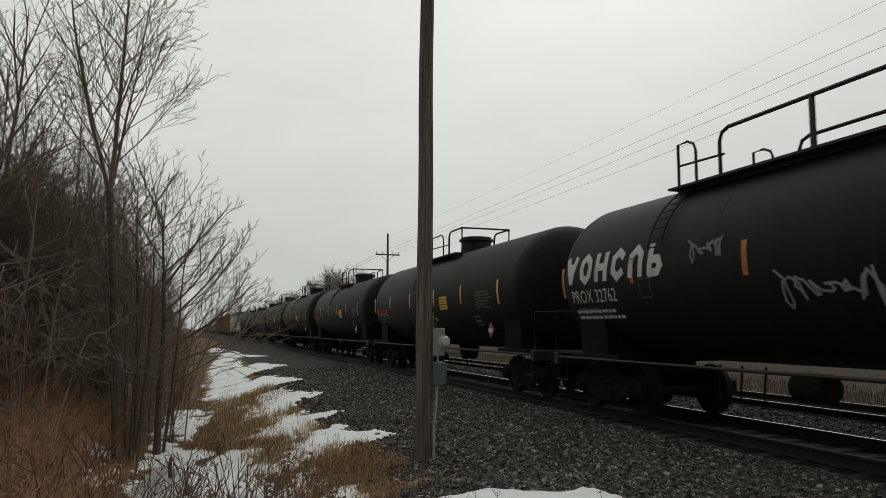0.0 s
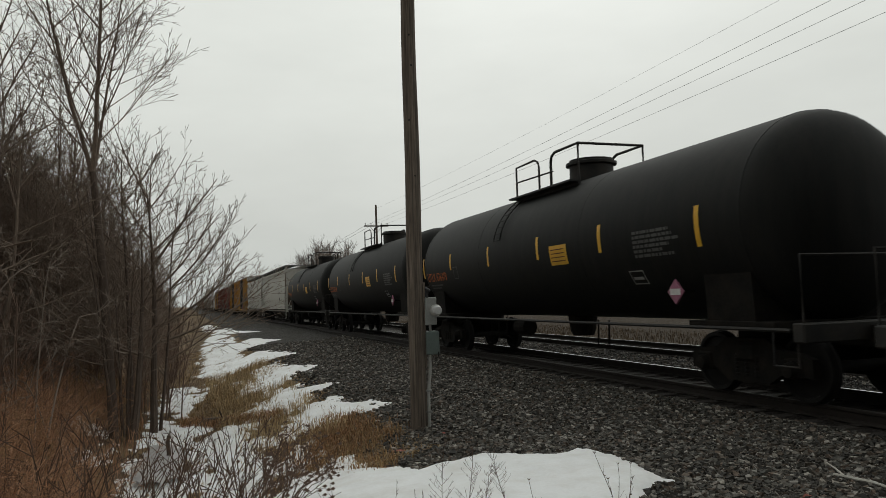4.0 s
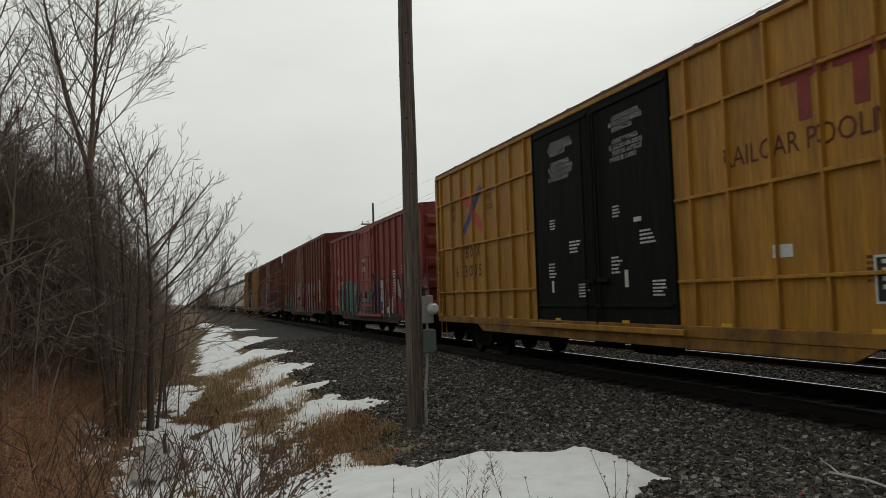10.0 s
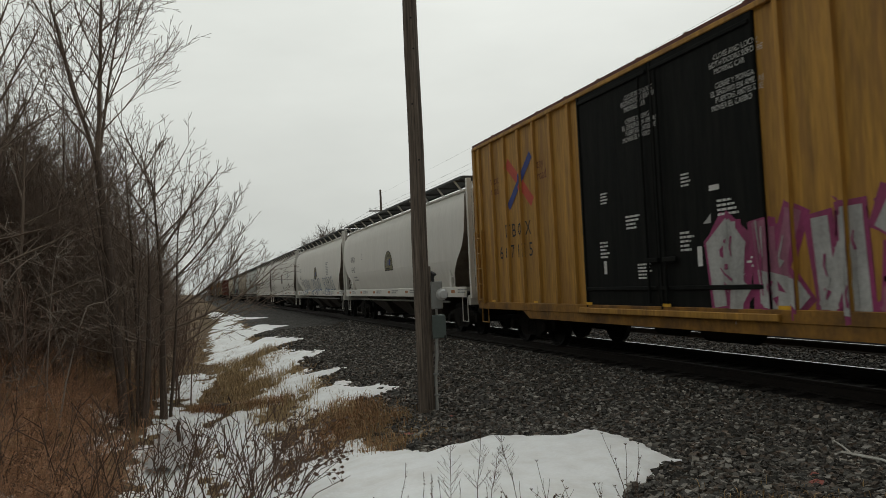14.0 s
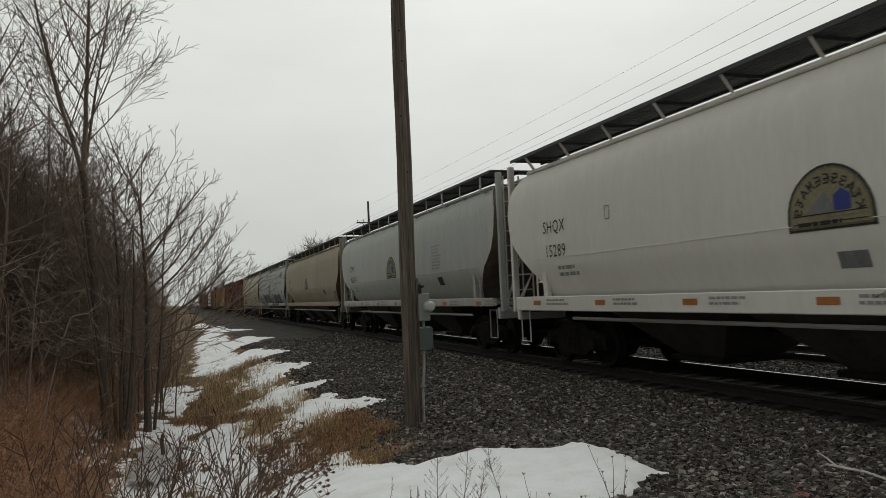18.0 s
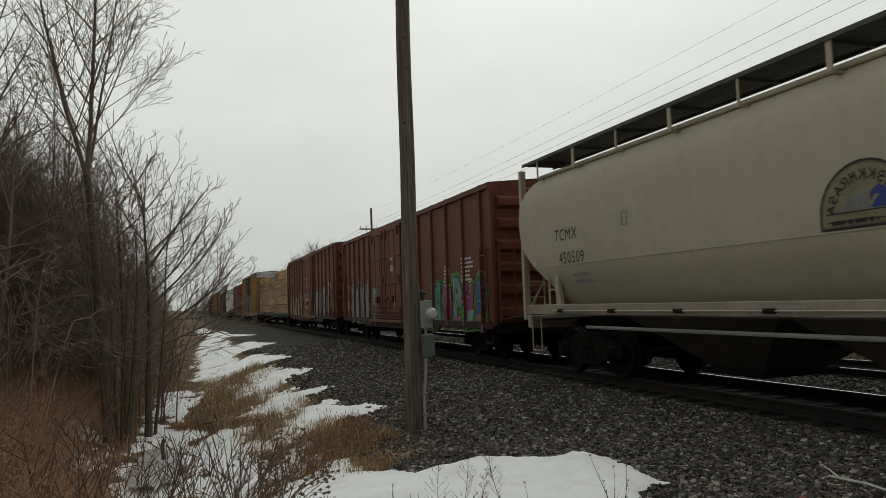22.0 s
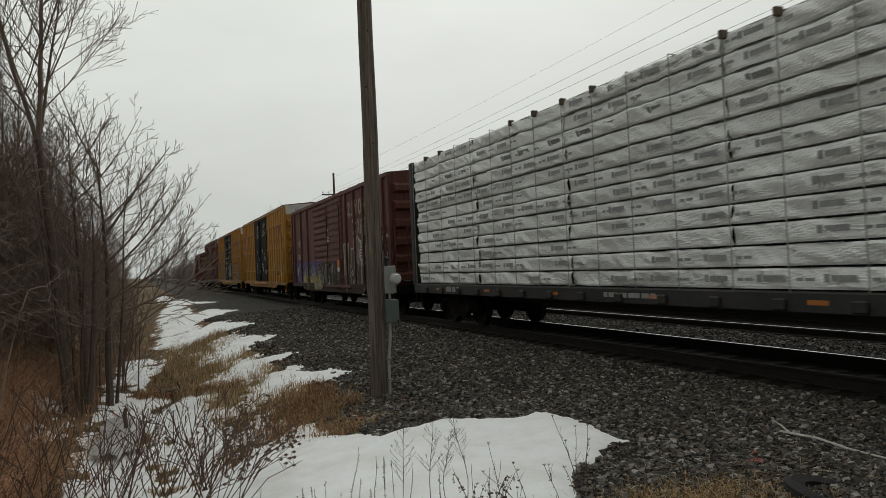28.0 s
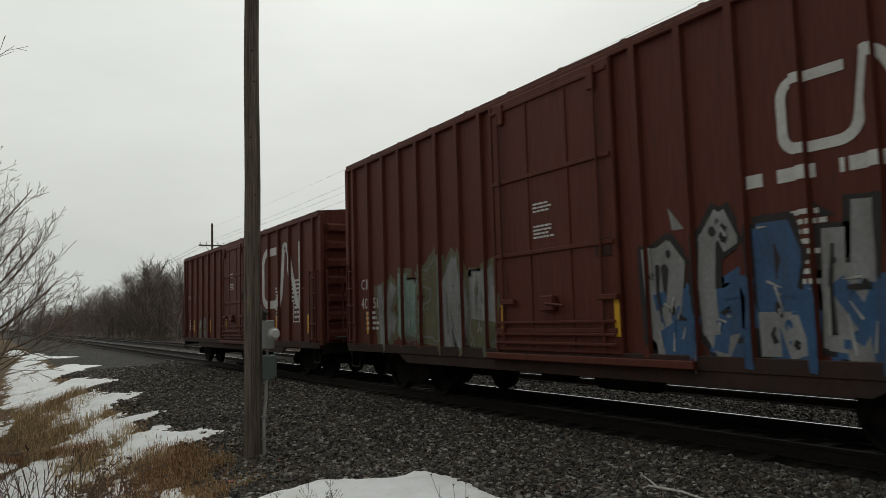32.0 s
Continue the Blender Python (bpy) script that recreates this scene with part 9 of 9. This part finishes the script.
plumes = ((1.65, 5.1, 0.72, 0.1), (1.94, 5.21, 0.66, 0.02), (2.22, 5.24, 0.6, -0.05), (2.11, 5.3, 0.47, -0.03))
bare_stems = ((3.22, 5.32, 0.33, -0.05), (3.26, 5.29, 0.44, -0.05), (3.35, 5.3, 0.41, 0.01), (3.3, 5.3, 0.3, 0.11), (3.22, 5.29, 0.55, -0.24), (2.79, 4.79, 0.36, -0.16), (3.13, 5.15, 0.21, -0.12), (2.58, 4.9, 0.37, -0.14), (2.58, 5.07, 0.32, -0.35), (2.43, 5.06, 0.46, -0.1), (3.08, 5.43, 0.14, -0.02))
sprigs = ((2.23, 5.12, 0.23), (2.32, 5.03, 0.22), (2.41, 5.07, 0.24), (2.53, 4.96, 0.14), (2.62, 4.91, 0.1), (1.82, 5.04, 0.13), (1.75, 5.09, 0.15), (1.93, 4.98, 0.16), (2.76, 4.78, 0.11), (1.51, 5.35, 0.12), (2.37, 4.87, 0.15), (2.13, 4.8, 0.15), (1.99, 4.83, 0.14), (1.88, 4.86, 0.15), (2.25, 4.75, 0.14), (2.5, 4.72, 0.12), (1.7, 4.9, 0.14))
spikes = ((1.41, 5.4, 0.48), (1.58, 5.25, 0.41), (1.4, 5.3, 0.27), (1.45, 5.23, 0.21), (1.6, 5.29, 0.38), (1.66, 5.25, 0.38), (1.53, 5.24, 0.43), (1.77, 5.14, 0.37), (2.03, 5.26, 0.25), (1.3, 5.4, 0.2), (0.8, 6.1, 0.25), (1.2, 5.5, 0.3), (1.04, 5.8, 0.2), (1.1, 5.86, 0.24), (1.18, 5.82, 0.22), (1.0, 5.9, 0.18), (1.14, 5.95, 0.2), (1.22, 5.9, 0.17))
for k, rows in ((0, plumes), (2, bare_stems), (1, sprigs), (3, spikes)):
    for i, row in enumerate(rows):
        dead_weed(row[0] * 0.972, row[1] * 0.96, row[2] * (1.4 if k == 1 else 1.06), 300 + 40 * k + i, k, row[3] if len(row) > 3 else 0.03 * math.sin(i * 7.0))


def leafy_twig(x, y, seed):
    """Dark twigs with dry leaves at the edge of the snow."""
    rnd = random.Random(seed)
    t = thing("dead_bramble", "dark bramble twigs with dry leaves beside the snow", "weed", at=(x, y, ground_z(x, y)))
    g, lf = Geo(), Geo()
    for k in range(9):
        a = rnd.uniform(-1.2, 1.4)
        p = Vector((rnd.uniform(-0.15, 0.15), rnd.uniform(-0.15, 0.15), 0))
        e = p + Vector((math.cos(a) * 0.6, math.sin(a) * 0.4, rnd.uniform(0.4, 0.9)))
        m = p.lerp(e, 0.5) + Vector((0, 0, 0.1))
        g.tube([p, m, e], 0.005, 4, 0.002, cap=False)
        for _ in range(5):
            u = rnd.uniform(0.4, 1)
            s = m.lerp(e, u)
            q = s + Vector((rnd.uniform(-1, 1), rnd.uniform(-1, 1), rnd.uniform(0, 1))) * 0.14
            g.tube([s, q], 0.0025, 3, 0.0015, cap=False)
            lf.add([q, q + Vector((0.03, 0.01, 0.012)), q + Vector((0.045, 0.0, 0.0)), q + Vector((0.025, -0.015, -0.012))], [(0, 1, 2, 3)])
    part("bramble_stem", g, stalk, t)
    part("dry_foliage", lf, stalk, t)
    return t


leafy_twig(0.75, 7.3, 1)
leafy_twig(0.62, 6.5, 4)
leafy_twig(0.2, 6.6, 2)
leafy_twig(0.45, 8.3, 3)


def stones():
    """Loose crushed stone on the shoulder, denser and finer near the camera."""
    rs = np.random.RandomState(4)
    cube = np.array([(x, y, z) for z in (-1, 1) for y in (-1, 1) for x in (-1, 1)], float)
    faces = np.array([(0, 2, 3, 1), (4, 5, 7, 6), (0, 1, 5, 4), (2, 6, 7, 3), (0, 4, 6, 2), (1, 3, 7, 5)])
    pts = []
    rnd = random.Random(6)
    while len(pts) < 105000:
        u = rnd.random()
        y = 3.2 + 34 * u ** 2.1
        x = rnd.uniform(1.9, 7.55) if rnd.random() < 0.86 else rnd.uniform(9.95, 12.2)
        edge = 0.6 + 1.7 * min(1, max(0, (y - 5) / 7)) + 0.8 + rnd.gauss(0, 0.25)
        if x < edge or (x < 4.7 and cover(SNOW[0], x, y) > 0.03) or (x < 4.4 and y > 12 and in_snow(x, y, 0.1)):
            continue
        pts.append((x, y, ground_z(x, y), 0.012 + 0.016 * rnd.random() ** 2.2 + 0.0007 * y))
    pts = np.array(pts)
    n = len(pts)
    size = pts[:, 3:4, None] * rs.uniform(0.6, 1.3, (n, 1, 3))
    shape = cube[None] * size * rs.uniform(0.55, 1.15, (n, 8, 1))
    ang = rs.uniform(0, 6.28, n)
    tilt = rs.uniform(-0.7, 0.7, n)
    c, s = np.cos(tilt), np.sin(tilt)
    y2, z2 = shape[..., 1] * c[:, None] - shape[..., 2] * s[:, None], shape[..., 1] * s[:, None] + shape[..., 2] * c[:, None]
    c, s = np.cos(ang), np.sin(ang)
    vx = shape[..., 0] * c[:, None] - y2 * s[:, None] + pts[:, 0:1]
    vy = shape[..., 0] * s[:, None] + y2 * c[:, None] + pts[:, 1:2]
    vz = z2 + pts[:, 2:3] + pts[:, 3:4] * 0.35
    v = np.stack([vx, vy, vz], -1).reshape(-1, 3)
    f = (faces[None] + (np.arange(n) * 8)[:, None, None]).reshape(-1, 4)
    me = bpy.data.meshes.new("ballast_stones")
    me.from_pydata(v.tolist(), [], f.tolist())
    me.materials.append(stone_mat)
    me.materials.append(stone_dark)
    me.polygons.foreach_set("material_index", np.repeat((pts[:, 0] > 7.6).astype(np.int32), 6))
    tagged(new("ballast_stones", me), "loose grey crushed stone ballast beside the track", "gravel", kind="stuff")


stones()


def rock(x, y, r, seed, mat, label):
    rnd = random.Random(seed)
    g = Geo().lathe([(0.02, -0.3), (0.75, -0.25), (1.0, 0.15), (0.8, 0.55), (0.3, 0.75), (0.02, 0.78)], "z", 9)
    g.v = [(a * r * rnd.uniform(0.8, 1.2), b * r * rnd.uniform(0.6, 1.0), c * r * rnd.uniform(0.5, 0.75)) for a, b, c in g.v]
    return solid("rock", g, mat, label, "rock", at=(x, y, ground_z(x, y)))


rock(4.85, 4.9, 0.09, 1, stone_red, "reddish granite stone lying on the gravel")
rock(5.05, 5.15, 0.06, 2, stone_red, "reddish granite stone lying on the gravel")
rock(2.72, 9.9, 0.09, 3, stone_red, "reddish-brown stone at the edge of the gravel")
rock(3.6, 10.6, 0.06, 4, stone_red, "reddish-brown stone on the gravel")


def fallen_branch():
    t = thing("fallen_branch", "pale bleached dead branch lying on the gravel", "branch", at=(5.8, 5.55, ground_z(5.8, 5.55) + 0.03))
    part("stem", Geo().tube([(0, 0, 0.01), (0.03, -0.4, 0.02), (-0.05, -0.8, 0.015), (-0.08, -1.3, 0.02), (0.0, -1.7, 0.02)], 0.016, 6, 0.008), sill_white, t)
    part("side_twig", Geo().tube([(0.02, -0.1, 0.01), (0.1, 0.08, 0.04), (0.12, 0.2, 0.07)], 0.012, 5, 0.006), sill_white, t)


fallen_branch()


def old_tyre(x, y, tilt):
    g = Geo()
    prof = [(0.2, -0.09), (0.3, -0.105), (0.335, -0.08), (0.34, 0.08), (0.3, 0.105), (0.2, 0.09), (0.215, 0.0)]
    n = 28
    for r, h in prof:
        for k in range(n):
            a = 2 * math.pi * k / n
            g.v.append((r * math.cos(a), r * math.sin(a), h))
    m = len(prof)
    for i in range(m):
        for k in range(n):
            a0, a1 = i * n + k, i * n + (k + 1) % n
            b0, b1 = ((i + 1) % m) * n + k, ((i + 1) % m) * n + (k + 1) % n
            g.f.append((a0, a1, b1, b0))
            g.mi.append(0)
    ob = solid("old_tyre", g, rubber, "worn black rubber tyre half sunk in the gravel", "tyre", smooth=True)
    ob.location, ob.rotation_euler = (x, y, ground_z(x, y) - 0.05), (tilt, 0.1, 0.4)
    return ob


def dead_stub(x, y, h):
    """A broken-off dead sapling standing in the ditch."""
    t = thing("dead_stub", "short dark broken-off stub standing in the ditch", "stump", at=(x, y, ground_z(x, y) - 0.05))
    part("stem", Geo().tube([(0, 0, 0), (0.012, 0, h * 0.4), (-0.01, 0.01, h * 0.75), (0.01, 0, h)], 0.045, 9, 0.03), bark_dark, t, smooth=True)
    part("splinter", Geo().tube([(0.01, 0, h - 0.02), (0.02, 0.01, h + 0.09)], 0.02, 5, 0.004), bark_dark, t)
    return t


dead_stub(-0.34, 14.25, 0.5)


def rotten_log():
    """A dark log under the cut edge of the hummock."""
    t = thing("rotten_log", "dark rotten log half buried under the grassy bank", "log", at=(0.35, 18.0, ground_z(0.35, 18.0) + 0.06))
    pts = [(0, 0, 0), (0.3, -0.42, 0.07), (0.62, -0.86, 0.14), (0.92, -1.3, 0.24)]
    part("trunk", Geo().tube(pts, 0.1, 10, 0.07), bark_dark, t, smooth=True)
    part("branch_stub", Geo().tube([(0.4, -0.55, 0.12), (0.3, -0.7, 0.34)], 0.03, 6, 0.015), bark_dark, t)
    return t


rotten_log()
old_tyre(4.62, 3.98, 0.22)
old_tyre(4.12, 3.8, -0.2)


# ---- motion ----
def motions():
    """The whole train rolls towards the camera and past it; its wheels turn."""
    times = [i * 0.5 for i in range(65)]
    for car, y0 in CARS:
        walk(car, [(t, pose(TRACK_X, y0 - travelled(t), 0)) for t in times])
    for s in (-1, 1):
        first = WHEELSETS[s][0]
        walk(first, [(i / 30, pose(0, s * 0.89, 0.458) @ Matrix.Rotation(travelled(i / 30) / 0.458, 4, "X")) for i in range(961)])
        keys = first.animation_data
        for w in WHEELSETS[s][1:]:
            w.rotation_mode = "QUATERNION"
            w.animation_data_create()
            w.animation_data.action = keys.action
            w.animation_data.action_slot = keys.action_slot


motions()
